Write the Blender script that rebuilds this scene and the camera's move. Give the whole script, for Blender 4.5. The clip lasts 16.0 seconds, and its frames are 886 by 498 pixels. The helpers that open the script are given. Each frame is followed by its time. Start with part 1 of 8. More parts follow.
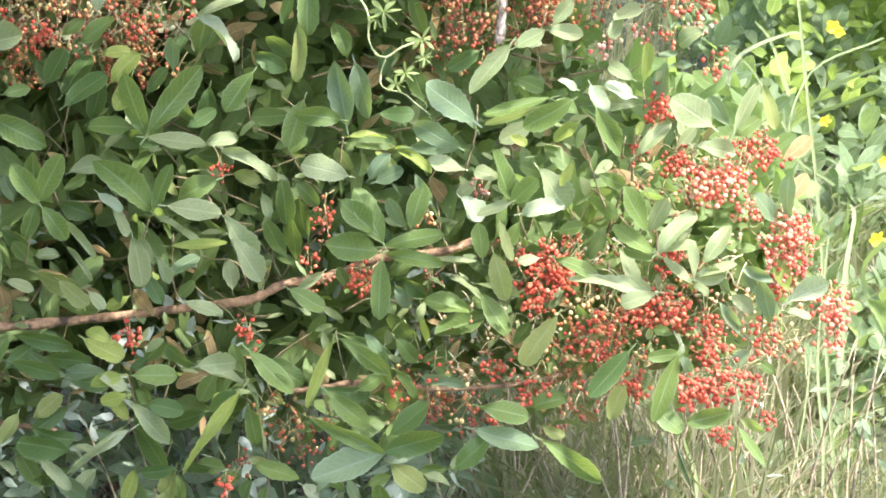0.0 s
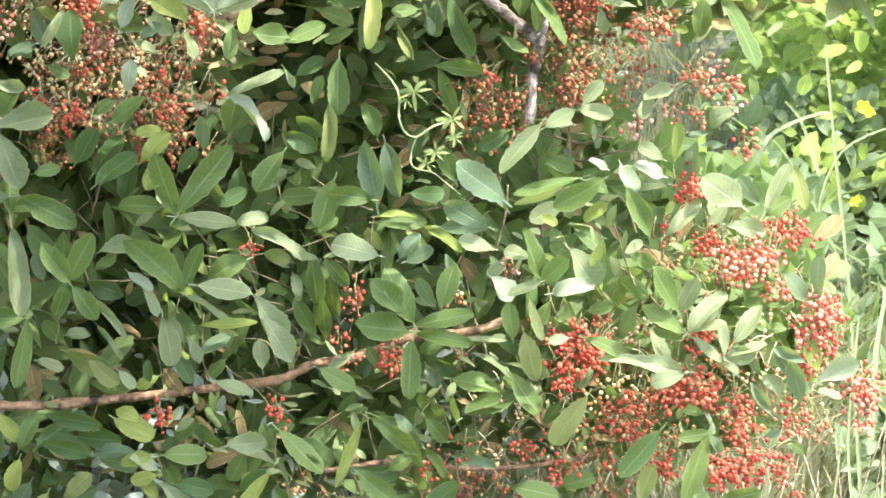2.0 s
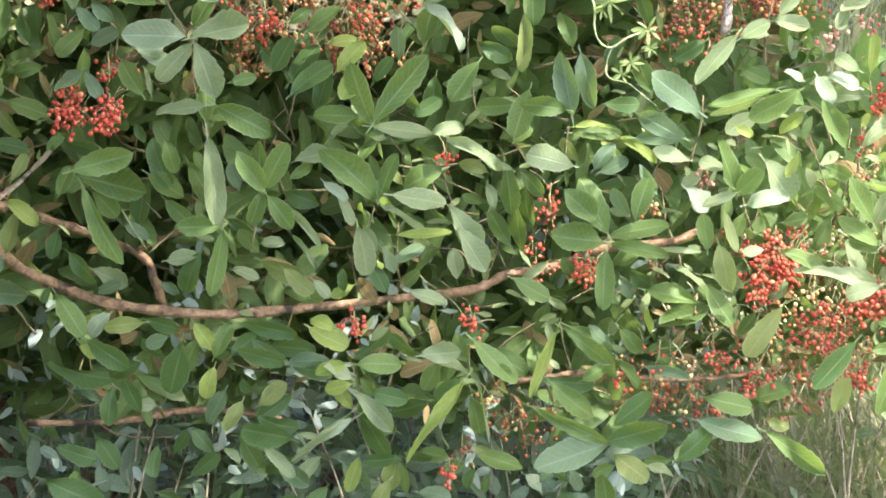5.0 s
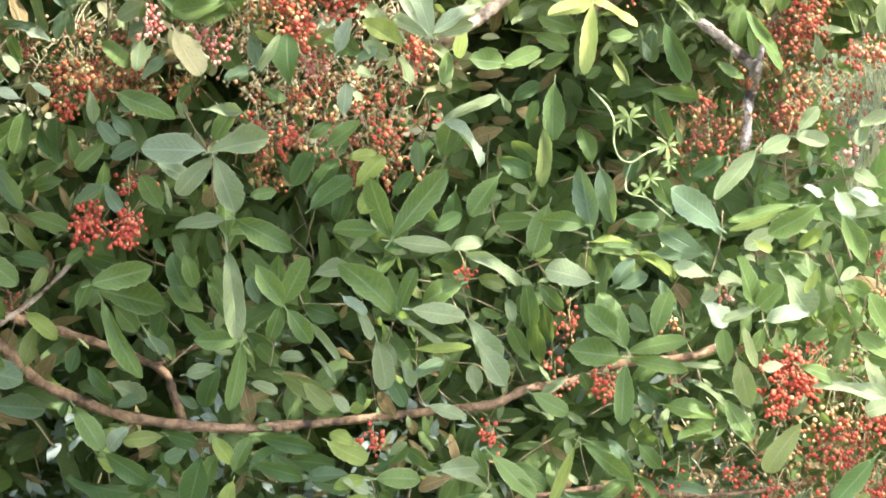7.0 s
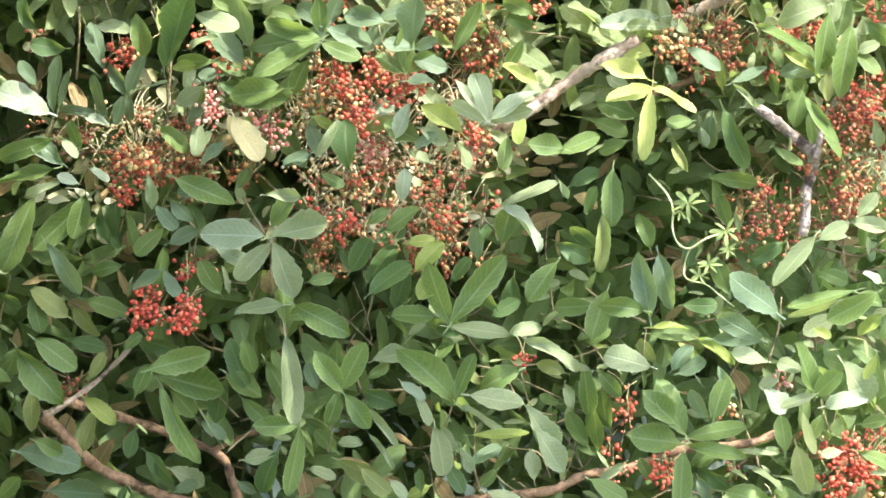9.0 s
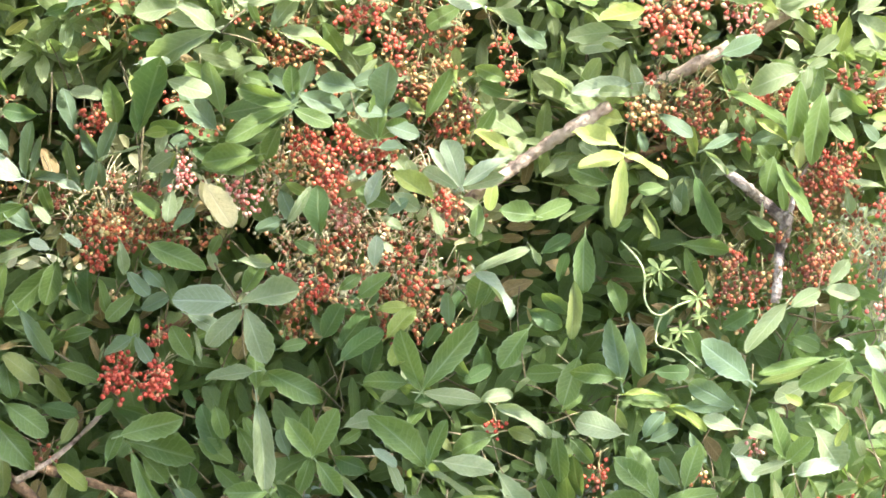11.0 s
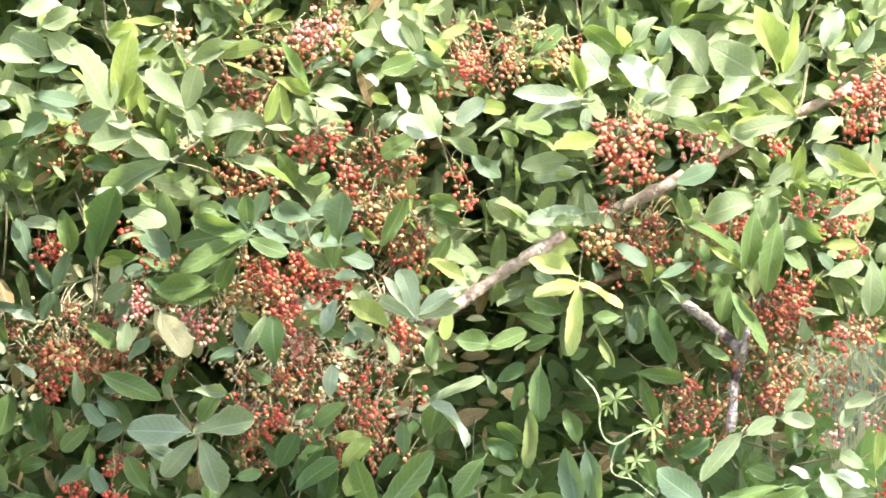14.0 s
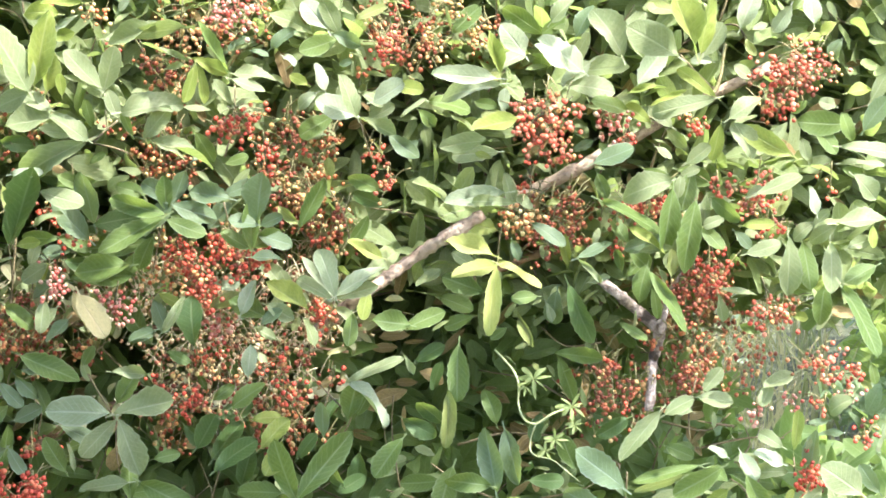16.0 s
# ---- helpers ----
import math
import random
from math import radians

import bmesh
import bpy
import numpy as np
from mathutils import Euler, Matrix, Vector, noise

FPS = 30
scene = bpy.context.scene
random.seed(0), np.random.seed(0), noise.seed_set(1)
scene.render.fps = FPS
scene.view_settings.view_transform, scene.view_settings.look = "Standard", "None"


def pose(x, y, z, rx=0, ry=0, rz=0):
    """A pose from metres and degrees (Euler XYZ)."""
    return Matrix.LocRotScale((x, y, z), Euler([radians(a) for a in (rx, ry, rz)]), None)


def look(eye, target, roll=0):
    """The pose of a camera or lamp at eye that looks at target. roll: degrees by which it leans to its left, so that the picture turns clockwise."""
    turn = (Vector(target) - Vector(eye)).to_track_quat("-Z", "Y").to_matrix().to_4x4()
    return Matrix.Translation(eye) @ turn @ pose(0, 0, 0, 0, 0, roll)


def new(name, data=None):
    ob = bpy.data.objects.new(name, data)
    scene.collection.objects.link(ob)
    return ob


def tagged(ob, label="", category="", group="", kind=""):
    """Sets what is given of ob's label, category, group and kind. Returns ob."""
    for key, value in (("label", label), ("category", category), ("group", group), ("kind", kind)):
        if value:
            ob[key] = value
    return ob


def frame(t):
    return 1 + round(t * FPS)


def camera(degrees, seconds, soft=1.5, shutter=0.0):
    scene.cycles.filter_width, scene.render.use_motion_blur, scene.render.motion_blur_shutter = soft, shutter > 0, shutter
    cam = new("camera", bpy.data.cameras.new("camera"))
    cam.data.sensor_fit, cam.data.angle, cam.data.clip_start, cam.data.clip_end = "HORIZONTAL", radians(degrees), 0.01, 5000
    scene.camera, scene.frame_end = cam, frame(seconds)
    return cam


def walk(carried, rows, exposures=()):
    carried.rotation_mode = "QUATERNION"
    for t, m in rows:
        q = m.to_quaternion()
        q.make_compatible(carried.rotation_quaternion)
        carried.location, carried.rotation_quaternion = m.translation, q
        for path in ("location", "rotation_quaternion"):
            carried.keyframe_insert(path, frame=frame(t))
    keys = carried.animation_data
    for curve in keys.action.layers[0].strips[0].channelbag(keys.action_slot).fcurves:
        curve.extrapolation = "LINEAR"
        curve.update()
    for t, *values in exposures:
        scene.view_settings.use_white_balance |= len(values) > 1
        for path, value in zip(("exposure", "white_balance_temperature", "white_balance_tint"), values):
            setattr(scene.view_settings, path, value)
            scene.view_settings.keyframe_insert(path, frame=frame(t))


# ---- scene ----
# A berry-laden shrub on a grassy bank, seen through a long lens from about six metres.
EYE = (0.0, -6.0, 1.55)
cam = camera(11.0, 16.0, soft=1.65, shutter=0.5)
walk(cam, [
    (0.0, look(EYE, (0.3225, 0.0, 0.5830), 0.44)),
    (0.1, look(EYE, (0.3245, 0.0, 0.5885), 0.45)),
    (0.5, look(EYE, (0.3298, 0.0, 0.6077), 0.53)),
    (1.0, look(EYE, (0.3014, 0.0, 0.6335), 0.40)),
    (1.5, look(EYE, (0.2888, 0.0, 0.6603), 0.50)),
    (1.8, look(EYE, (0.2873, 0.0, 0.6846), 0.45)),
    (2.0, look(EYE, (0.2818, 0.0, 0.6894), 0.42)),
    (2.3, look(EYE, (0.2620, 0.0, 0.6830), 0.50)),
    (2.5, look(EYE, (0.2103, 0.0, 0.6601), 0.59)),
    (2.8, look(EYE, (0.1770, 0.0, 0.5916), 0.46)),
    (3.0, look(EYE, (0.1643, 0.0, 0.5614), 0.42)),
    (3.5, look(EYE, (0.0850, 0.0, 0.5159), 0.49)),
    (3.7, look(EYE, (0.0494, 0.0, 0.5098), 0.39)),
    (5.8, look(EYE, (0.0184, 0.0, 0.6243), 0.39)),
    (6.0, look(EYE, (0.0176, 0.0, 0.6354), 0.45)),
    (6.5, look(EYE, (0.0152, 0.0, 0.6674), 0.49)),
    (7.0, look(EYE, (-0.0007, 0.0, 0.7216), 0.45)),
    (7.5, look(EYE, (-0.0103, 0.0, 0.7507), 0.44)),
    (8.0, look(EYE, (-0.0365, 0.0, 0.7781), 0.50)),
    (8.5, look(EYE, (-0.0584, 0.0, 0.8066), 0.35)),
    (9.0, look(EYE, (-0.0783, 0.0, 0.8346), 0.44)),
    (9.5, look(EYE, (-0.0657, 0.0, 0.8325), 0.48)),
    (10.0, look(EYE, (-0.0484, 0.0, 0.8402), 0.45)),
    (10.2, look(EYE, (-0.0468, 0.0, 0.8816), 0.60)),
    (12.3, look(EYE, (-0.0298, 0.0, 0.9354), 0.47)),
    (12.5, look(EYE, (-0.0208, 0.0, 0.9345), 0.51)),
    (12.7, look(EYE, (-0.0115, 0.0, 0.9960), 0.46)),
    (13.0, look(EYE, (-0.0039, 0.0, 1.0618), 0.41)),
    (13.5, look(EYE, (-0.0004, 0.0, 1.0965), 0.53)),
    (14.0, look(EYE, (0.0152, 0.0, 1.0931), 0.48)),
    (14.3, look(EYE, (0.0345, 0.0, 1.0915), 0.42)),
    (14.5, look(EYE, (0.0415, 0.0, 1.0904), 0.36)),
    (15.0, look(EYE, (0.0574, 0.0, 1.0935), 0.53)),
    (15.5, look(EYE, (0.0913, 0.0, 1.0770), 0.43)),
    (15.8, look(EYE, (0.1135, 0.0, 1.0735), 0.43)),
    (16.0, look(EYE, (0.1221, 0.0, 1.0679), 0.44)),
], exposures=[(0.0, 3.02, 6220, 9), (2.0, 3.02, 6220, 7), (3.5, 3.05, 6250, 5), (7.0, 3.10, 6250, 6), (10.0, 3.20, 6180, 7), (13.0, 3.23, 6100, 9), (16.0, 3.07, 6100, 9)])

# ---- light: a high sun from the right and an open sky ----
SUN_ELEV, SUN_AZ = 58.0, 45.0   # degrees; azimuth from the viewing side towards the right
world = bpy.data.worlds.new("sky")
scene.world = world
world.use_nodes = True
wn = world.node_tree.nodes
sky = wn.new("ShaderNodeTexSky")
sky.sky_type = "NISHITA"
sky.sun_disc = False
sky.air_density, sky.dust_density, sky.ozone_density = 0.8, 3.0, 0.6   # light summer haze
sun_from = Vector((math.sin(radians(SUN_AZ)) * math.cos(radians(SUN_ELEV)),
                   -math.cos(radians(SUN_AZ)) * math.cos(radians(SUN_ELEV)), math.sin(radians(SUN_ELEV))))
sky.sun_elevation = radians(SUN_ELEV)
sky.sun_rotation = math.atan2(sun_from.x, sun_from.y)
world.node_tree.links.new(sky.outputs[0], wn["Background"].inputs[0])
wn["Background"].inputs[1].default_value = 0.15
sun = new("sun", bpy.data.lights.new("sun", "SUN"))
sun.data.energy, sun.data.angle, sun.data.color = 1.75, radians(0.8), (1.0, 0.96, 0.89)
sun.matrix_world = look(sun_from * 20, (0, 0, 0))


# ---- materials ----
def material(name):
    m = bpy.data.materials.new(name)
    m.use_nodes = True
    m.node_tree.nodes.clear()
    return m, m.node_tree.nodes, m.node_tree.links


def ramp(nodes, stops):
    r = nodes.new("ShaderNodeValToRGB")
    while len(r.color_ramp.elements) < len(stops):
        r.color_ramp.elements.new(0.5)
    for e, (p, c) in zip(r.color_ramp.elements, stops):
        e.position, e.color = p, (*c, 1)
    return r


def value_noise(nodes, links, scale, detail=3.0, vector=None):
    n = nodes.new("ShaderNodeTexNoise")
    n.inputs["Scale"].default_value, n.inputs["Detail"].default_value = scale, detail
    if vector is not None:
        links.new(vector, n.inputs["Vector"])
    return n


def blend(nodes, links, fac, a, b, how="MIX"):
    x = nodes.new("ShaderNodeMix")
    x.data_type, x.blend_type = "RGBA", how
    for socket, v in ((x.inputs[0], fac), (x.inputs[6], a), (x.inputs[7], b)):
        if hasattr(v, "is_output"):
            links.new(v, socket)
        elif isinstance(v, tuple):
            socket.default_value = (*v, 1)
        else:
            socket.default_value = v
    return x.outputs[2]


def calc(nodes, links, op, a, b=0.0, clamp=False):
    x = nodes.new("ShaderNodeMath")
    x.operation, x.use_clamp = op, clamp
    for socket, v in ((x.inputs[0], a), (x.inputs[1], b)):
        if hasattr(v, "is_output"):
            links.new(v, socket)
        else:
            socket.default_value = v
    return x.outputs[0]


def leaf_material(name, dark, light, rib, gloss=0.42, through_light=0.35, island=False, blemish=0.55):
    """A leaf: blade colour that differs leaf by leaf, pale midrib and side veins, blotches, a waxy sheen and light let through."""
    m, n, l = material(name)
    uv = n.new("ShaderNodeUVMap").outputs[0]
    sep = n.new("ShaderNodeSeparateXYZ")
    l.new(uv, sep.inputs[0])
    rnd = (n.new("ShaderNodeNewGeometry").outputs["Random Per Island"] if island else n.new("ShaderNodeObjectInfo").outputs["Random"])
    base = ramp(n, [(0.0, dark), (1.0, light)])
    l.new(rnd, base.inputs[0])
    shift = n.new("ShaderNodeVectorMath")
    shift.operation = "ADD"
    l.new(uv, shift.inputs[0])
    comb = n.new("ShaderNodeCombineXYZ")
    l.new(calc(n, l, "MULTIPLY", rnd, 37.0), comb.inputs[2])
    l.new(comb.outputs[0], shift.inputs[1])
    blot = value_noise(n, l, 3.2, 4.0, shift.outputs[0])
    col = blend(n, l, calc(n, l, "MULTIPLY", blot.outputs["Fac"], blemish), base.outputs[0], tuple(c * k for c, k in zip(light, (1.5, 1.25, 1.0))))
    fine = value_noise(n, l, 15.0, 3.0, shift.outputs[0])
    col = blend(n, l, calc(n, l, "MULTIPLY", calc(n, l, "SUBTRACT", fine.outputs["Fac"], 0.42, True), 1.6, True), col, tuple(c * 0.62 for c in dark))
    ax = calc(n, l, "ABSOLUTE", sep.outputs[0])
    # side veins run forward from the midrib
    sv = calc(n, l, "SINE", calc(n, l, "MULTIPLY", calc(n, l, "SUBTRACT", sep.outputs[1], calc(n, l, "MULTIPLY", ax, 0.45)), 62.0))
    sv = calc(n, l, "MULTIPLY", calc(n, l, "POWER", calc(n, l, "MAXIMUM", sv, 0.0), 6.0), 0.24)
    mid = calc(n, l, "SUBTRACT", 1.0, calc(n, l, "MULTIPLY", ax, 17.0), True)
    vein = calc(n, l, "MAXIMUM", calc(n, l, "MULTIPLY", mid, 0.75), sv)
    col = blend(n, l, vein, col, rib)
    rim = calc(n, l, "MULTIPLY", calc(n, l, "SUBTRACT", ax, 0.42, True), 8.0, True)
    col = blend(n, l, rim, col, rib)
    # scattered brown specks and nibbled, dry margins
    speck = value_noise(n, l, 9.0, 2.0, shift.outputs[0])
    sp = calc(n, l, "MULTIPLY", calc(n, l, "SUBTRACT", speck.outputs["Fac"], 0.70, True), 6.0, True)
    col = blend(n, l, sp, col, (0.16, 0.10, 0.04))
    p = n.new("ShaderNodeBsdfPrincipled")
    l.new(col, p.inputs["Base Color"])
    rough = calc(n, l, "ADD", calc(n, l, "MULTIPLY", blot.outputs["Fac"], 0.22), gloss)
    l.new(rough, p.inputs["Roughness"])
    p.inputs["Specular IOR Level"].default_value = 0.27
    bump = n.new("ShaderNodeBump")
    bump.inputs["Strength"].default_value, bump.inputs["Distance"].default_value = 0.4, 0.0025
    l.new(calc(n, l, "SUBTRACT", calc(n, l, "MULTIPLY", blot.outputs["Fac"], 0.6), vein), bump.inputs["Height"])
    l.new(bump.outputs[0], p.inputs["Normal"])
    t = n.new("ShaderNodeBsdfTranslucent")
    l.new(blend(n, l, 0.6, col, (0.42, 0.55, 0.10), "MIX"), t.inputs["Color"])
    mix = n.new("ShaderNodeMixShader")
    mix.inputs[0].default_value = through_light
    l.new(p.outputs[0], mix.inputs[1])
    l.new(t.outputs[0], mix.inputs[2])
    out = n.new("ShaderNodeOutputMaterial")
    l.new(mix.outputs[0], out.inputs[0])
    return m


def bark_material(name, dark, light, scale=1.0):
    m, n, l = material(name)
    co = n.new("ShaderNodeTexCoord").outputs["Object"]
    big = value_noise(n, l, 48.0 * scale, 6.0, co)
    fine = value_noise(n, l, 160.0 * scale, 5.0, co)
    col = ramp(n, [(0.36, dark), (0.62, light)])
    l.new(calc(n, l, "ADD", calc(n, l, "MULTIPLY", big.outputs["Fac"], 0.7), calc(n, l, "MULTIPLY", fine.outputs["Fac"], 0.3)), col.inputs[0])
    lent = n.new("ShaderNodeTexVoronoi")
    lent.inputs["Scale"].default_value = 130.0 * scale
    l.new(co, lent.inputs["Vector"])
    spots = calc(n, l, "LESS_THAN", lent.outputs["Distance"], 0.22)
    c = blend(n, l, calc(n, l, "MULTIPLY", spots, 0.35), col.outputs[0], (0.08, 0.05, 0.035))
    # dark scars and scuffs of a few centimetres
    scar = value_noise(n, l, 26.0 * scale, 3.0, co)
    c = blend(n, l, calc(n, l, "MULTIPLY", calc(n, l, "SUBTRACT", scar.outputs["Fac"], 0.57, True), 14.0, True), c, tuple(k * 0.45 for k in dark))
    p = n.new("ShaderNodeBsdfPrincipled")
    l.new(c, p.inputs["Base Color"])
    p.inputs["Roughness"].default_value = 0.72
    bump = n.new("ShaderNodeBump")
    bump.inputs["Strength"].default_value, bump.inputs["Distance"].default_value = 0.9, 0.004
    l.new(calc(n, l, "ADD", fine.outputs["Fac"], big.outputs["Fac"]), bump.inputs["Height"])
    l.new(bump.outputs[0], p.inputs["Normal"])
    out = n.new("ShaderNodeOutputMaterial")
    l.new(p.outputs[0], out.inputs[0])
    return m


def berry_material(name, stops, island=False):
    m, n, l = material(name)
    rnd = (n.new("ShaderNodeNewGeometry").outputs["Random Per Island"] if island else n.new("ShaderNodeObjectInfo").outputs["Random"])
    col = ramp(n, stops)
    l.new(rnd, col.inputs[0])
    co = n.new("ShaderNodeTexCoord").outputs["Object"]
    mott = value_noise(n, l, 260.0 if island else 2.2, 2.0, co)
    c = blend(n, l, calc(n, l, "MULTIPLY", mott.outputs["Fac"], 0.4), col.outputs[0], (0.42, 0.12, 0.06))
    p = n.new("ShaderNodeBsdfPrincipled")
    l.new(c, p.inputs["Base Color"])
    p.inputs["Roughness"].default_value = 0.52
    p.inputs["Specular IOR Level"].default_value = 0.35
    out = n.new("ShaderNodeOutputMaterial")
    l.new(p.outputs[0], out.inputs[0])
    return m


# Dark, pale, grey, silver: shade, sun or sky sheen put into the leaf colour.
LEAF = {
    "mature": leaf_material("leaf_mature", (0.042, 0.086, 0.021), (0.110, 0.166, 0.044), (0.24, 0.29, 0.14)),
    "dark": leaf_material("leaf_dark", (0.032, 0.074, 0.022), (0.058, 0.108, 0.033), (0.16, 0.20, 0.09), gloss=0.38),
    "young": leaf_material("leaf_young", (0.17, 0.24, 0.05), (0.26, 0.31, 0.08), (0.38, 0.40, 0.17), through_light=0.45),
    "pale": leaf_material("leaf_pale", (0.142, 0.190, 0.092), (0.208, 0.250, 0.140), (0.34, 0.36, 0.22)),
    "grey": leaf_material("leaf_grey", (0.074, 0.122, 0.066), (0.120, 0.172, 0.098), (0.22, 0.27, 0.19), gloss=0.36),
    "yellow": leaf_material("leaf_yellow", (0.34, 0.41, 0.11), (0.45, 0.48, 0.17), (0.52, 0.52, 0.22), through_light=0.5),
    "olive": leaf_material("leaf_olive", (0.15, 0.19, 0.06), (0.20, 0.23, 0.08), (0.30, 0.32, 0.16)),
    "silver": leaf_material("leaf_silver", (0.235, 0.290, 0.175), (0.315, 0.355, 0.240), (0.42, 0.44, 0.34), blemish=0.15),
    "vine": leaf_material("leaf_vine", (0.26, 0.34, 0.12), (0.36, 0.42, 0.18), (0.42, 0.46, 0.24), through_light=0.45, blemish=0.2),
    "blade": leaf_material("leaf_blade", (0.14, 0.20, 0.080), (0.24, 0.27, 0.15), (0.28, 0.30, 0.18), gloss=0.5, blemish=0.25),
    "straw": leaf_material("leaf_straw", (0.40, 0.36, 0.17), (0.50, 0.43, 0.22), (0.56, 0.48, 0.28), blemish=0.2),
}
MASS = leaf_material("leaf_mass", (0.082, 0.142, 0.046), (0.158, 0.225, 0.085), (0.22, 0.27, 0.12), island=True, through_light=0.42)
# Lit copy of the leaf mass, for foliage that the sun would brighten.
MASS_SUNLIT = leaf_material("leaf_mass_sunlit", (0.13, 0.19, 0.072), (0.28, 0.335, 0.18), (0.34, 0.38, 0.22), island=True, through_light=0.45)
# Silvery tones: sky reflections and sun flecks put into the leaf colour.
LIGHT_FLECK = leaf_material("leaf_light_fleck", (0.20, 0.26, 0.21), (0.46, 0.50, 0.46), (0.44, 0.48, 0.42), island=True, blemish=0.1, through_light=0.4)
CREAM_SCRAP = leaf_material("cream_leaf_scrap", (0.34, 0.33, 0.15), (0.60, 0.57, 0.40), (0.58, 0.54, 0.36), island=True, blemish=0.2, gloss=0.5, through_light=0.4)
DRY = leaf_material("dry_leaf", (0.08, 0.050, 0.025), (0.28, 0.21, 0.10), (0.40, 0.30, 0.16), island=True, gloss=0.6, through_light=0.25)
# Wide range: its pale end stands in for sky sheen on the leaves.
HERB = leaf_material("herb_leaf", (0.026, 0.058, 0.026), (0.29, 0.36, 0.27), (0.26, 0.32, 0.18), island=True, blemish=0.2)
WEED = leaf_material("weed_leaf", (0.038, 0.078, 0.030), (0.190, 0.245, 0.135), (0.25, 0.30, 0.18), island=True, blemish=0.3, through_light=0.4)
BUSH = leaf_material("bush_leaf", (0.044, 0.095, 0.014), (0.255, 0.350, 0.066), (0.34, 0.40, 0.17), island=True, through_light=0.45)
GRASS = leaf_material("grass_blade", (0.060, 0.082, 0.038), (0.215, 0.190, 0.130), (0.20, 0.195, 0.12), island=True, gloss=0.55, blemish=0.3)
PETAL = leaf_material("petal", (0.68, 0.48, 0.02), (0.78, 0.60, 0.04), (0.85, 0.6, 0.03), through_light=0.3, blemish=0.1)
BARK = bark_material("bark_red_brown", (0.085, 0.044, 0.022), (0.37, 0.215, 0.120))
# Pale bark; on the middle limb it also stands in for full sun.
BARK_PALE = bark_material("bark_pale", (0.22, 0.145, 0.10), (0.48, 0.36, 0.265))
BARK_GREY = bark_material("bark_grey", (0.14, 0.095, 0.075), (0.46, 0.375, 0.325), 1.6)
STEM_PALE = bark_material("stem_pale_green", (0.34, 0.38, 0.16), (0.52, 0.52, 0.28))
TWIG = bark_material("twig_bark", (0.13, 0.10, 0.05), (0.26, 0.20, 0.10))
DEADSTEM = bark_material("dead_stalk", (0.17, 0.125, 0.08), (0.40, 0.32, 0.21))
STALK = bark_material("green_stalk", (0.13, 0.13, 0.05), (0.28, 0.23, 0.10))
RED = [(0.0, (0.20, 0.018, 0.012)), (0.35, (0.43, 0.042, 0.024)), (0.78, (0.53, 0.085, 0.046)), (0.97, (0.58, 0.17, 0.09)), (1.0, (0.60, 0.34, 0.19))]
BERRY = berry_material("ripe_berry", RED)
# Darker reds behind the outer berries, standing in for shade between them.
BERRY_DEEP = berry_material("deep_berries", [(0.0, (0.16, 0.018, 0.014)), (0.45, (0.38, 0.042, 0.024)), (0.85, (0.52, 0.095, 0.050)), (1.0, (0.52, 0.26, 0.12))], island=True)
BERRY_OLD = berry_material("old_berries", [(0.0, (0.10, 0.05, 0.03)), (0.2, (0.34, 0.13, 0.07)), (0.45, (0.48, 0.32, 0.17)), (0.8, (0.56, 0.47, 0.27)), (1.0, (0.58, 0.53, 0.36))], island=True)
STRAW_STALK = bark_material("dry_fruit_stalk", (0.30, 0.24, 0.12), (0.58, 0.52, 0.32))
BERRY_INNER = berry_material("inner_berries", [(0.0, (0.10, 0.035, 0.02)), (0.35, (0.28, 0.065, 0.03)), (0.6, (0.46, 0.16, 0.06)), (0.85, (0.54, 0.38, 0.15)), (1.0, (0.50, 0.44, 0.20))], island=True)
UNRIPE = berry_material("ripening_berry", [(0.0, (0.42, 0.08, 0.03)), (0.3, (0.55, 0.22, 0.08)), (0.6, (0.60, 0.46, 0.20)), (1.0, (0.55, 0.55, 0.26))])
# Salmon tones: ripe berries with the sun's paling put into the colour.
SALMON = berry_material("sunlit_salmon_berry", [(0.0, (0.40, 0.045, 0.028)), (0.4, (0.56, 0.110, 0.065)), (0.75, (0.64, 0.21, 0.135)), (1.0, (0.66, 0.38, 0.24))])
PINK = berry_material("pinkish_berry", [(0.0, (0.36, 0.055, 0.045)), (0.4, (0.54, 0.17, 0.14)), (0.75, (0.62, 0.34, 0.28)), (1.0, (0.52, 0.46, 0.30))])
OLIVEB = berry_material("olive_brown_berry", [(0.0, (0.14, 0.07, 0.03)), (0.4, (0.32, 0.17, 0.06)), (0.75, (0.44, 0.35, 0.12)), (1.0, (0.46, 0.46, 0.19))])
DARKB = berry_material("dry_berry", [(0.0, (0.10, 0.03, 0.02)), (0.6, (0.22, 0.06, 0.035)), (1.0, (0.42, 0.12, 0.06))])


# ---- building blocks ----
def mesh_of(name, verts, faces, mats, uvs=None, smooth=True):
    me = bpy.data.meshes.new(name)
    me.from_pydata([tuple(v) for v in verts], [], [tuple(f) for f in faces])
    for m in mats:
        me.materials.append(m)
    if uvs is not None:
        layer = me.uv_layers.new(name="UVMap")
        idx = np.empty(len(me.loops), dtype=np.int32)
        me.loops.foreach_get("vertex_index", idx)
        layer.data.foreach_set("uv", np.asarray(uvs, dtype=np.float32)[idx].ravel())
    if smooth:
        me.polygons.foreach_set("use_smooth", np.ones(len(me.polygons), dtype=bool))
    me.update()
    return me


def part(name, me, parent, label=""):
    ob = new(name, me)
    ob.parent = parent
    if label:
        tagged(ob, label)
    return ob


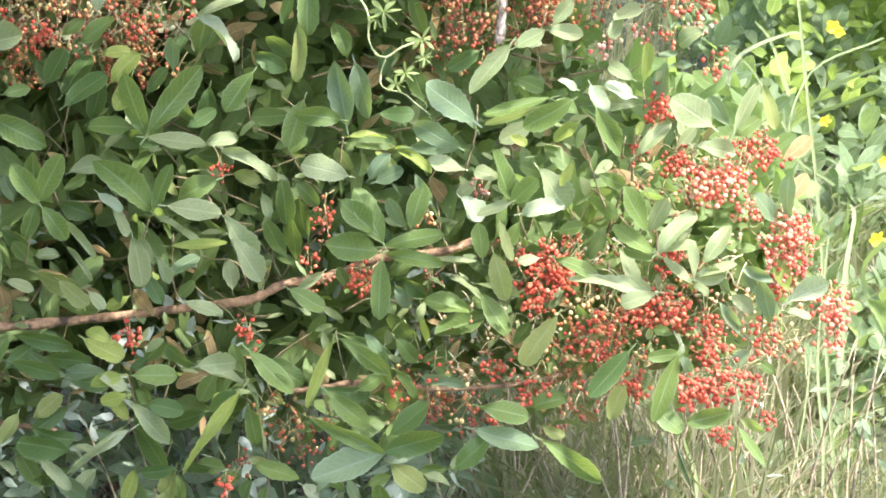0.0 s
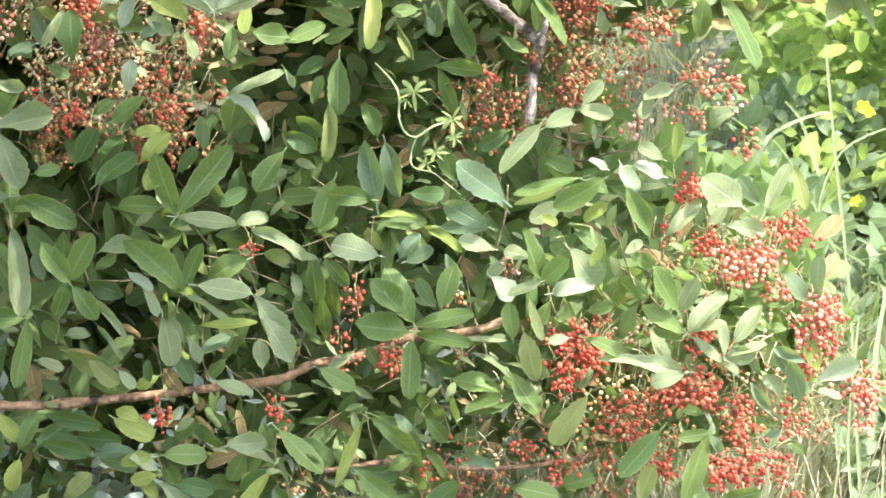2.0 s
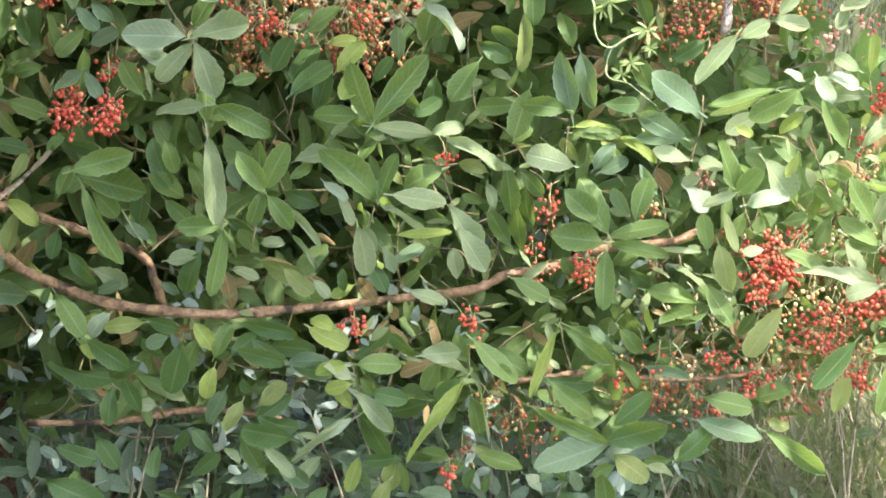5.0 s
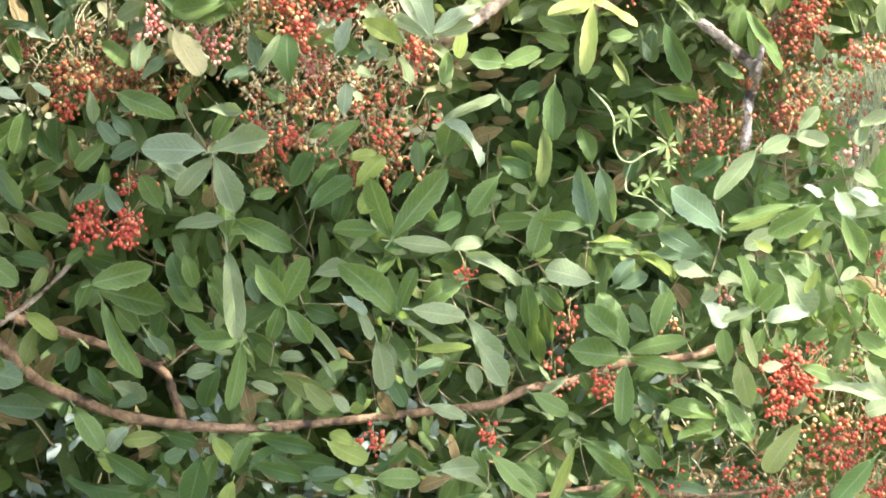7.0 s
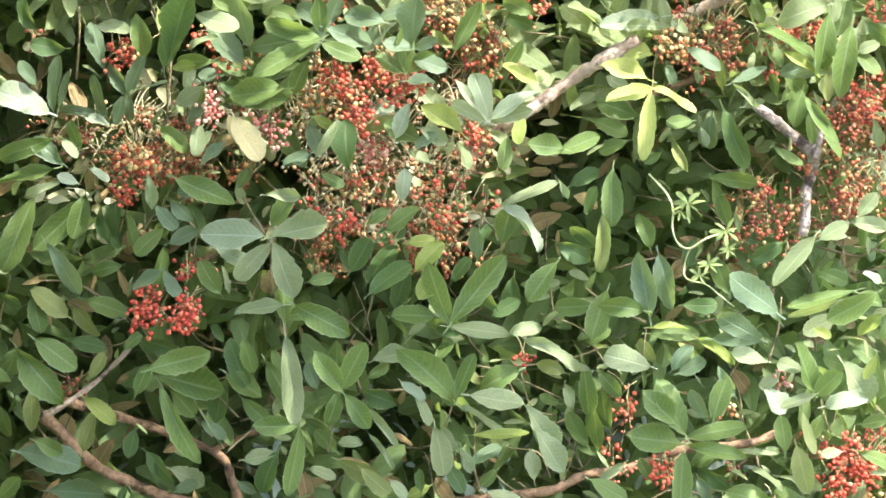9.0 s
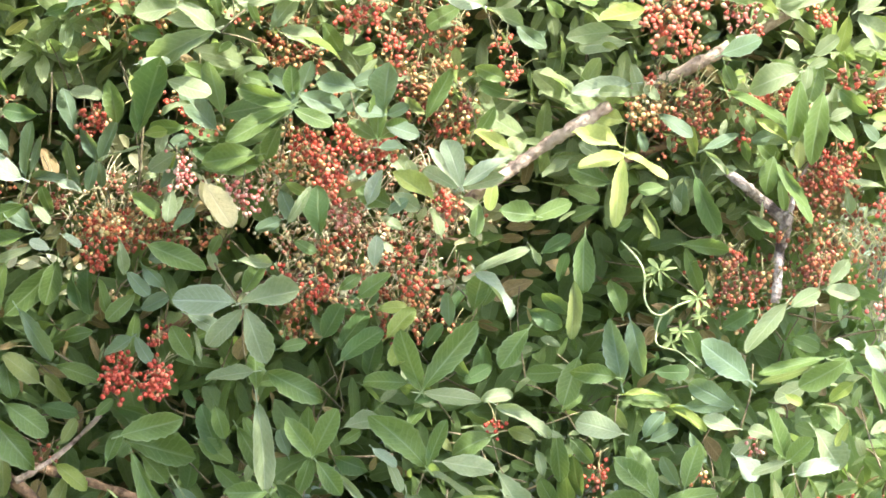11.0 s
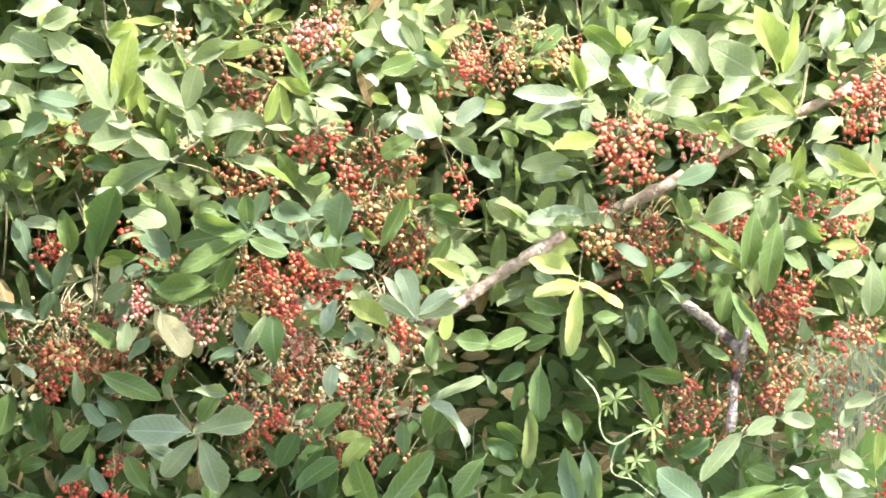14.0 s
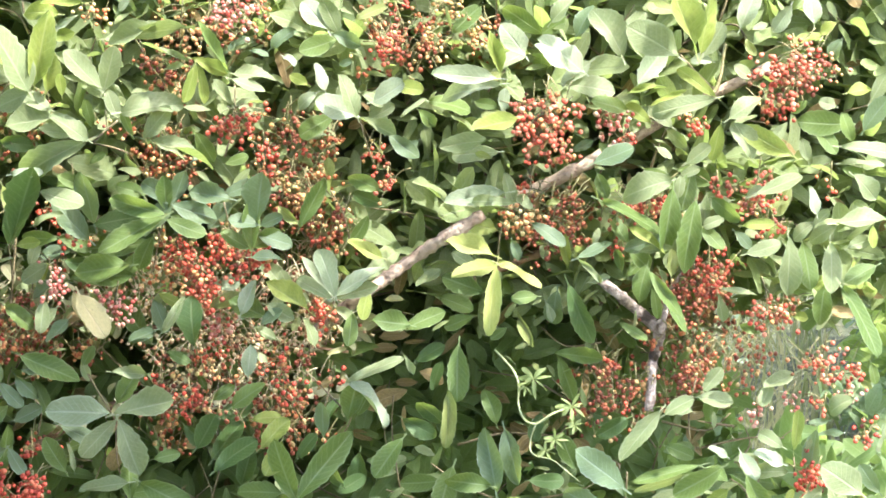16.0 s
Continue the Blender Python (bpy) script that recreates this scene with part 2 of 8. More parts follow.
def leaf_shape(rows, droop, fold, twist, wave, tip, seed=0, teeth=False, stalk=0.0):
    """Blade of length 1 along y and greatest width 1 along x: verts, faces, uvs. It droops, folds along the midrib, twists, ripples and has an uneven, often toothed margin."""
    r = random.Random(seed)
    t = 1.0 - np.linspace(1.0, 0.0, rows) ** 1.25
    prof = t ** 0.78 * (1.0 - t) ** (tip * 0.8)
    prof = prof / prof.max()
    prof[0], prof[-1] = 0.05, 0.06
    verts, uvs = [], []
    for i in range(rows):
        bend = 0.03 * math.sin(3.0 * t[i] + seed)
        for s in (-0.5, 0.0, 0.5):
            tooth = (0.045 if i % 2 else -0.035) if teeth and 2 < i < rows - 2 else 0.0
            x = s * prof[i] * (1.0 + r.uniform(-0.05, 0.05) + tooth)
            z = -droop * t[i] ** 2 + fold * abs(x) + wave * math.sin(7.0 * t[i] + 4.0 * s + seed) * abs(s)
            a = twist * t[i]
            verts.append((x * math.cos(a) + bend, t[i] - 0.5 * droop ** 2 * t[i] ** 3, z + x * math.sin(a)))
            uvs.append((s, t[i]))
    faces = [(i * 3 + j, i * 3 + j + 1, (i + 1) * 3 + j + 1, (i + 1) * 3 + j) for i in range(rows - 1) for j in range(2)]
    if stalk:   # a short leaf stalk behind the base
        o = len(verts)
        verts += [(-0.030, -stalk, 0.012), (0.030, -stalk, 0.012), (0.030, 0.03, 0.004), (-0.030, 0.03, 0.004)]
        uvs += [(0.0, 0.0)] * 4
        faces.append((o, o + 1, o + 2, o + 3))
    return np.array(verts), faces, uvs


FORMS = ((0.10, 0.06, 0.20, 0.05, 0.70), (0.22, 0.09, -0.30, 0.07, 0.80), (0.05, 0.04, 0.25, 0.04, 0.62), (0.34, 0.11, 0.35, 0.08, 0.85),
         (-0.12, 0.08, -0.20, 0.06, 0.70), (0.16, 0.14, 0.10, 0.10, 0.78), (0.26, 0.05, 0.45, 0.09, 0.66), (0.02, 0.12, -0.40, 0.07, 0.74))
SHAPES = [leaf_shape(7, f[0], f[1], f[2], f[3], f[4] * 1.10, seed=k) for k, f in enumerate(FORMS)]
FINE = [leaf_shape(17, f[0], f[1] * 2.6, f[2], f[3] * 1.8, f[4] * 0.98, seed=k + 10, teeth=k % 4 != 2, stalk=0.16) for k, f in enumerate(FORMS)]
BLADES = {k: [mesh_of("leaf_" + k, v, f, [m], uv) for v, f, uv in FINE] for k, m in LEAF.items()}
rng = random.Random(7)


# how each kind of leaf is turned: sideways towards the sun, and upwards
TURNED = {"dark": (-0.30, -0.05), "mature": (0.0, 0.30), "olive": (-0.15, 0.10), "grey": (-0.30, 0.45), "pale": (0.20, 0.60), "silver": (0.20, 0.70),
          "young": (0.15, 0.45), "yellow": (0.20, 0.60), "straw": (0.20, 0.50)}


def leaf(bough, x, y, z, angle, length, width, kind="mature"):
    """One leaf from its base at (x, y, z); angle: degrees from straight right towards up; length and width as seen from the front."""
    a = radians(angle)
    d = Vector((math.cos(a), rng.uniform(-0.35, 0.12), math.sin(a))).normalized()
    side, up = TURNED[kind]
    n = Vector((side + rng.uniform(-0.3, 0.3), -1.0, up + rng.uniform(-0.25, 0.25)))
    n = (n - d * n.dot(d)).normalized()
    s = d.cross(n)
    turn = Matrix((s, d, n)).transposed().to_4x4()
    k = length / math.hypot(d.x, d.z)
    ob = part("leaf", rng.choice(BLADES[kind]), bough)
    ob.matrix_parent_inverse = Matrix.Identity(4)
    ob.matrix_basis = Matrix.Translation((x, y, z)) @ turn @ Matrix.Diagonal((width / max(0.6, -n.y), k, k, 1))
    return ob


def smooth_line(points, step=4):
    """Points of a Catmull-Rom curve through the given points."""
    p = [Vector(q) for q in points]
    p = [p[0] * 2 - p[1]] + p + [p[-1] * 2 - p[-2]]
    out = []
    for i in range(1, len(p) - 2):
        for k in range(step):
            t = k / step
            out.append(0.5 * ((2 * p[i]) + (p[i + 1] - p[i - 1]) * t + (2 * p[i - 1] - 5 * p[i] + 4 * p[i + 1] - p[i + 2]) * t * t
                              + (3 * p[i] - p[i - 1] - 3 * p[i + 1] + p[i + 2]) * t ** 3))
    out.append(p[-2])
    return out


def tube(points, r0, r1, sides=8, knots=0.12, seed=1, step=4):
    """Verts and faces of a tapered, knotty round limb with closed ends."""
    line = smooth_line(points, step)
    r = random.Random(seed)
    verts, faces = [], []
    n = len(line)
    for i, c in enumerate(line):
        d = (line[min(i + 1, n - 1)] - line[max(i - 1, 0)]).normalized()
        u = d.cross(Vector((0.3, 0.9, 0.2))).normalized()
        v = d.cross(u)
        rad = (r0 + (r1 - r0) * i / (n - 1)) * (1 + r.uniform(-knots, knots))
        for k in range(sides):
            a = 2 * math.pi * k / sides
            verts.append(c + (u * math.cos(a) + v * math.sin(a)) * rad * (1 + r.uniform(-knots, knots) * 0.4))
    for i in range(n - 1):
        for k in range(sides):
            k2 = (k + 1) % sides
            faces.append((i * sides + k, i * sides + k2, (i + 1) * sides + k2, (i + 1) * sides + k))
    faces.append(tuple(range(sides))[::-1])
    faces.append(tuple((n - 1) * sides + k for k in range(sides)))
    return verts, faces


def limb(name, points, r0, r1, mat, parent, label="", sides=8, knots=0.12, seed=1):
    v, f = tube(points, r0, r1, sides, knots, seed)
    return part(name, mesh_of(name, v, f, [mat]), parent, label)


def joined_leaves(name, places, mat, parent=None, label="", shapes=SHAPES):
    """Many leaves in one mesh. places: (base, direction, normal, length, width)."""
    vs, fs, us = [], [], []
    off = 0
    for i, (b, d, n, ln, wd) in enumerate(places):
        v, f, uv = shapes[i % len(shapes)]
        s = d.cross(n)
        m = np.array([s * wd, d * ln, n * ln])
        vs.append(v @ m + np.array(b))
        fs.extend([tuple(q + off for q in face) for face in f])
        us.extend(uv)
        off += len(v)
    ob = new(name, mesh_of(name, np.concatenate(vs), fs, [mat], us))
    ob.parent = parent
    return tagged(ob, label, kind="stuff")


def ball(radius=1.0, rings=5, segs=7):
    verts = [(0, 0, radius)]
    for i in range(1, rings):
        a = math.pi * i / rings
        for k in range(segs):
            b = 2 * math.pi * k / segs
            verts.append((radius * math.sin(a) * math.cos(b), radius * math.sin(a) * math.sin(b), radius * math.cos(a)))
    verts.append((0, 0, -radius))
    faces = [(0, 1 + k, 1 + (k + 1) % segs) for k in range(segs)]
    for i in range(rings - 2):
        for k in range(segs):
            a, b = 1 + i * segs + k, 1 + i * segs + (k + 1) % segs
            faces.append((a, a + segs, b + segs, b))
    last = len(verts) - 1
    faces += [(last, last - segs + (k + 1) % segs, last - segs + k) for k in range(segs)]
    return np.array(verts, dtype=float), faces


BALL_V, BALL_F = ball()
BERRY_MESH = {k: mesh_of("berry", BALL_V, BALL_F, [m]) for k, m in (("ripe", BERRY), ("salmon", SALMON), ("pink", PINK), ("unripe", UNRIPE), ("olive", OLIVEB), ("dry", DARKB))}
crng = random.Random(21)
DEEPER = {}   # where each kind of fruit goes on behind its outer berries


def berry_cluster(bough, x, y, z, w, h, count, kind="ripe", lean=0.0, size=0.0031):
    """A hanging panicle: a branching stalk with round berries at the ends of its twigs. (x, z) is its middle; lean: degrees from hanging straight."""
    a = radians(lean)
    down = Vector((math.sin(a), 0, -math.cos(a)))
    side = Vector((math.cos(a), 0, math.sin(a)))
    mid = Vector((x, y, z))
    top = mid - down * h * 0.55
    verts, faces = [], []

    def add(points, r0, r1):
        v, f = tube(points, r0, r1, 4, 0.1, 3, 2)
        o = len(verts)
        verts.extend(v)
        faces.extend([tuple(q + o for q in face) for face in f])

    add([top - down * 0.012, top + down * h * 0.3 + Vector((0, 0.004, 0)), mid + down * h * 0.4], 0.0013, 0.0006)
    spots = []
    knots = []
    for i in range(max(3, count // 5)):
        while True:
            u, v, q = crng.uniform(-1, 1), crng.uniform(-1, 1), crng.uniform(-1, 1)
            if u * u + v * v + q * q < 1.0:
                break
        knots.append(mid + side * (u * w * 0.46) + down * (v * h * 0.46) + Vector((0, q * min(w, h) * 0.35, 0)))
    DEEPER.setdefault(kind, []).append((mid, w, h, count))
    for i in range(count):
        for _ in range(8):
            c = knots[i % len(knots)]
            p = c + Vector((crng.gauss(0, 1), crng.gauss(0, 0.8), crng.gauss(0, 1.1))) * size * 2.3
            if all((p - o).length > size * 1.5 for o in spots):
                spots.append(p)
                break
    for p in spots[::4]:
        along = max(0.0, min(1.0, ((p - top).dot(down)) / h - 0.15))
        root = top + down * h * along * 0.85
        add([root, (root + p) / 2 + down * -0.004, p], 0.0006, 0.0004)
    stalk = part("fruit_stalk", mesh_of("fruit_stalk", verts, faces, [STALK]), bough)
    for p in spots:
        mixed = kind in ("ripe", "salmon") and z > 0.80 and crng.random() < 0.30
        b = part("berry", BERRY_MESH[crng.choice(("olive", "dry", "dry")) if mixed else kind], bough)
        s = size * crng.uniform(0.75, 1.22)
        b.matrix_basis = Matrix.Translation(p) @ Euler((crng.uniform(0, 3), crng.uniform(0, 3), 0)).to_matrix().to_4x4() @ Matrix.Diagonal((s, s, s * 0.92, 1))
    return stalk


def direction(r, flat=0.5):
    a = r.uniform(0, 2 * math.pi)
    return Vector((math.cos(a), r.uniform(-flat, flat), math.sin(a) * 0.8 - 0.1)).normalized()


def facing(r, d, up=0.6):
    n = Vector((r.uniform(-0.5, 0.5), -1.0, up + r.uniform(-0.4, 0.5)))
    return (n - d * n.dot(d)).normalized()


def spray(r, centre, axis, count, size, places, lean=Vector((0, -0.5, 0.5))):
    """A shoot tip: leaves set round an axis, the lower ones longer."""
    side = axis.cross(Vector((0.2, -0.9, 0.3))).normalized()
    other = axis.cross(side)
    for k in range(count):
        a = k * 2.4 + r.uniform(-0.4, 0.4)
        open_ = 0.5 + 0.9 * (1 - k / count)
        d = (axis + (side * math.cos(a) + other * math.sin(a)) * open_).normalized()
        n = (axis * 0.9 + lean + Vector((r.uniform(-0.3, 0.3), r.uniform(-0.3, 0.3), 0)))
        n = (n - d * n.dot(d)).normalized()
        ln = size * r.uniform(0.75, 1.15)
        places.append((centre - axis * (count - k) * 0.008, d, n, ln, ln * r.uniform(0.27, 0.37)))


# ---- ground: one sheet, flat in front, rising to a bank behind ----
def ground_height(x, y):
    rise = max(0.0, min(y - 0.7, 5.0)) * 0.30
    return rise + 0.05 * noise.noise(Vector((x * 0.9, y * 0.9, 0.0))) + 0.015 * noise.noise(Vector((x * 5, y * 5, 3.0)))


def build_ground():
    xs = [-400, -120, -40, -15, -8] + [i * 0.25 for i in range(-20, 21)] + [8, 15, 40, 120, 400]
    ys = [-400, -120, -40, -15, -9] + [i * 0.25 for i in range(-28, 25)] + [8, 15, 40, 120, 400]
    verts = [(x, y, ground_height(x, y)) for y in ys for x in xs]
    w = len(xs)
    faces = [(j * w + i, j * w + i + 1, (j + 1) * w + i + 1, (j + 1) * w + i) for j in range(len(ys) - 1) for i in range(w - 1)]
    m, n, l = material("soil_and_litter")
    co = n.new("ShaderNodeTexCoord").outputs["Object"]
    big, fine = value_noise(n, l, 1.3, 5.0, co), value_noise(n, l, 60.0, 6.0, co)
    col = ramp(n, [(0.36, (0.022, 0.024, 0.011)), (0.52, (0.050, 0.055, 0.022)), (0.68, (0.105, 0.092, 0.048))])
    l.new(calc(n, l, "ADD", calc(n, l, "MULTIPLY", big.outputs["Fac"], 0.5), calc(n, l, "MULTIPLY", fine.outputs["Fac"], 0.5)), col.inputs[0])
    p = n.new("ShaderNodeBsdfPrincipled")
    l.new(col.outputs[0], p.inputs["Base Color"])
    p.inputs["Roughness"].default_value = 0.9
    b = n.new("ShaderNodeBump")
    b.inputs["Strength"].default_value, b.inputs["Distance"].default_value = 0.8, 0.02
    l.new(fine.outputs["Fac"], b.inputs["Height"])
    l.new(b.outputs[0], p.inputs["Normal"])
    o = n.new("ShaderNodeOutputMaterial")
    l.new(p.outputs[0], o.inputs[0])
    return tagged(new("ground", mesh_of("ground", verts, faces, [m])), "brown soil and leaf litter under grass", "ground", kind="structure")


build_ground()


# ---- grass and herbs on the bank ----
def build_grass():
    """Long grass: blades of all widths, upright, arching and fallen, denser in the open beside the shrub."""
    r = random.Random(5)
    vs, fs, us = [], [], []
    for i in range(21000):
        beside = i > 12000
        x, y = (r.uniform(0.35, 1.25), r.uniform(0.30, 1.5)) if beside else (r.uniform(-1.3, 2.2), r.uniform(0.5, 4.5))
        if (x < 0.40 and r.random() < 0.88) or (not beside and x > 0.9 and y > 1.3):
            continue
        if beside and noise.noise(Vector((x * 5, y * 5, 1.0))) < 0.25 * (x - 0.8):
            continue
        h = r.uniform(0.08, 0.36) * (1.0 + 0.5 * noise.noise(Vector((x * 2, y * 2, 7)))) * (0.75 if x > 0.9 else 1.0)
        wdt = r.choice((0.0010, 0.0014, 0.0022, 0.0034, 0.0050 if beside else 0.0020))
        lean = Vector((r.uniform(-1, 1), r.uniform(-0.6, 0.6), 0)) * r.uniform(0.1, 1.9 if beside else 1.1) * h
        base = Vector((x, y, ground_height(x, y) - 0.01))
        across = Vector((1, r.uniform(-0.6, 0.6), r.uniform(-0.3, 0.3) if beside else 0)).normalized() * wdt
        o = len(vs)
        for k in range(5):
            t = k / 4
            c = base + lean * t ** 2 + Vector((0, 0, h * (t - 0.25 * t ** 3 * lean.length / max(h, 0.01))))
            wk = across * (1 - t ** 2 * 0.92)
            vs += [c - wk, c + wk]
            us += [(-0.5, t), (0.5, t)]
        fs += [(o + 2 * k, o + 2 * k + 1, o + 2 * k + 3, o + 2 * k + 2) for k in range(4)]
    return tagged(new("grass", mesh_of("grass", vs, fs, [GRASS], us)), "long green and straw-coloured grass on the bank", "grass", kind="stuff")


def build_herbs():
    r = random.Random(11)
    places = []
    for i in range(11000):
        x, y = r.uniform(-1.3, 1.6), 0.25 + 2.7 * r.random() ** 1.6
        if x > 0.4 and r.random() < 0.85:
            continue
        z = ground_height(x, y) + 0.01 + 0.28 * r.random() ** 1.5
        d = direction(r, 0.6)
        n = facing(r, d, 1.2)
        ln = r.uniform(0.02, 0.075) if x < 0.5 else r.uniform(0.015, 0.035)
        places.append((Vector((x, y, z)), d, n, ln, ln * r.uniform(0.16, 0.48)))
    return tagged(joined_leaves("herbs", places, HERB, label="low broad-leaved green weeds under the shrub"), category="weeds")


def build_weeds():
    """Knee-high broad-leaved weeds in the sun beside the shrub: whorls of oval leaves on short stems, in clumps with dark gaps."""
    r = random.Random(31)
    places = []
    for i in range(1500):
        x, y = r.uniform(0.62, 1.55), r.uniform(0.75, 2.15)
        if noise.noise(Vector((x * 6, y * 6, 2.0))) < 0.0 + 0.3 * (x < 0.85):
            continue
        h = r.uniform(0.04, 0.26)
        axis = Vector((r.uniform(-0.5, 0.5), r.uniform(-0.5, 0.2), 1.0)).normalized()
        spray(r, Vector((x, y, ground_height(x, y) + h)), axis, r.randint(4, 7), r.uniform(0.030, 0.062), places, Vector((0.1, -0.9, 0.4)))
    places = [(b, d, n, ln, wd * r.uniform(1.1, 1.7)) for b, d, n, ln, wd in places]
    return tagged(joined_leaves("weeds", places, WEED, label="sunlit grey-green broad-leaved weeds beside the shrub"), category="weeds")


def build_dry_stems():
    """Thin dead stalks standing among the weeds under the shrub."""
    r = random.Random(23)
    vs, fs = [], []
    for i in range(330):
        x, y = (r.uniform(-0.9, 0.75), r.uniform(0.2, 1.1)) if i < 230 else (r.uniform(0.36, 1.05), r.uniform(0.28, 0.8))
        h = r.uniform(0.10, 0.42)
        base = Vector((x, y, ground_height(x, y) - 0.01))
        lean = Vector((r.uniform(-0.12, 0.12), r.uniform(-0.05, 0.05), 0))
        v, f = tube([base, base + lean * 0.3 + Vector((0, 0, h * 0.5)), base + lean + Vector((0, 0, h))], r.uniform(0.0012, 0.0042), 0.0009, 5, 0.12, i, 3)
        o = len(vs)
        vs.extend(v)
        fs.extend([tuple(k + o for k in face) for face in f])
    return tagged(new("dry_stems", mesh_of("dry_stems", vs, fs, [DEADSTEM])), "thin tan dead stalks standing among the weeds", "dead stalks", kind="stuff")


def build_bush():
    """A bright leafy bush with yellow flowers, behind on the bank."""
    r = random.Random(13)
    root = tagged(new("flowering_bush"), "bright green leafy bush with yellow flowers on the bank", "bush")
    root.location = (1.5, 3.3, ground_height(1.5, 3.3))
    bpy.context.view_layer.update()
    places = []
    for i in range(8000):
        x, y, z = r.uniform(-2.0, 3.4), r.uniform(2.1, 4.6), r.uniform(0.35, 2.6)
        if y < 2.9 and (x < 1.02 + 0.12 * noise.noise(Vector((y * 4, z * 4, 2.0))) or z > 1.4):
            continue
        if x < 0.98 and z < 0.95 + 0.15 * noise.noise(Vector((x * 3, 0, 4))):
            continue
        if noise.noise(Vector((x * 2.2, y * 2.2, z * 2.2))) < -0.12:
            continue
        d = direction(r, 0.6)
        ln = r.uniform(0.04, 0.09)
        places.append((Vector((x, y, z)) - root.location, d, facing(r, d, 0.8), ln, ln * r.uniform(0.42, 0.65)))
    for i in range(8500):
        x, y, z = r.uniform(0.93, 1.75), r.uniform(1.9, 2.7), r.uniform(0.42, 1.25)
        if noise.noise(Vector((x * 4, y * 4, z * 4))) < -0.2 or x < 0.97 + 0.1 * noise.noise(Vector((0, y * 5, z * 5))):
            continue
        d = direction(r, 0.6)
        ln = r.uniform(0.022, 0.055)
        places.append((Vector((x, y, z)) - root.location, d, facing(r, d, 0.8), ln, ln * r.uniform(0.42, 0.65)))
    joined_leaves("foliage", places, BUSH, root, "bright yellow-green broad leaves")
    for k in range(5):
        x = -1.2 + k * 1.0
        limb("stem", [Vector((x, 3.6, ground_height(x, 3.6) - 0.05)) - root.location, Vector((x + 0.1, 3.65, 1.5)) - root.location, Vector((x - 0.1, 3.7, 2.3)) - root.location], 0.02, 0.006, BARK, root, seed=k)
    return root


build_grass()
build_herbs()
build_weeds()
build_dry_stems()
bush = build_bush()

# ---- the shrub: limbs, then the leaf mass, leaves and berries ----
shrub = tagged(new("pepper_shrub"), "dense evergreen shrub hung with clusters of small red berries", "shrub")
shrub.location = (-0.55, 0.35, ground_height(-0.55, 0.35))
bpy.context.view_layer.update()


def bough(points, r0, r1, mat=BARK, label="", seed=1, sides=8, knots=0.12):
    """A limb of the shrub; points are in the world."""
    v, f = tube(points, r0, r1, sides, knots, seed, 7)
    ob = new("bough", mesh_of("bough", v, f, [mat]))
    ob.parent = shrub
    ob.matrix_parent_inverse = Matrix.Translation(-shrub.location)
    if label:
        tagged(ob, label)
    return ob


def inside(x, z):
    """Whether the shrub's outline takes in (x, z)."""
    wob = 0.05 * noise.noise(Vector((x * 6, z * 6, 1.0)))
    right = 0.80 if z < 0.70 else 0.52 if z < 0.98 else 0.72 + (z - 0.98) * 0.5
    low = 0.30 if x < 0.25 else 0.30 + (x - 0.25) * 0.22
    crown = ((x + 0.15) / 1.18) ** 2 + ((z - 0.85) / 1.2) ** 2
    return x < right + wob and z > low + wob and crown < 1.0 + 4 * wob


def twig(bough, a, b, r):
    """A thin side shoot from a to b, slightly bent."""
    a, b = Vector(a), Vector(b)
    mid = (a + b) / 2 + Vector((rng.uniform(-1, 1), 0, rng.uniform(-1, 1))) * (b - a).length * 0.06
    v, f = tube([a, mid, b], r * 0.8, r, 6, 0.1, 5, 4)
    return part("twig", mesh_of("twig", v, f, [TWIG]), bough)


# dark hollows between the boughs: middle and half size
HOLLOWS = ((0.09, 0.90, 0.09, 0.085), (-0.14, 0.65, 0.052, 0.030), (-0.53, 0.79, 0.037, 0.037), (0.08, 0.97, 0.044, 0.022), (-0.05, 0.78, 0.044, 0.030),
           (-0.44, 1.11, 0.044, 0.044), (0.25, 1.10, 0.059, 0.030), (-0.19, 0.37, 0.059, 0.037), (-0.47, 0.39, 0.059, 0.044), (0.08, 0.86, 0.044, 0.044), (0.04, 1.22, 0.044, 0.044),
           (-0.60, 0.58, 0.05, 0.04), (-0.50, 0.64, 0.04, 0.04), (-0.62, 0.70, 0.03, 0.05), (-0.40, 0.55, 0.04, 0.03), (-0.36, 0.72, 0.04, 0.03), (-0.05, 0.31, 0.06, 0.03),
           (-0.19, 0.75, 0.05, 0.03), (-0.10, 0.67, 0.06, 0.03), (0.01, 0.64, 0.05, 0.03), (-0.27, 0.95, 0.03, 0.03))


def hollow(x, z):
    return any(((x - hx) / hw) ** 2 + ((z - hz) / hh) ** 2 < 1.0 for hx, hz, hw, hh in HOLLOWS)


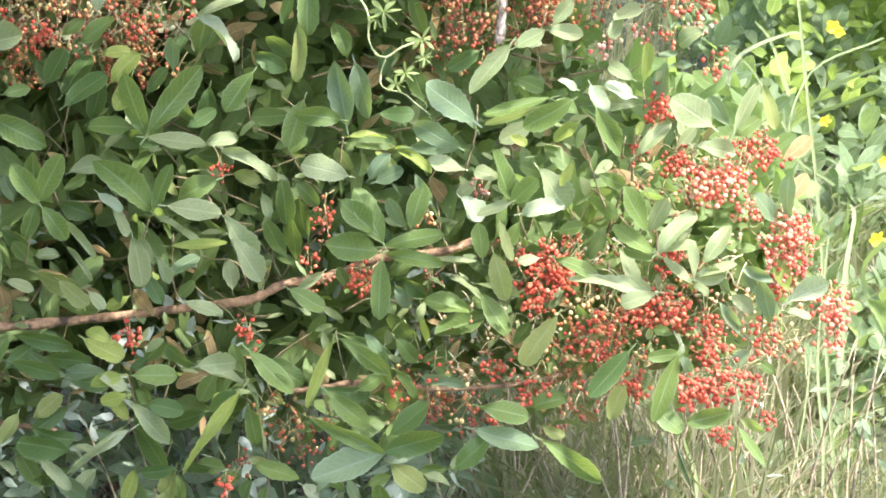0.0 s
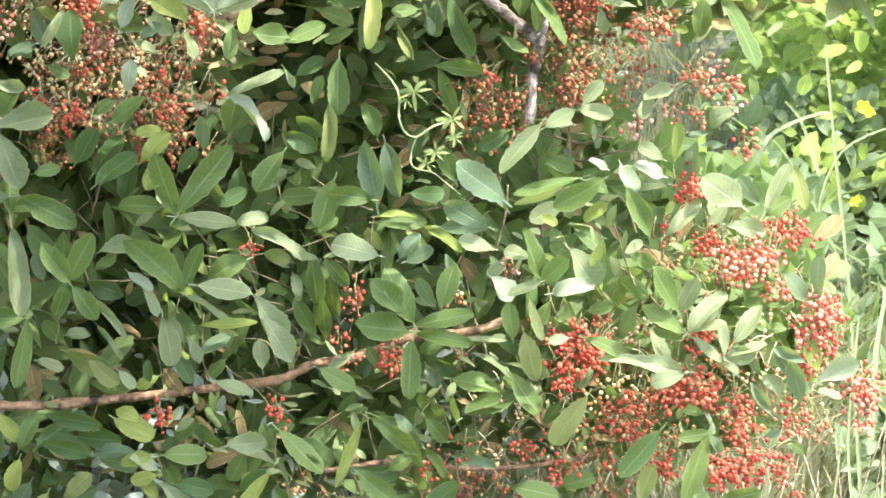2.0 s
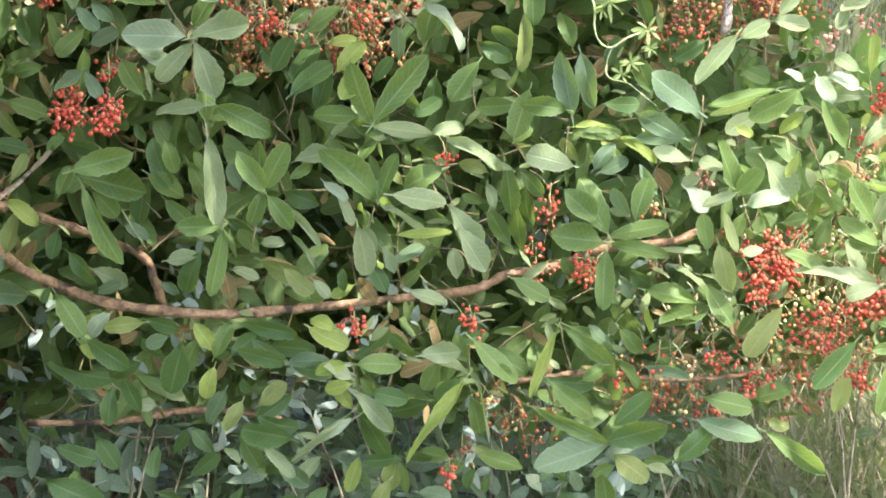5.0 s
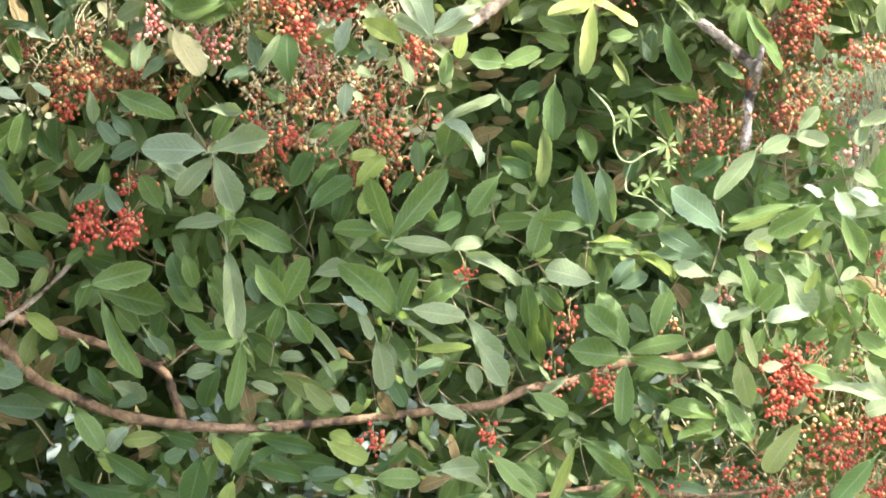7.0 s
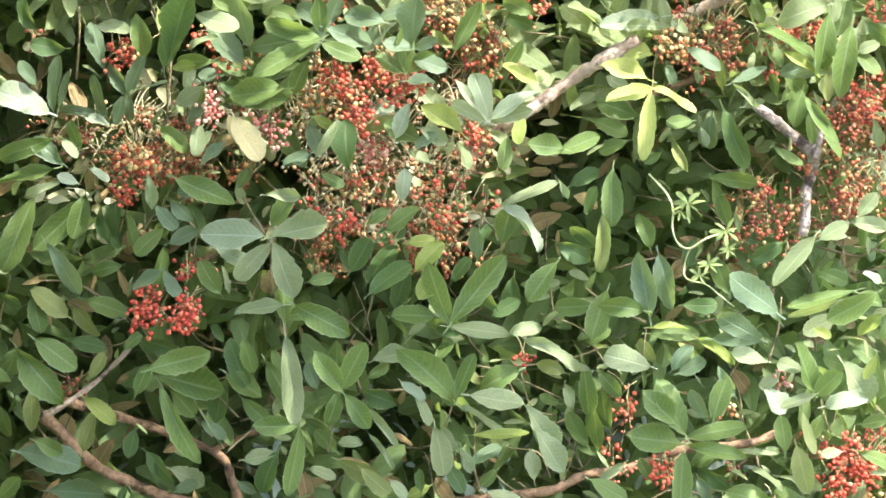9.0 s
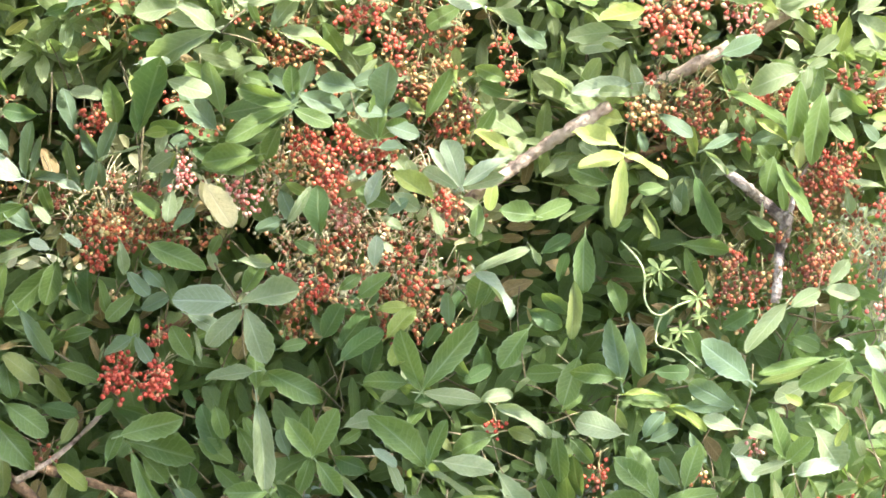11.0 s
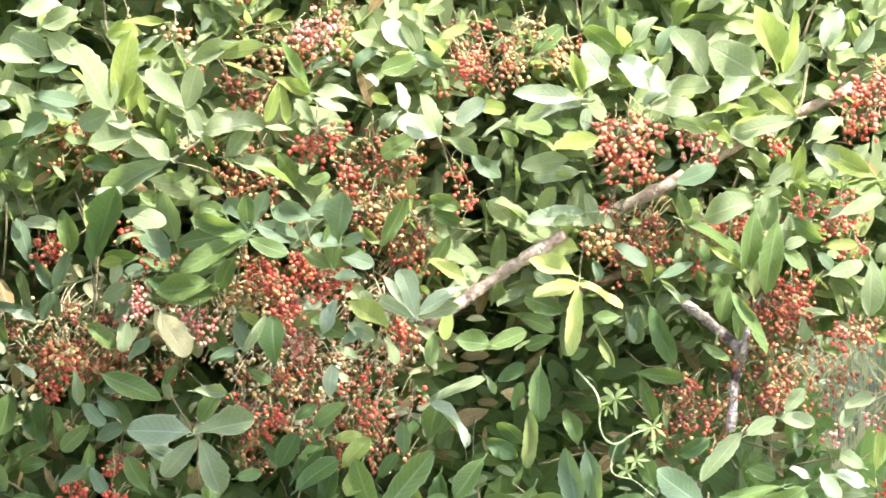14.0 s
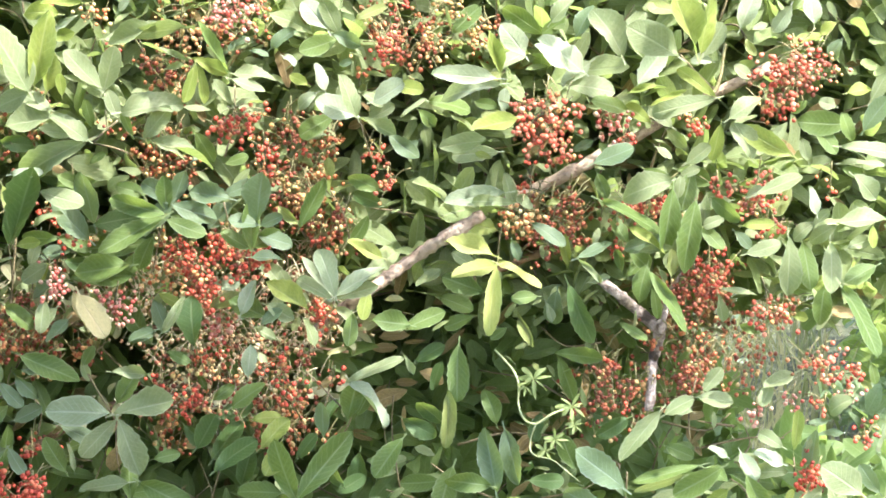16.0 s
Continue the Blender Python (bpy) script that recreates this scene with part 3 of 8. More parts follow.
def build_mass():
    r = random.Random(3)
    places = []
    for i in range(6500):
        x, z = r.uniform(-1.25, 1.15), r.uniform(0.2, 2.1)
        y = 0.07 + r.random() ** 0.8 * 0.68
        if not inside(x, z):
            continue
        if noise.noise(Vector((x * 7, y * 7, z * 7))) < (-0.30 if y < 0.35 else -0.6) - 0.25 * (z > 1.5):
            continue
        if y < 0.26 and hollow(x, z) or x > 0.50 and z < 0.60 and y > 0.30:
            continue
        axis = Vector((r.uniform(-0.8, 0.9), r.uniform(-1.0, 0.1), r.uniform(-0.5, 0.9))).normalized()
        spray(r, Vector((x, y, z)) - shrub.location, axis, r.randint(4, 7), r.uniform(0.05, 0.085), places, Vector((0.35, -0.6, 1.0)) if z > 0.98 else Vector((0, -0.5, 0.5)))
    # shaded foliage behind the fruit at the lower end
    for i in range(260):
        x, z, y = r.uniform(0.38, 0.80), r.uniform(0.42, 0.66), r.uniform(0.02, 0.34)
        if not inside(x, z) or noise.noise(Vector((x * 9, y * 9, z * 9))) < -0.1:
            continue
        axis = Vector((r.uniform(-0.9, 0.9), r.uniform(-1.0, 0.1), r.uniform(-0.9, 0.5))).normalized()
        spray(r, Vector((x, y, z)) - shrub.location, axis, r.randint(4, 6), r.uniform(0.045, 0.075), places)
    # a closed dark wall of foliage at the back
    for i in range(3200):
        x, z, y = r.uniform(-1.25, 1.1), r.uniform(0.15, 2.1), r.uniform(0.56, 0.88)
        if not inside(x, z) or x > 0.50 and z < 0.60:
            continue
        axis = Vector((r.uniform(-0.8, 0.8), r.uniform(-1.0, 0.0), r.uniform(-0.7, 0.6))).normalized()
        spray(r, Vector((x, y, z)) - shrub.location, axis, r.randint(5, 7), r.uniform(0.06, 0.095), places, Vector((-0.3, -0.8, 0.2)))
    joined_leaves("leaf_mass", places, MASS, shrub, "inner leaves of the shrub")
    # paler leaves along the top, with the sun's brightness put into their colour
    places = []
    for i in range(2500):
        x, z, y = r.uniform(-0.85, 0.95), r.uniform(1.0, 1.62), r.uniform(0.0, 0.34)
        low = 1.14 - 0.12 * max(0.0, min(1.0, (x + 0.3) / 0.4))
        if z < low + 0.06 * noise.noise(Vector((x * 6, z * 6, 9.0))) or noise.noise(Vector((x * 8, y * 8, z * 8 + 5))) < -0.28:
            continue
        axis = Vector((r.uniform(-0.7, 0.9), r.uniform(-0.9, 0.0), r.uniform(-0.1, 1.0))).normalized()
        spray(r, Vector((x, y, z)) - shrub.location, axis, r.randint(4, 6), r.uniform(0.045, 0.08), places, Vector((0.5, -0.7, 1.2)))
    joined_leaves("leaf_mass", places, MASS_SUNLIT, shrub, "pale leaves along the top, sun put into their colour")
    # leaves added above the view, unseen, to shade the front; one clump stands right
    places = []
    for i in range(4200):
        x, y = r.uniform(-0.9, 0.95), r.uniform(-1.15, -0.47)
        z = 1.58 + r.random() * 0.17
        shade_clump = -0.52 < y < -0.38 and 0.30 < x < 0.54
        # Edges cut so the shade falls on the left and the middle.
        if y > -0.5 and x > -0.08 and not shade_clump:
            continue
        if not shade_clump and x > (0.26 if y < -0.68 else 0.06 if y < -0.64 else -0.16) - y:
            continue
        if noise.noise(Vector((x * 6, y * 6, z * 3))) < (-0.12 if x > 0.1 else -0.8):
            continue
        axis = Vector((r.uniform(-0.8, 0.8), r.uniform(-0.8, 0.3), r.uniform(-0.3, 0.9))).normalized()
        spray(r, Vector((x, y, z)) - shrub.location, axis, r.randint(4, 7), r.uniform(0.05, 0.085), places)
    joined_leaves("leaf_mass", places, MASS, shrub, "unseen leaves added above the view to shade the front")
    # leaves added out of view to the left and forward, to block sky light
    places = []
    for i in range(2300):
        x, y, z = r.uniform(-1.45, -0.70), r.uniform(-0.75, 0.1), r.uniform(0.12, 1.35)
        if noise.noise(Vector((x * 4, y * 4, z * 4))) < -0.3:
            continue
        axis = Vector((r.uniform(-0.8, 0.8), r.uniform(-1.0, 0.2), r.uniform(-0.4, 0.9))).normalized()
        spray(r, Vector((x, y, z)) - shrub.location, axis, r.randint(4, 7), r.uniform(0.05, 0.085), places)
    joined_leaves("leaf_mass", places, MASS, shrub, "leaves added out of view on the left to block sky light")
    # small pale shoots and specks, sunlit tips put into their colour, between larger leaves
    places = []
    for i in range(2200):
        x, z, y = r.uniform(-0.8, 0.75), r.uniform(0.38, 1.55), r.uniform(-0.06, 0.14)
        if not inside(x, z) or noise.noise(Vector((x * 9 + 7, y * 9, z * 9))) < 0.22 - 0.25 * (x > 0.05) - 0.3 * (z > 0.93) or hollow(x, z):
            continue
        d = direction(r, 0.6)
        ln = r.uniform(0.012, 0.036)
        places.append((Vector((x, y, z)) - shrub.location, d, facing(r, d, 0.9), ln, ln * r.uniform(0.2, 0.45)))
    joined_leaves("shoot_mass", places, MASS_SUNLIT, shrub, "small pale shoots and sun-toned specks between the larger leaves")
    # cream and buff scraps of leaf among the old panicles
    places = []
    for i in range(900):
        x, z, y = r.uniform(-0.62, 0.06), r.uniform(0.84, 1.12), r.uniform(-0.02, 0.12)
        if noise.noise(Vector((x * 7 + 2, y * 7, z * 7))) < 0.05 + 0.2 * (x < -0.38) or hollow(x, z):
            continue
        d = direction(r, 0.6)
        ln = r.uniform(0.010, 0.034)
        places.append((Vector((x, y, z)) - shrub.location, d, facing(r, d, 0.9), ln, ln * r.uniform(0.25, 0.6)))
    joined_leaves("bract_mass", places, CREAM_SCRAP, shrub, "cream scraps of leaf among the old panicles")
    # silvery leaf scraps low in the shrub, for light flecks as well as undersides
    places = []
    for i in range(2600):
        x, z, y = r.uniform(-0.85, 0.42), r.uniform(0.22, 0.62), r.uniform(0.06, 0.40)
        if noise.noise(Vector((x * 8, y * 8, z * 8 + 2))) < 0.12 + 0.25 * max(0.0, z - 0.42) / 0.2:
            continue
        d = direction(r, 0.6)
        ln = r.uniform(0.010, 0.034)
        places.append((Vector((x, y, z)) - shrub.location, d, facing(r, d, 1.1), ln, ln * r.uniform(0.16, 0.5)))
    joined_leaves("underside_mass", places, LIGHT_FLECK, shrub, "silvery leaf scraps in the gaps, for light flecks and undersides")
    # dry brown leaves caught among the boughs
    places = []
    for i in range(2000):
        x, z, y = r.uniform(-0.9, 0.8), r.uniform(0.35, 1.5), 0.45 * r.random() ** 1.3
        if not inside(x, z) or noise.noise(Vector((x * 5 + 3, y * 5, z * 5))) < 0.05 - 0.15 * (z > 0.95):
            continue
        d = direction(r, 0.6)
        ln = r.uniform(0.02, 0.055)
        places.append((Vector((x, y, z)) - shrub.location, d, facing(r, d, 0.4), ln, ln * r.uniform(0.2, 0.42)))
    joined_leaves("dry_leaf_mass", places, DRY, shrub, "dry brown leaves caught among the boughs")
    # bare inner twigs
    vs, fs = [], []
    for i in range(520):
        x, z, y = r.uniform(-1.1, 0.75), r.uniform(0.3, 1.5), r.uniform(0.01, 0.25)
        if not inside(x, z):
            continue
        a = r.uniform(0, math.pi)
        ln = r.uniform(0.03, 0.13)
        p = Vector((x, y, z)) - shrub.location
        q = p + Vector((math.cos(a), r.uniform(-0.3, 0.3), math.sin(a))) * ln
        v, f = tube([p, (p + q) / 2 + Vector((r.uniform(-0.015, 0.015), 0, r.uniform(-0.02, 0.02))), q], r.uniform(0.001, 0.0024), 0.0008, 5, 0.1, i, 4)
        o = len(vs)
        vs.extend(v)
        fs.extend([tuple(k + o for k in face) for face in f])
    tw = part("twig_mass", mesh_of("twig_mass", vs, fs, [TWIG]), shrub, "thin bare inner twigs")
    tagged(tw, kind="stuff")


def fruit_mass(r, spots, berry_mat, stalk_mat, label, spread=0.009, size=0.0031):
    """Many berries on fine stalks, joined. spots: (middle, width, depth, height, count)."""
    vs, fs, sv, sf = [], [], [], []
    for mid, w, deep, h, count in spots:
        knots = [mid + Vector((r.uniform(-w, w), r.uniform(-deep, deep), r.uniform(-h, h))) / 2 for _ in range(count // 6 + 1)]
        for i in range(count):
            c = knots[i % len(knots)]
            p = c + Vector((r.gauss(0, 1), r.gauss(0, 1), r.gauss(0, 1))) * spread - shrub.location
            o = len(vs)
            vs.extend(BALL_V * size * r.uniform(0.7, 1.15) + np.array(p))
            fs.extend([tuple(k + o for k in face) for face in BALL_F])
            if i % 2 == 0:
                q = p + Vector((r.uniform(-0.03, 0.03), r.uniform(0, 0.02), r.uniform(0.005, 0.035)))
                v, f = tube([q, (p + q) / 2 + Vector((0, 0, 0.004)), p], 0.0009, 0.0006, 4, 0.1, i, 2)
                o = len(sv)
                sv.extend(v)
                sf.extend([tuple(k + o for k in face) for face in f])
    tagged(part("berry_mass", mesh_of("berry_mass", vs, fs, [berry_mat]), shrub, label), kind="stuff")
    tagged(part("stalk_mass", mesh_of("stalk_mass", sv, sf, [stalk_mat]), shrub, "thin yellowish berry stalks"), kind="stuff")


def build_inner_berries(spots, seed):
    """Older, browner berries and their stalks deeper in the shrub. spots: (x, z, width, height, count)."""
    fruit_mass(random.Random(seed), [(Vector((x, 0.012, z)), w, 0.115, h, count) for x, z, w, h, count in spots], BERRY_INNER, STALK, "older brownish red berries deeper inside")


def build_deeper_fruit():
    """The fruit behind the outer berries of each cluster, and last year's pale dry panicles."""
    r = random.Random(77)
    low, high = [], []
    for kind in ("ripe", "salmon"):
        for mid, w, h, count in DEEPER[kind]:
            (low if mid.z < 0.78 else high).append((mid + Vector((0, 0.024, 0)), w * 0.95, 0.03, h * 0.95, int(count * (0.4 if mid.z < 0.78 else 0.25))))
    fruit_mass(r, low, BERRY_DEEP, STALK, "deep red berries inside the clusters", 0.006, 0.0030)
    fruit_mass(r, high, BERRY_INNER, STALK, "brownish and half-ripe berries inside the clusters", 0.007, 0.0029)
    old = ((-0.30, 1.00, 0.12, 0.07, 110), (-0.22, 0.97, 0.12, 0.10, 170), (-0.15, 0.97, 0.10, 0.12, 150), (-0.10, 0.93, 0.12, 0.07, 130), (-0.18, 0.87, 0.16, 0.06, 120), (-0.03, 0.99, 0.09, 0.10, 90),
           (-0.50, 0.98, 0.16, 0.06, 110), (-0.12, 1.05, 0.14, 0.06, 80), (0.45, 0.44, 0.22, 0.12, 110), (0.62, 0.56, 0.20, 0.10, 90))
    fruit_mass(r, [(Vector((x, -0.005, z)), w, 0.07, h, count) for x, z, w, h, count in old], BERRY_OLD, STRAW_STALK, "pale dried berries and husks of old panicles", 0.012, 0.0027)


build_mass()

# ---- limbs ----
bough_low = bough([(-0.629, 0.003, 0.626), (-0.584, -0.020, 0.595), (-0.540, 0.002, 0.545), (-0.487, 0.019, 0.515), (-0.413, -0.007, 0.495), (-0.286, -0.018, 0.483), (-0.166, 0.012, 0.486), (-0.016, 0.014, 0.502), (0.066, -0.016, 0.518), (0.113, -0.010, 0.538), (0.170, 0.018, 0.543), (0.241, 0.006, 0.570), (0.323, -0.020, 0.583), (0.372, -0.001, 0.599)], 0.0081, 0.0052, BARK, 'long curved reddish-brown limb with dark scars', seed=1, knots=0.2)
bough_fork = bough([(-0.620, 0.045, 0.632), (-0.514, 0.049, 0.602), (-0.439, 0.078, 0.572), (-0.375, 0.066, 0.546), (-0.358, 0.040, 0.519), (-0.347, 0.059, 0.480)], 0.0066, 0.0059, BARK, '', seed=2, knots=0.2)
bough_mid = bough([(-0.045, -0.040, 0.961), (-0.016, -0.058, 0.987), (0.016, -0.085, 1.014), (0.049, -0.063, 1.036), (0.085, -0.046, 1.061), (0.121, -0.072, 1.087), (0.172, -0.083, 1.120)], 0.0081, 0.0081, BARK_PALE, 'pale tan sunlit limb', seed=3, knots=0.2)
bough_midend = bough([(0.152, 0.014, 1.102), (0.174, 0.040, 1.114), (0.253, 0.020, 1.150), (0.320, 0.000, 1.187), (0.379, 0.025, 1.220), (0.446, 0.039, 1.257), (0.550, 0.011, 1.308)], 0.0081, 0.0081, BARK_PALE, '', seed=4, knots=0.2)
bough_upper = bough([(0.192, 0.061, 1.032), (0.251, 0.088, 1.056), (0.370, 0.097, 1.095), (0.467, 0.067, 1.134)], 0.0059, 0.0074, BARK, '', seed=5, knots=0.2)
bough_twig = bough([(-0.622, 0.035, 0.949), (-0.487, 0.039, 0.958), (-0.368, 0.068, 0.960), (-0.248, 0.056, 0.957), (-0.106, 0.030, 0.942), (-0.001, 0.049, 0.927)], 0.0029, 0.0022, BARK, '', seed=6, knots=0.2)
bough_brown = bough([(-0.425, 0.111, 0.793), (-0.372, 0.138, 0.818), (-0.281, 0.147, 0.857), (-0.205, 0.117, 0.887), (-0.145, 0.116, 0.903)], 0.0081, 0.0066, BARK, '', seed=7, knots=0.2)
bough_dead = bough([(0.392, -0.035, 0.860), (0.395, -0.031, 0.891), (0.398, -0.002, 0.919), (0.404, -0.014, 0.949), (0.407, -0.040, 0.976)], 0.0066, 0.0081, BARK_GREY, 'grey dead stem', seed=8, knots=0.14)
bough_spur = bough([(0.405, -0.045, 0.963), (0.411, -0.041, 0.987), (0.419, -0.012, 1.012), (0.437, -0.024, 1.046)], 0.0044, 0.0022, BARK_GREY, 'thin dead spur', seed=9, knots=0.2)
bough_lowtwig = bough([(0.122, 0.013, 0.389), (0.227, 0.013, 0.402), (0.317, -0.017, 0.398), (0.404, -0.009, 0.401), (0.484, 0.019, 0.410)], 0.0044, 0.0029, BARK, '', seed=10, knots=0.2)
bough_left = bough([(-0.597, -0.065, 0.619), (-0.575, -0.061, 0.630), (-0.534, -0.032, 0.657), (-0.487, -0.044, 0.704)], 0.0044, 0.0029, BARK_PALE, '', seed=11, knots=0.2)
bough_base = bough([(-0.533, 0.075, 0.316), (-0.411, 0.079, 0.319), (-0.320, 0.108, 0.328), (-0.259, 0.096, 0.330), (-0.191, 0.070, 0.324)], 0.0052, 0.0037, BARK, '', seed=12, knots=0.2)
bough_top = bough([(0.325, -0.027, 1.252), (0.406, -0.050, 1.245), (0.472, -0.028, 1.277), (0.488, -0.011, 1.340)], 0.0029, 0.0022, STALK, '', seed=13, knots=0.2)
bough_deadarm = bough([(0.407, -0.007, 0.965), (0.374, -0.007, 0.992), (0.349, -0.037, 1.014), (0.324, -0.029, 1.033)], 0.0088, 0.0066, BARK_GREY, 'grey dead side stem', seed=14, knots=0.14)
bough_forkarm = bough([(-0.386, 0.073, 0.550), (-0.356, 0.073, 0.567), (-0.326, 0.043, 0.582), (-0.288, 0.051, 0.596)], 0.0044, 0.0029, BARK, '', seed=15, knots=0.2)

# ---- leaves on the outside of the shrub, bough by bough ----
# Each kind's tone follows sun and shade as well as the leaf's own colour.
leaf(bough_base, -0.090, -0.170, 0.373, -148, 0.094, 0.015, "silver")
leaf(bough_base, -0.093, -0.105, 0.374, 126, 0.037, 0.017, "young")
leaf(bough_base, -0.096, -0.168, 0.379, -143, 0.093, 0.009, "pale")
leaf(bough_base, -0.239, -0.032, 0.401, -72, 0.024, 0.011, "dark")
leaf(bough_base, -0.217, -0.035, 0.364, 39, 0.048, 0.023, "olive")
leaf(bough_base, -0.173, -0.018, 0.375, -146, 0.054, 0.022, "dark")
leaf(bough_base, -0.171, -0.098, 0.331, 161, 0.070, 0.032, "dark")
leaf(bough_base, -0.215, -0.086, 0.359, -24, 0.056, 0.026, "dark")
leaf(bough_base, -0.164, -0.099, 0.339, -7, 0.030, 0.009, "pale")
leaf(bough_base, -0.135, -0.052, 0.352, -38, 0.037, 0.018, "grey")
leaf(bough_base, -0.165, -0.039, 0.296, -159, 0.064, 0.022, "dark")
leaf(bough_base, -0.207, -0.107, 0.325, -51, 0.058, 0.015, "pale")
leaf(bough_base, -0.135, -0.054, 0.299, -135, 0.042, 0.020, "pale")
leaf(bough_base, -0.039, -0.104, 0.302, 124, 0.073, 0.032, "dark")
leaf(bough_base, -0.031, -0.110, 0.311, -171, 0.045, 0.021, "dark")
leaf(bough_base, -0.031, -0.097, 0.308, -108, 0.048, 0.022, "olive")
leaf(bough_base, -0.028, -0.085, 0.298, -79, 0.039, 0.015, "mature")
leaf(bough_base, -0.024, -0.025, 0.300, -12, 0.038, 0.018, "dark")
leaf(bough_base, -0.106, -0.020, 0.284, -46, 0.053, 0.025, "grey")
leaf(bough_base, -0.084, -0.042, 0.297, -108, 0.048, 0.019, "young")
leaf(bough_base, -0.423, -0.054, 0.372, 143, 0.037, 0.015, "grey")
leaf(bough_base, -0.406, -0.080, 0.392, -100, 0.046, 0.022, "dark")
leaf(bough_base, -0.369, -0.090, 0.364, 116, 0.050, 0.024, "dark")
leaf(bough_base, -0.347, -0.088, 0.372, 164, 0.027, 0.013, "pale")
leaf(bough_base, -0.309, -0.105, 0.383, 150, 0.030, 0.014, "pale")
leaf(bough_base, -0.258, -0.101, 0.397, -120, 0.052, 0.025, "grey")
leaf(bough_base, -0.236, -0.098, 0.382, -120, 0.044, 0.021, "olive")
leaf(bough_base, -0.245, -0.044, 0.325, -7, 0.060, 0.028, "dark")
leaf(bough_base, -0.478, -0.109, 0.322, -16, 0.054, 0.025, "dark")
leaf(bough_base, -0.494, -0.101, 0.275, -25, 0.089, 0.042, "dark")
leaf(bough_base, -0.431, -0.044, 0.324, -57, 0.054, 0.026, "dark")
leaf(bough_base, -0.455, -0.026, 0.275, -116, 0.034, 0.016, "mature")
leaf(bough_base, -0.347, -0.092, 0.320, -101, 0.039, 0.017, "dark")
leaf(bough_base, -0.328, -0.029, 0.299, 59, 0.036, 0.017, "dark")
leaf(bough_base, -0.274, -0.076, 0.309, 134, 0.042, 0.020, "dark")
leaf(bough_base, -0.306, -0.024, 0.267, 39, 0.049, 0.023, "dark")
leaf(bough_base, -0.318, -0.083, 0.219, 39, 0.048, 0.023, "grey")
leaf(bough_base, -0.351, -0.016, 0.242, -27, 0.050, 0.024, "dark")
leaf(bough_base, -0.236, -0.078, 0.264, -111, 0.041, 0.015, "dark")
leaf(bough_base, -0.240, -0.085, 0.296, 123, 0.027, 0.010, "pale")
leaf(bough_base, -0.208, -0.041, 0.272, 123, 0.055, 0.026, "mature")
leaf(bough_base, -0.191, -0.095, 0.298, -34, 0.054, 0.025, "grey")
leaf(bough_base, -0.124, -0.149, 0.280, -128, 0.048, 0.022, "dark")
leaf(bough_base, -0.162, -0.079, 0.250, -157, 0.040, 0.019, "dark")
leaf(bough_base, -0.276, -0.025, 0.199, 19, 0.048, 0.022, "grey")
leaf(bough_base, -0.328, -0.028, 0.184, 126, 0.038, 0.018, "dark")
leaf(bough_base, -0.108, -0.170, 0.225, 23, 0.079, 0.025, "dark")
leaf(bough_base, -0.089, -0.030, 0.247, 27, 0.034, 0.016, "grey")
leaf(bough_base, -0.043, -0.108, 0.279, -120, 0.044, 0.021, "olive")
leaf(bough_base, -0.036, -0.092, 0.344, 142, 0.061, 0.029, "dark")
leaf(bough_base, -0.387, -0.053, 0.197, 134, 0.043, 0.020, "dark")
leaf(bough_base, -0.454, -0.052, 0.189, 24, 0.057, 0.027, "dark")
leaf(bough_brown, -0.507, -0.105, 0.850, 113, 0.057, 0.019, "dark")
leaf(bough_brown, -0.498, -0.079, 0.841, 97, 0.059, 0.026, "dark")
leaf(bough_brown, -0.476, -0.082, 0.841, 103, 0.049, 0.017, "mature")
leaf(bough_brown, -0.440, -0.095, 0.869, -136, 0.048, 0.023, "mature")
leaf(bough_brown, -0.477, -0.109, 0.808, -104, 0.030, 0.006, "pale")
leaf(bough_brown, -0.436, -0.178, 0.824, -144, 0.044, 0.021, "grey")
leaf(bough_brown, -0.435, -0.143, 0.820, -58, 0.039, 0.018, "grey")
leaf(bough_brown, -0.452, -0.032, 0.776, 80, 0.061, 0.019, "mature")
leaf(bough_brown, -0.495, -0.075, 0.818, -169, 0.041, 0.019, "mature")
leaf(bough_brown, -0.431, -0.099, 0.851, 22, 0.040, 0.019, "grey")
leaf(bough_brown, -0.304, -0.144, 0.865, 171, 0.085, 0.028, "silver")
leaf(bough_brown, -0.299, -0.154, 0.865, 15, 0.078, 0.024, "pale")
leaf(bough_brown, -0.298, -0.148, 0.858, -132, 0.065, 0.027, "pale")
leaf(bough_brown, -0.295, -0.150, 0.858, -67, 0.075, 0.030, "pale")
leaf(bough_brown, -0.372, -0.095, 0.844, -23, 0.056, 0.022, "grey")
leaf(bough_brown, -0.364, -0.111, 0.787, 120, 0.051, 0.024, "mature")
leaf(bough_brown, -0.353, -0.107, 0.787, 101, 0.037, 0.009, "pale")
leaf(bough_brown, -0.329, -0.080, 0.828, -155, 0.036, 0.017, "mature")
leaf(bough_brown, -0.282, -0.144, 0.777, -174, 0.066, 0.022, "pale")
leaf(bough_brown, -0.285, -0.078, 0.754, 12, 0.054, 0.019, "mature")
leaf(bough_brown, -0.280, -0.102, 0.750, 94, 0.052, 0.023, "mature")
leaf(bough_brown, -0.300, -0.089, 0.873, 54, 0.050, 0.023, "mature")
leaf(bough_brown, -0.306, -0.104, 0.915, -4, 0.044, 0.013, "pale")
leaf(bough_brown, -0.128, -0.177, 0.918, 87, 0.040, 0.019, "silver")
leaf(bough_brown, -0.148, -0.016, 0.900, 110, 0.043, 0.019, "mature")
leaf(bough_brown, -0.174, -0.142, 0.884, 33, 0.034, 0.016, "mature")
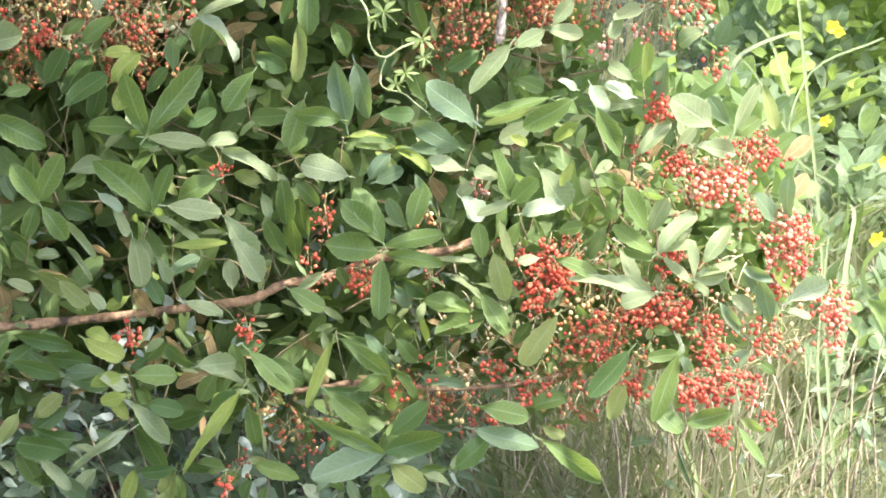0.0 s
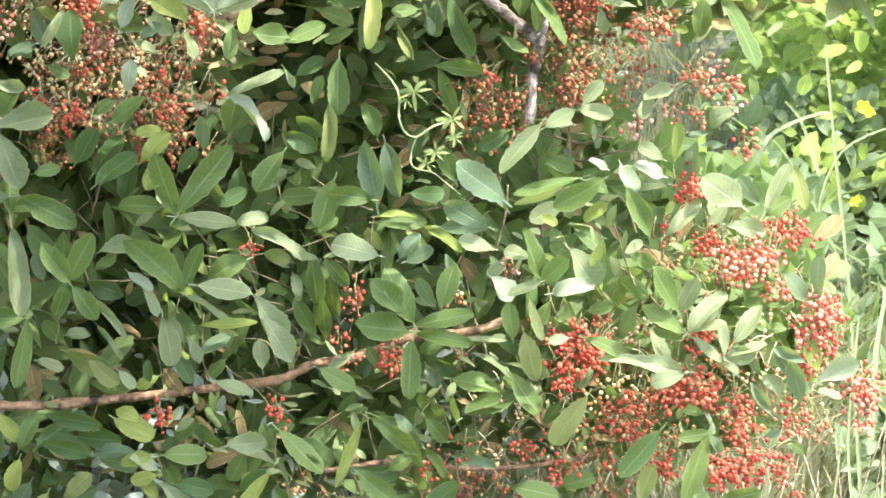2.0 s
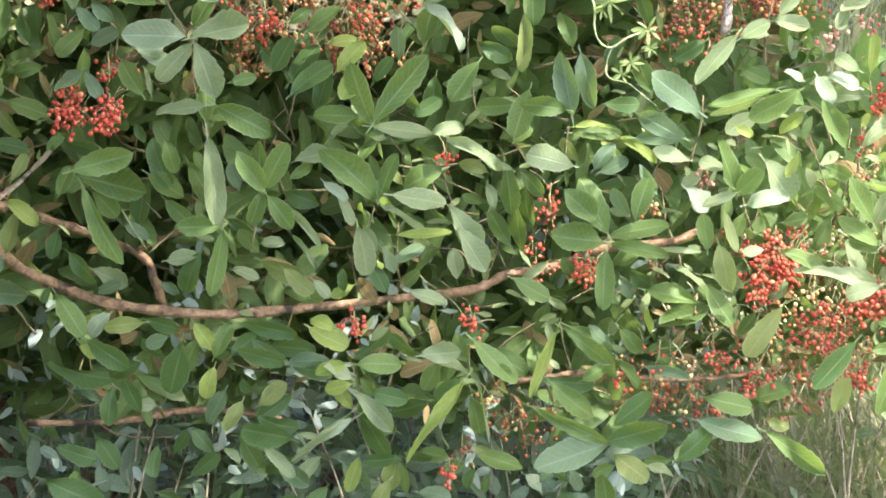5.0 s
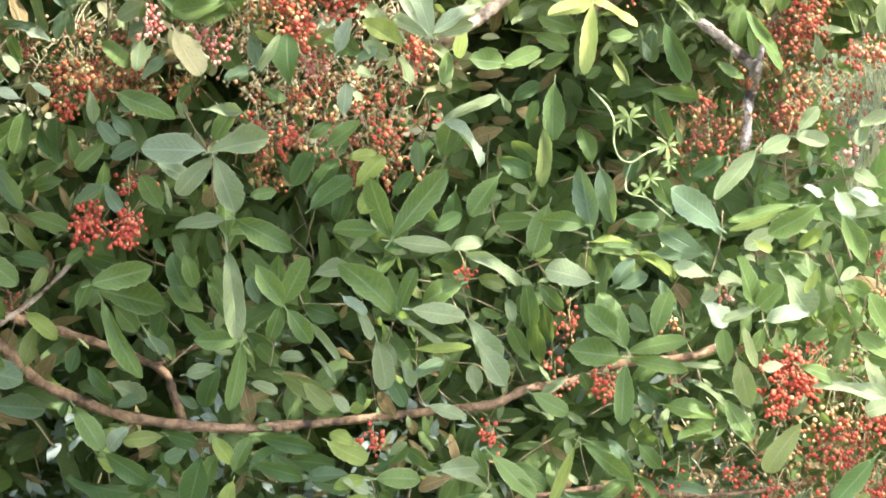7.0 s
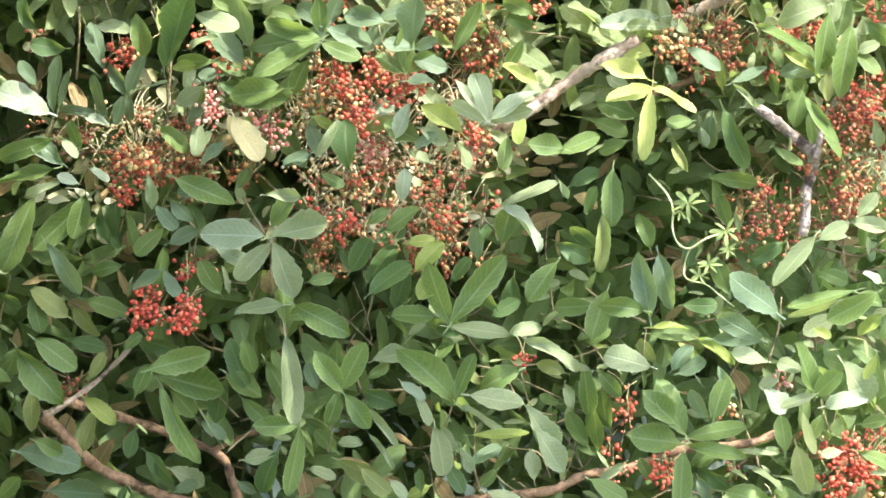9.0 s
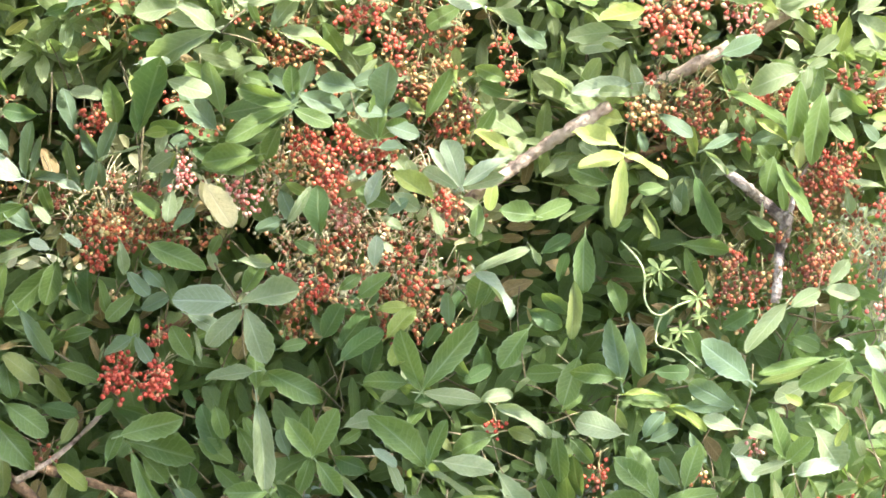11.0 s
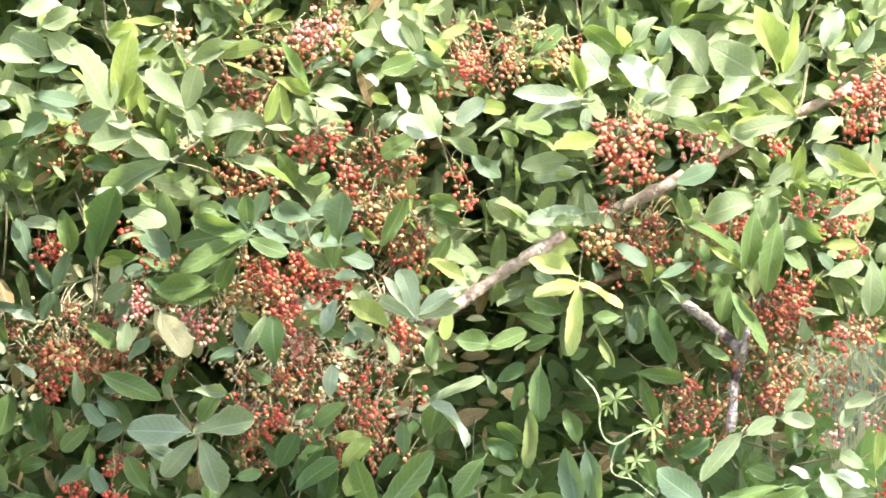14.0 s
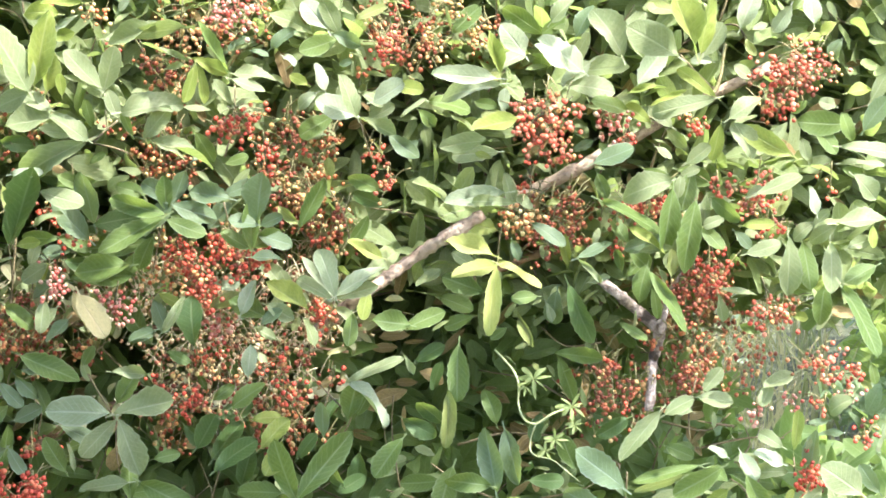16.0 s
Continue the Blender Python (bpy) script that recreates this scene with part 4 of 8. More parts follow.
leaf(bough_brown, -0.150, -0.153, 0.876, 40, 0.050, 0.023, "mature")
leaf(bough_brown, -0.184, -0.053, 0.885, 117, 0.025, 0.012, "dark")
leaf(bough_brown, -0.124, -0.110, 0.855, 6, 0.040, 0.019, "young")
leaf(bough_brown, -0.112, -0.141, 0.823, 46, 0.052, 0.024, "young")
leaf(bough_brown, -0.086, -0.153, 0.832, -114, 0.048, 0.023, "young")
leaf(bough_brown, -0.196, -0.113, 0.818, 57, 0.053, 0.025, "dark")
leaf(bough_brown, -0.213, -0.048, 0.840, -45, 0.042, 0.019, "dark")
leaf(bough_brown, -0.177, -0.030, 0.838, 30, 0.060, 0.026, "dark")
leaf(bough_brown, -0.169, -0.157, 0.795, 41, 0.067, 0.032, "dark")
leaf(bough_brown, -0.175, -0.085, 0.800, 55, 0.063, 0.028, "dark")
leaf(bough_brown, -0.140, -0.018, 0.759, 73, 0.051, 0.024, "dark")
leaf(bough_brown, -0.067, -0.171, 0.761, 112, 0.078, 0.033, "mature")
leaf(bough_brown, -0.064, -0.180, 0.761, 53, 0.113, 0.033, "mature")
leaf(bough_brown, -0.086, -0.143, 0.765, 177, 0.058, 0.027, "mature")
leaf(bough_brown, -0.065, -0.114, 0.805, 57, 0.040, 0.019, "dark")
leaf(bough_brown, -0.043, -0.023, 0.730, 171, 0.068, 0.028, "dark")
leaf(bough_brown, -0.068, -0.149, 0.752, -6, 0.080, 0.023, "pale")
leaf(bough_brown, -0.236, -0.020, 0.754, -53, 0.037, 0.017, "mature")
leaf(bough_brown, -0.265, -0.156, 0.779, -27, 0.079, 0.032, "mature")
leaf(bough_brown, -0.248, -0.174, 0.811, 13, 0.035, 0.016, "mature")
leaf(bough_brown, -0.333, -0.145, 0.733, -72, 0.046, 0.022, "mature")
leaf(bough_brown, -0.278, -0.148, 0.736, -81, 0.113, 0.034, "pale")
leaf(bough_brown, -0.365, -0.039, 0.714, 113, 0.028, 0.013, "dark")
leaf(bough_dead, 0.234, -0.106, 0.777, 1, 0.044, 0.021, "dark")
leaf(bough_dead, 0.252, -0.016, 0.855, -106, 0.039, 0.018, "dark")
leaf(bough_dead, 0.295, -0.051, 0.786, 109, 0.047, 0.022, "mature")
leaf(bough_dead, 0.351, -0.175, 0.777, 141, 0.085, 0.038, "grey")
leaf(bough_dead, 0.331, -0.155, 0.741, 152, 0.062, 0.029, "grey")
leaf(bough_dead, 0.361, -0.098, 0.858, -151, 0.046, 0.021, "dark")
leaf(bough_dead, 0.370, -0.021, 0.838, 159, 0.052, 0.024, "dark")
leaf(bough_dead, 0.398, -0.149, 0.872, -132, 0.079, 0.025, "pale")
leaf(bough_dead, 0.403, -0.177, 0.872, 32, 0.042, 0.020, "pale")
leaf(bough_dead, 0.453, -0.080, 0.883, -4, 0.044, 0.021, "pale")
leaf(bough_dead, 0.453, -0.172, 0.901, 57, 0.039, 0.018, "pale")
leaf(bough_dead, 0.444, -0.103, 0.867, 157, 0.028, 0.013, "pale")
leaf(bough_dead, 0.450, -0.147, 0.803, -165, 0.089, 0.016, "mature")
leaf(bough_dead, 0.446, -0.098, 0.786, -164, 0.083, 0.009, "pale")
leaf(bough_dead, 0.478, -0.148, 0.800, -149, 0.071, 0.032, "mature")
leaf(bough_dead, 0.460, -0.108, 0.795, -21, 0.039, 0.019, "mature")
leaf(bough_dead, 0.491, -0.080, 0.806, 147, 0.027, 0.012, "silver")
leaf(bough_dead, 0.413, -0.048, 0.816, -21, 0.040, 0.019, "mature")
leaf(bough_dead, 0.436, -0.049, 0.757, -153, 0.049, 0.023, "pale")
leaf(bough_dead, 0.491, -0.095, 0.764, -145, 0.039, 0.019, "young")
leaf(bough_dead, 0.403, -0.101, 0.749, -33, 0.026, 0.012, "young")
leaf(bough_dead, 0.360, -0.093, 0.755, 124, 0.053, 0.017, "grey")
leaf(bough_dead, 0.449, -0.019, 0.939, -134, 0.031, 0.015, "mature")
leaf(bough_dead, 0.452, -0.034, 0.725, -38, 0.048, 0.022, "mature")
leaf(bough_dead, 0.556, -0.158, 0.829, 149, 0.036, 0.017, "pale")
leaf(bough_dead, 0.572, -0.142, 0.824, 84, 0.051, 0.014, "young")
leaf(bough_dead, 0.558, -0.143, 0.805, 153, 0.040, 0.019, "silver")
leaf(bough_dead, 0.591, -0.105, 0.819, 64, 0.016, 0.008, "pale")
leaf(bough_dead, 0.569, -0.102, 0.789, 176, 0.052, 0.018, "pale")
leaf(bough_dead, 0.547, -0.093, 0.906, -113, 0.036, 0.017, "pale")
leaf(bough_dead, 0.576, -0.093, 0.917, -155, 0.044, 0.021, "pale")
leaf(bough_dead, 0.653, -0.100, 0.885, -158, 0.039, 0.019, "pale")
leaf(bough_dead, 0.662, -0.080, 0.908, -36, 0.019, 0.009, "olive")
leaf(bough_dead, 0.606, -0.096, 0.844, -97, 0.052, 0.023, "grey")
leaf(bough_dead, 0.619, -0.110, 0.857, -172, 0.026, 0.010, "grey")
leaf(bough_dead, 0.641, -0.080, 0.838, -174, 0.033, 0.012, "grey")
leaf(bough_dead, 0.660, -0.156, 0.767, 138, 0.065, 0.031, "pale")
leaf(bough_dead, 0.643, -0.075, 0.730, 109, 0.047, 0.022, "pale")
leaf(bough_dead, 0.687, -0.109, 0.764, 126, 0.045, 0.021, "grey")
leaf(bough_dead, 0.689, -0.152, 0.759, 64, 0.073, 0.019, "pale")
leaf(bough_dead, 0.697, -0.091, 0.747, 34, 0.040, 0.019, "mature")
leaf(bough_dead, 0.737, -0.053, 0.809, -72, 0.063, 0.019, "olive")
leaf(bough_dead, 0.510, -0.147, 0.791, -59, 0.081, 0.028, "mature")
leaf(bough_dead, 0.563, -0.145, 0.729, 43, 0.064, 0.019, "pale")
leaf(bough_dead, 0.565, -0.112, 0.750, 60, 0.021, 0.010, "young")
leaf(bough_dead, 0.639, -0.149, 0.740, -4, 0.057, 0.018, "pale")
leaf(bough_dead, 0.649, -0.091, 0.717, -24, 0.037, 0.017, "mature")
leaf(bough_dead, 0.623, -0.093, 0.733, 50, 0.034, 0.016, "pale")
leaf(bough_dead, 0.506, -0.113, 0.816, -63, 0.041, 0.019, "silver")
leaf(bough_deadarm, 0.283, -0.088, 1.029, -68, 0.090, 0.026, "dark")
leaf(bough_deadarm, 0.347, -0.113, 0.983, -29, 0.042, 0.013, "mature")
leaf(bough_deadarm, 0.266, -0.080, 0.940, -6, 0.063, 0.018, "mature")
leaf(bough_deadarm, 0.272, -0.035, 0.932, -69, 0.063, 0.019, "mature")
leaf(bough_deadarm, 0.354, -0.044, 1.044, 105, 0.030, 0.014, "dark")
leaf(bough_deadarm, 0.307, -0.102, 1.034, 14, 0.030, 0.009, "pale")
leaf(bough_deadarm, 0.362, -0.030, 1.036, 46, 0.042, 0.020, "mature")
leaf(bough_fork, -0.657, -0.034, 0.774, -26, 0.033, 0.016, "dark")
leaf(bough_fork, -0.623, -0.152, 0.720, -51, 0.093, 0.035, "mature")
leaf(bough_fork, -0.649, -0.115, 0.689, 45, 0.031, 0.015, "mature")
leaf(bough_fork, -0.611, -0.096, 0.657, -86, 0.052, 0.022, "olive")
leaf(bough_fork, -0.476, -0.079, 0.604, -106, 0.039, 0.018, "dark")
leaf(bough_fork, -0.460, -0.100, 0.577, -45, 0.052, 0.024, "dark")
leaf(bough_fork, -0.435, -0.032, 0.544, -26, 0.050, 0.022, "pale")
leaf(bough_fork, -0.395, -0.143, 0.651, -59, 0.085, 0.004, "pale")
leaf(bough_fork, -0.345, -0.048, 0.529, -23, 0.028, 0.013, "grey")
leaf(bough_fork, -0.361, -0.147, 0.495, -175, 0.051, 0.024, "olive")
leaf(bough_fork, -0.361, -0.087, 0.488, -14, 0.046, 0.021, "dark")
leaf(bough_fork, -0.328, -0.163, 0.479, -161, 0.035, 0.016, "grey")
leaf(bough_fork, -0.369, -0.080, 0.430, -153, 0.050, 0.023, "dark")
leaf(bough_fork, -0.342, -0.032, 0.429, 143, 0.037, 0.018, "dark")
leaf(bough_forkarm, -0.329, -0.084, 0.658, 111, 0.071, 0.028, "dark")
leaf(bough_forkarm, -0.358, -0.090, 0.681, -30, 0.059, 0.028, "mature")
leaf(bough_forkarm, -0.376, -0.037, 0.606, 74, 0.055, 0.026, "dark")
leaf(bough_forkarm, -0.305, -0.109, 0.699, -58, 0.069, 0.025, "mature")
leaf(bough_forkarm, -0.263, -0.149, 0.621, 177, 0.055, 0.023, "mature")
leaf(bough_forkarm, -0.394, -0.041, 0.610, -34, 0.040, 0.015, "grey")
leaf(bough_forkarm, -0.336, -0.089, 0.647, -42, 0.050, 0.023, "mature")
leaf(bough_forkarm, -0.290, -0.110, 0.581, -113, 0.065, 0.025, "dark")
leaf(bough_forkarm, -0.334, -0.112, 0.570, 16, 0.042, 0.020, "pale")
leaf(bough_forkarm, -0.286, -0.049, 0.676, 117, 0.033, 0.016, "mature")
leaf(bough_forkarm, -0.258, -0.173, 0.621, -99, 0.089, 0.025, "mature")
leaf(bough_forkarm, -0.209, -0.154, 0.670, 97, 0.066, 0.028, "mature")
leaf(bough_forkarm, -0.204, -0.167, 0.672, 65, 0.069, 0.028, "mature")
leaf(bough_forkarm, -0.204, -0.168, 0.670, 123, 0.062, 0.025, "mature")
leaf(bough_forkarm, -0.208, -0.179, 0.670, -108, 0.046, 0.022, "mature")
leaf(bough_forkarm, -0.200, -0.179, 0.666, -51, 0.052, 0.023, "mature")
leaf(bough_forkarm, -0.182, -0.077, 0.658, -22, 0.048, 0.022, "dark")
leaf(bough_forkarm, -0.174, -0.082, 0.674, 33, 0.035, 0.015, "mature")
leaf(bough_forkarm, -0.167, -0.083, 0.697, 23, 0.048, 0.017, "pale")
leaf(bough_forkarm, -0.243, -0.023, 0.650, 107, 0.039, 0.018, "grey")
leaf(bough_forkarm, -0.258, -0.017, 0.611, -30, 0.060, 0.026, "dark")
leaf(bough_forkarm, -0.210, -0.109, 0.592, 8, 0.030, 0.014, "pale")
leaf(bough_forkarm, -0.216, -0.032, 0.569, 131, 0.040, 0.019, "mature")
leaf(bough_forkarm, -0.248, -0.095, 0.556, -12, 0.035, 0.017, "pale")
leaf(bough_forkarm, -0.172, -0.157, 0.648, -52, 0.065, 0.009, "pale")
leaf(bough_forkarm, -0.169, -0.142, 0.609, -51, 0.052, 0.008, "pale")
leaf(bough_forkarm, -0.129, -0.154, 0.681, -41, 0.039, 0.011, "silver")
leaf(bough_left, -0.607, -0.089, 0.782, -82, 0.052, 0.025, "mature")
leaf(bough_left, -0.564, -0.083, 0.752, 140, 0.057, 0.027, "olive")
leaf(bough_left, -0.562, -0.029, 0.756, -42, 0.050, 0.023, "olive")
leaf(bough_left, -0.542, -0.082, 0.774, -20, 0.063, 0.026, "mature")
leaf(bough_left, -0.599, -0.168, 0.734, -36, 0.067, 0.032, "mature")
leaf(bough_left, -0.534, -0.096, 0.673, 61, 0.038, 0.018, "olive")
leaf(bough_left, -0.539, -0.112, 0.649, -39, 0.052, 0.022, "young")
leaf(bough_left, -0.568, -0.045, 0.717, -16, 0.054, 0.019, "dark")
leaf(bough_left, -0.490, -0.088, 0.709, 46, 0.031, 0.015, "mature")
leaf(bough_left, -0.470, -0.156, 0.660, 67, 0.042, 0.020, "mature")
leaf(bough_left, -0.451, -0.167, 0.695, 16, 0.083, 0.035, "mature")
leaf(bough_left, -0.454, -0.078, 0.675, -10, 0.097, 0.032, "mature")
leaf(bough_left, -0.437, -0.161, 0.672, -66, 0.108, 0.021, "mature")
leaf(bough_left, -0.432, -0.079, 0.656, -42, 0.050, 0.023, "mature")
leaf(bough_left, -0.472, -0.043, 0.718, -16, 0.054, 0.023, "dark")
leaf(bough_low, 0.189, -0.158, 0.769, 102, 0.082, 0.032, "grey")
leaf(bough_low, 0.182, -0.165, 0.777, 170, 0.057, 0.025, "mature")
leaf(bough_low, 0.190, -0.149, 0.753, 9, 0.051, 0.009, "young")
leaf(bough_low, 0.193, -0.043, 0.731, 1, 0.066, 0.022, "mature")
leaf(bough_low, -0.658, -0.033, 0.647, 66, 0.066, 0.022, "mature")
leaf(bough_low, -0.659, -0.026, 0.624, -76, 0.046, 0.022, "mature")
leaf(bough_low, -0.546, -0.081, 0.574, 74, 0.054, 0.023, "olive")
leaf(bough_low, -0.607, -0.101, 0.591, -26, 0.041, 0.019, "mature")
leaf(bough_low, -0.627, -0.084, 0.573, -10, 0.082, 0.039, "grey")
leaf(bough_low, -0.616, -0.016, 0.539, 21, 0.064, 0.030, "grey")
leaf(bough_low, -0.652, -0.090, 0.514, 46, 0.042, 0.020, "mature")
leaf(bough_low, -0.427, -0.041, 0.515, 27, 0.033, 0.016, "grey")
leaf(bough_low, -0.491, -0.030, 0.521, -116, 0.025, 0.012, "dark")
leaf(bough_low, -0.590, -0.051, 0.516, 1, 0.074, 0.026, "grey")
leaf(bough_low, -0.181, -0.085, 0.555, -39, 0.047, 0.022, "olive")
leaf(bough_low, -0.213, -0.016, 0.555, -23, 0.065, 0.031, "olive")
leaf(bough_low, -0.143, -0.110, 0.545, -45, 0.031, 0.015, "pale")
leaf(bough_low, -0.110, -0.153, 0.663, -59, 0.043, 0.018, "pale")
leaf(bough_low, -0.060, -0.150, 0.656, 129, 0.093, 0.032, "mature")
leaf(bough_low, -0.057, -0.155, 0.660, 72, 0.062, 0.023, "mature")
leaf(bough_low, -0.087, -0.022, 0.688, 54, 0.037, 0.018, "mature")
leaf(bough_low, -0.041, -0.168, 0.666, -6, 0.071, 0.029, "pale")
leaf(bough_low, -0.052, -0.143, 0.647, -23, 0.064, 0.015, "pale")
leaf(bough_low, -0.037, -0.164, 0.614, 6, 0.073, 0.014, "young")
leaf(bough_low, -0.028, -0.031, 0.660, 129, 0.024, 0.011, "olive")
leaf(bough_low, 0.024, -0.079, 0.687, -160, 0.055, 0.026, "mature")
leaf(bough_low, 0.031, -0.152, 0.650, -55, 0.071, 0.023, "pale")
leaf(bough_low, 0.042, -0.168, 0.623, -49, 0.067, 0.023, "pale")
leaf(bough_low, 0.115, -0.102, 0.691, 168, 0.034, 0.009, "pale")
leaf(bough_low, 0.083, -0.030, 0.676, 159, 0.040, 0.019, "olive")
leaf(bough_low, -0.085, -0.140, 0.621, -78, 0.072, 0.032, "pale")
leaf(bough_low, -0.060, -0.079, 0.578, 122, 0.035, 0.016, "pale")
leaf(bough_low, -0.070, -0.099, 0.566, -59, 0.043, 0.020, "dark")
leaf(bough_low, -0.104, -0.039, 0.518, 97, 0.030, 0.014, "dark")
leaf(bough_low, -0.093, -0.022, 0.523, -153, 0.033, 0.016, "young")
leaf(bough_low, -0.037, -0.104, 0.567, 36, 0.045, 0.021, "grey")
leaf(bough_low, -0.004, -0.039, 0.549, -134, 0.032, 0.015, "mature")
leaf(bough_low, -0.056, -0.114, 0.591, -61, 0.038, 0.009, "pale")
leaf(bough_low, -0.019, -0.108, 0.531, -16, 0.053, 0.019, "pale")
leaf(bough_low, 0.044, -0.033, 0.534, 96, 0.041, 0.020, "pale")
leaf(bough_low, 0.076, -0.027, 0.635, 157, 0.028, 0.013, "mature")
leaf(bough_low, 0.083, -0.090, 0.670, -75, 0.031, 0.014, "pale")
leaf(bough_low, 0.114, -0.040, 0.581, 121, 0.052, 0.024, "mature")
leaf(bough_low, 0.105, -0.077, 0.698, -80, 0.075, 0.022, "mature")
leaf(bough_low, -0.012, -0.030, 0.593, -56, 0.027, 0.013, "olive")
leaf(bough_low, 0.190, -0.174, 0.706, 163, 0.061, 0.028, "pale")
leaf(bough_low, 0.218, -0.177, 0.703, 53, 0.041, 0.019, "grey")
leaf(bough_low, 0.230, -0.076, 0.684, 23, 0.040, 0.019, "grey")
leaf(bough_low, 0.259, -0.075, 0.700, 143, 0.037, 0.013, "young")
leaf(bough_low, 0.255, -0.078, 0.730, -31, 0.056, 0.015, "young")
leaf(bough_low, 0.338, -0.156, 0.712, 167, 0.048, 0.021, "pale")
leaf(bough_low, 0.272, -0.103, 0.733, 2, 0.066, 0.022, "grey")
leaf(bough_low, 0.302, -0.111, 0.661, 121, 0.043, 0.013, "grey")
leaf(bough_low, 0.236, -0.170, 0.619, 117, 0.080, 0.035, "mature")
leaf(bough_low, 0.223, -0.171, 0.633, 133, 0.059, 0.028, "mature")
leaf(bough_low, 0.232, -0.143, 0.602, 168, 0.069, 0.033, "mature")
leaf(bough_low, 0.239, -0.144, 0.610, 14, 0.078, 0.022, "mature")
leaf(bough_low, 0.241, -0.149, 0.601, -9, 0.075, 0.019, "mature")
leaf(bough_low, 0.235, -0.174, 0.597, -95, 0.077, 0.026, "mature")
leaf(bough_low, 0.272, -0.170, 0.637, 74, 0.057, 0.027, "mature")
leaf(bough_low, 0.266, -0.103, 0.630, 121, 0.043, 0.019, "grey")
leaf(bough_low, 0.252, -0.017, 0.552, 39, 0.042, 0.020, "mature")
leaf(bough_low, 0.360, -0.108, 0.691, -138, 0.034, 0.016, "pale")
leaf(bough_low, 0.386, -0.148, 0.700, 162, 0.034, 0.016, "pale")
leaf(bough_low, 0.401, -0.153, 0.675, 112, 0.071, 0.028, "mature")
leaf(bough_low, 0.401, -0.158, 0.669, 43, 0.049, 0.023, "mature")
leaf(bough_low, 0.416, -0.142, 0.652, 16, 0.056, 0.022, "silver")
leaf(bough_low, 0.440, -0.105, 0.705, -54, 0.064, 0.028, "pale")
leaf(bough_low, 0.483, -0.109, 0.714, -115, 0.033, 0.015, "young")
leaf(bough_low, 0.399, -0.176, 0.672, -161, 0.046, 0.015, "pale")
leaf(bough_low, 0.385, -0.179, 0.650, -73, 0.053, 0.013, "olive")
leaf(bough_low, 0.416, -0.102, 0.635, -118, 0.038, 0.018, "mature")
leaf(bough_low, 0.364, -0.175, 0.598, 95, 0.048, 0.022, "mature")
leaf(bough_low, 0.338, -0.113, 0.669, -45, 0.042, 0.020, "silver")
leaf(bough_low, 0.411, -0.015, 0.602, -33, 0.027, 0.013, "mature")
leaf(bough_low, 0.379, -0.168, 0.604, -75, 0.061, 0.028, "olive")
leaf(bough_low, 0.439, -0.144, 0.594, -172, 0.029, 0.014, "pale")
leaf(bough_low, 0.460, -0.152, 0.595, -20, 0.062, 0.021, "mature")
leaf(bough_low, 0.468, -0.086, 0.621, 7, 0.033, 0.016, "mature")
leaf(bough_low, 0.499, -0.029, 0.598, -122, 0.027, 0.013, "dark")
leaf(bough_low, 0.291, -0.077, 0.529, -6, 0.067, 0.026, "mature")
leaf(bough_low, 0.327, -0.080, 0.560, -29, 0.060, 0.015, "pale")
leaf(bough_low, 0.363, -0.086, 0.550, -15, 0.057, 0.008, "pale")
leaf(bough_low, 0.296, -0.093, 0.584, 1, 0.066, 0.009, "pale")
leaf(bough_low, 0.194, -0.087, 0.545, 117, 0.033, 0.016, "mature")
leaf(bough_low, 0.116, -0.151, 0.555, -28, 0.054, 0.025, "mature")
leaf(bough_low, 0.129, -0.033, 0.572, 100, 0.068, 0.026, "dark")
leaf(bough_low, 0.143, -0.035, 0.603, 106, 0.055, 0.026, "dark")
leaf(bough_low, 0.127, -0.049, 0.680, -45, 0.042, 0.020, "mature")
leaf(bough_low, 0.270, -0.036, 0.552, -45, 0.042, 0.020, "dark")
leaf(bough_low, 0.162, -0.052, 0.561, -145, 0.040, 0.013, "pale")
leaf(bough_low, 0.116, -0.048, 0.717, 41, 0.034, 0.016, "mature")
leaf(bough_low, 0.202, -0.020, 0.691, 127, 0.037, 0.018, "olive")
leaf(bough_low, 0.592, -0.077, 0.701, 158, 0.020, 0.009, "pale")
leaf(bough_low, 0.519, -0.104, 0.697, -22, 0.040, 0.019, "mature")
leaf(bough_low, 0.577, -0.161, 0.632, 121, 0.073, 0.027, "mature")
leaf(bough_low, 0.581, -0.145, 0.628, 65, 0.054, 0.024, "pale")
leaf(bough_low, 0.591, -0.172, 0.607, 47, 0.071, 0.023, "pale")
leaf(bough_low, 0.587, -0.161, 0.602, 147, 0.068, 0.023, "mature")
leaf(bough_low, 0.591, -0.169, 0.607, 16, 0.053, 0.018, "pale")
leaf(bough_low, 0.173, -0.159, 0.491, -112, 0.096, 0.013, "young")
leaf(bough_low, 0.181, -0.159, 0.491, -34, 0.080, 0.019, "mature")
leaf(bough_low, 0.192, -0.030, 0.472, -22, 0.072, 0.019, "mature")
leaf(bough_low, 0.259, -0.033, 0.540, -63, 0.034, 0.016, "grey")
leaf(bough_low, 0.367, -0.092, 0.539, -54, 0.065, 0.028, "mature")
leaf(bough_low, -0.147, -0.145, 0.489, -32, 0.056, 0.025, "young")
leaf(bough_low, -0.114, -0.180, 0.492, 147, 0.034, 0.016, "young")
leaf(bough_low, -0.100, -0.154, 0.443, -165, 0.042, 0.020, "young")
leaf(bough_low, -0.093, -0.158, 0.425, 150, 0.038, 0.018, "pale")
leaf(bough_low, -0.092, -0.171, 0.420, -169, 0.037, 0.017, "young")
leaf(bough_low, -0.085, -0.141, 0.440, 0, 0.058, 0.027, "mature")
leaf(bough_low, -0.091, -0.039, 0.429, 34, 0.027, 0.013, "dark")
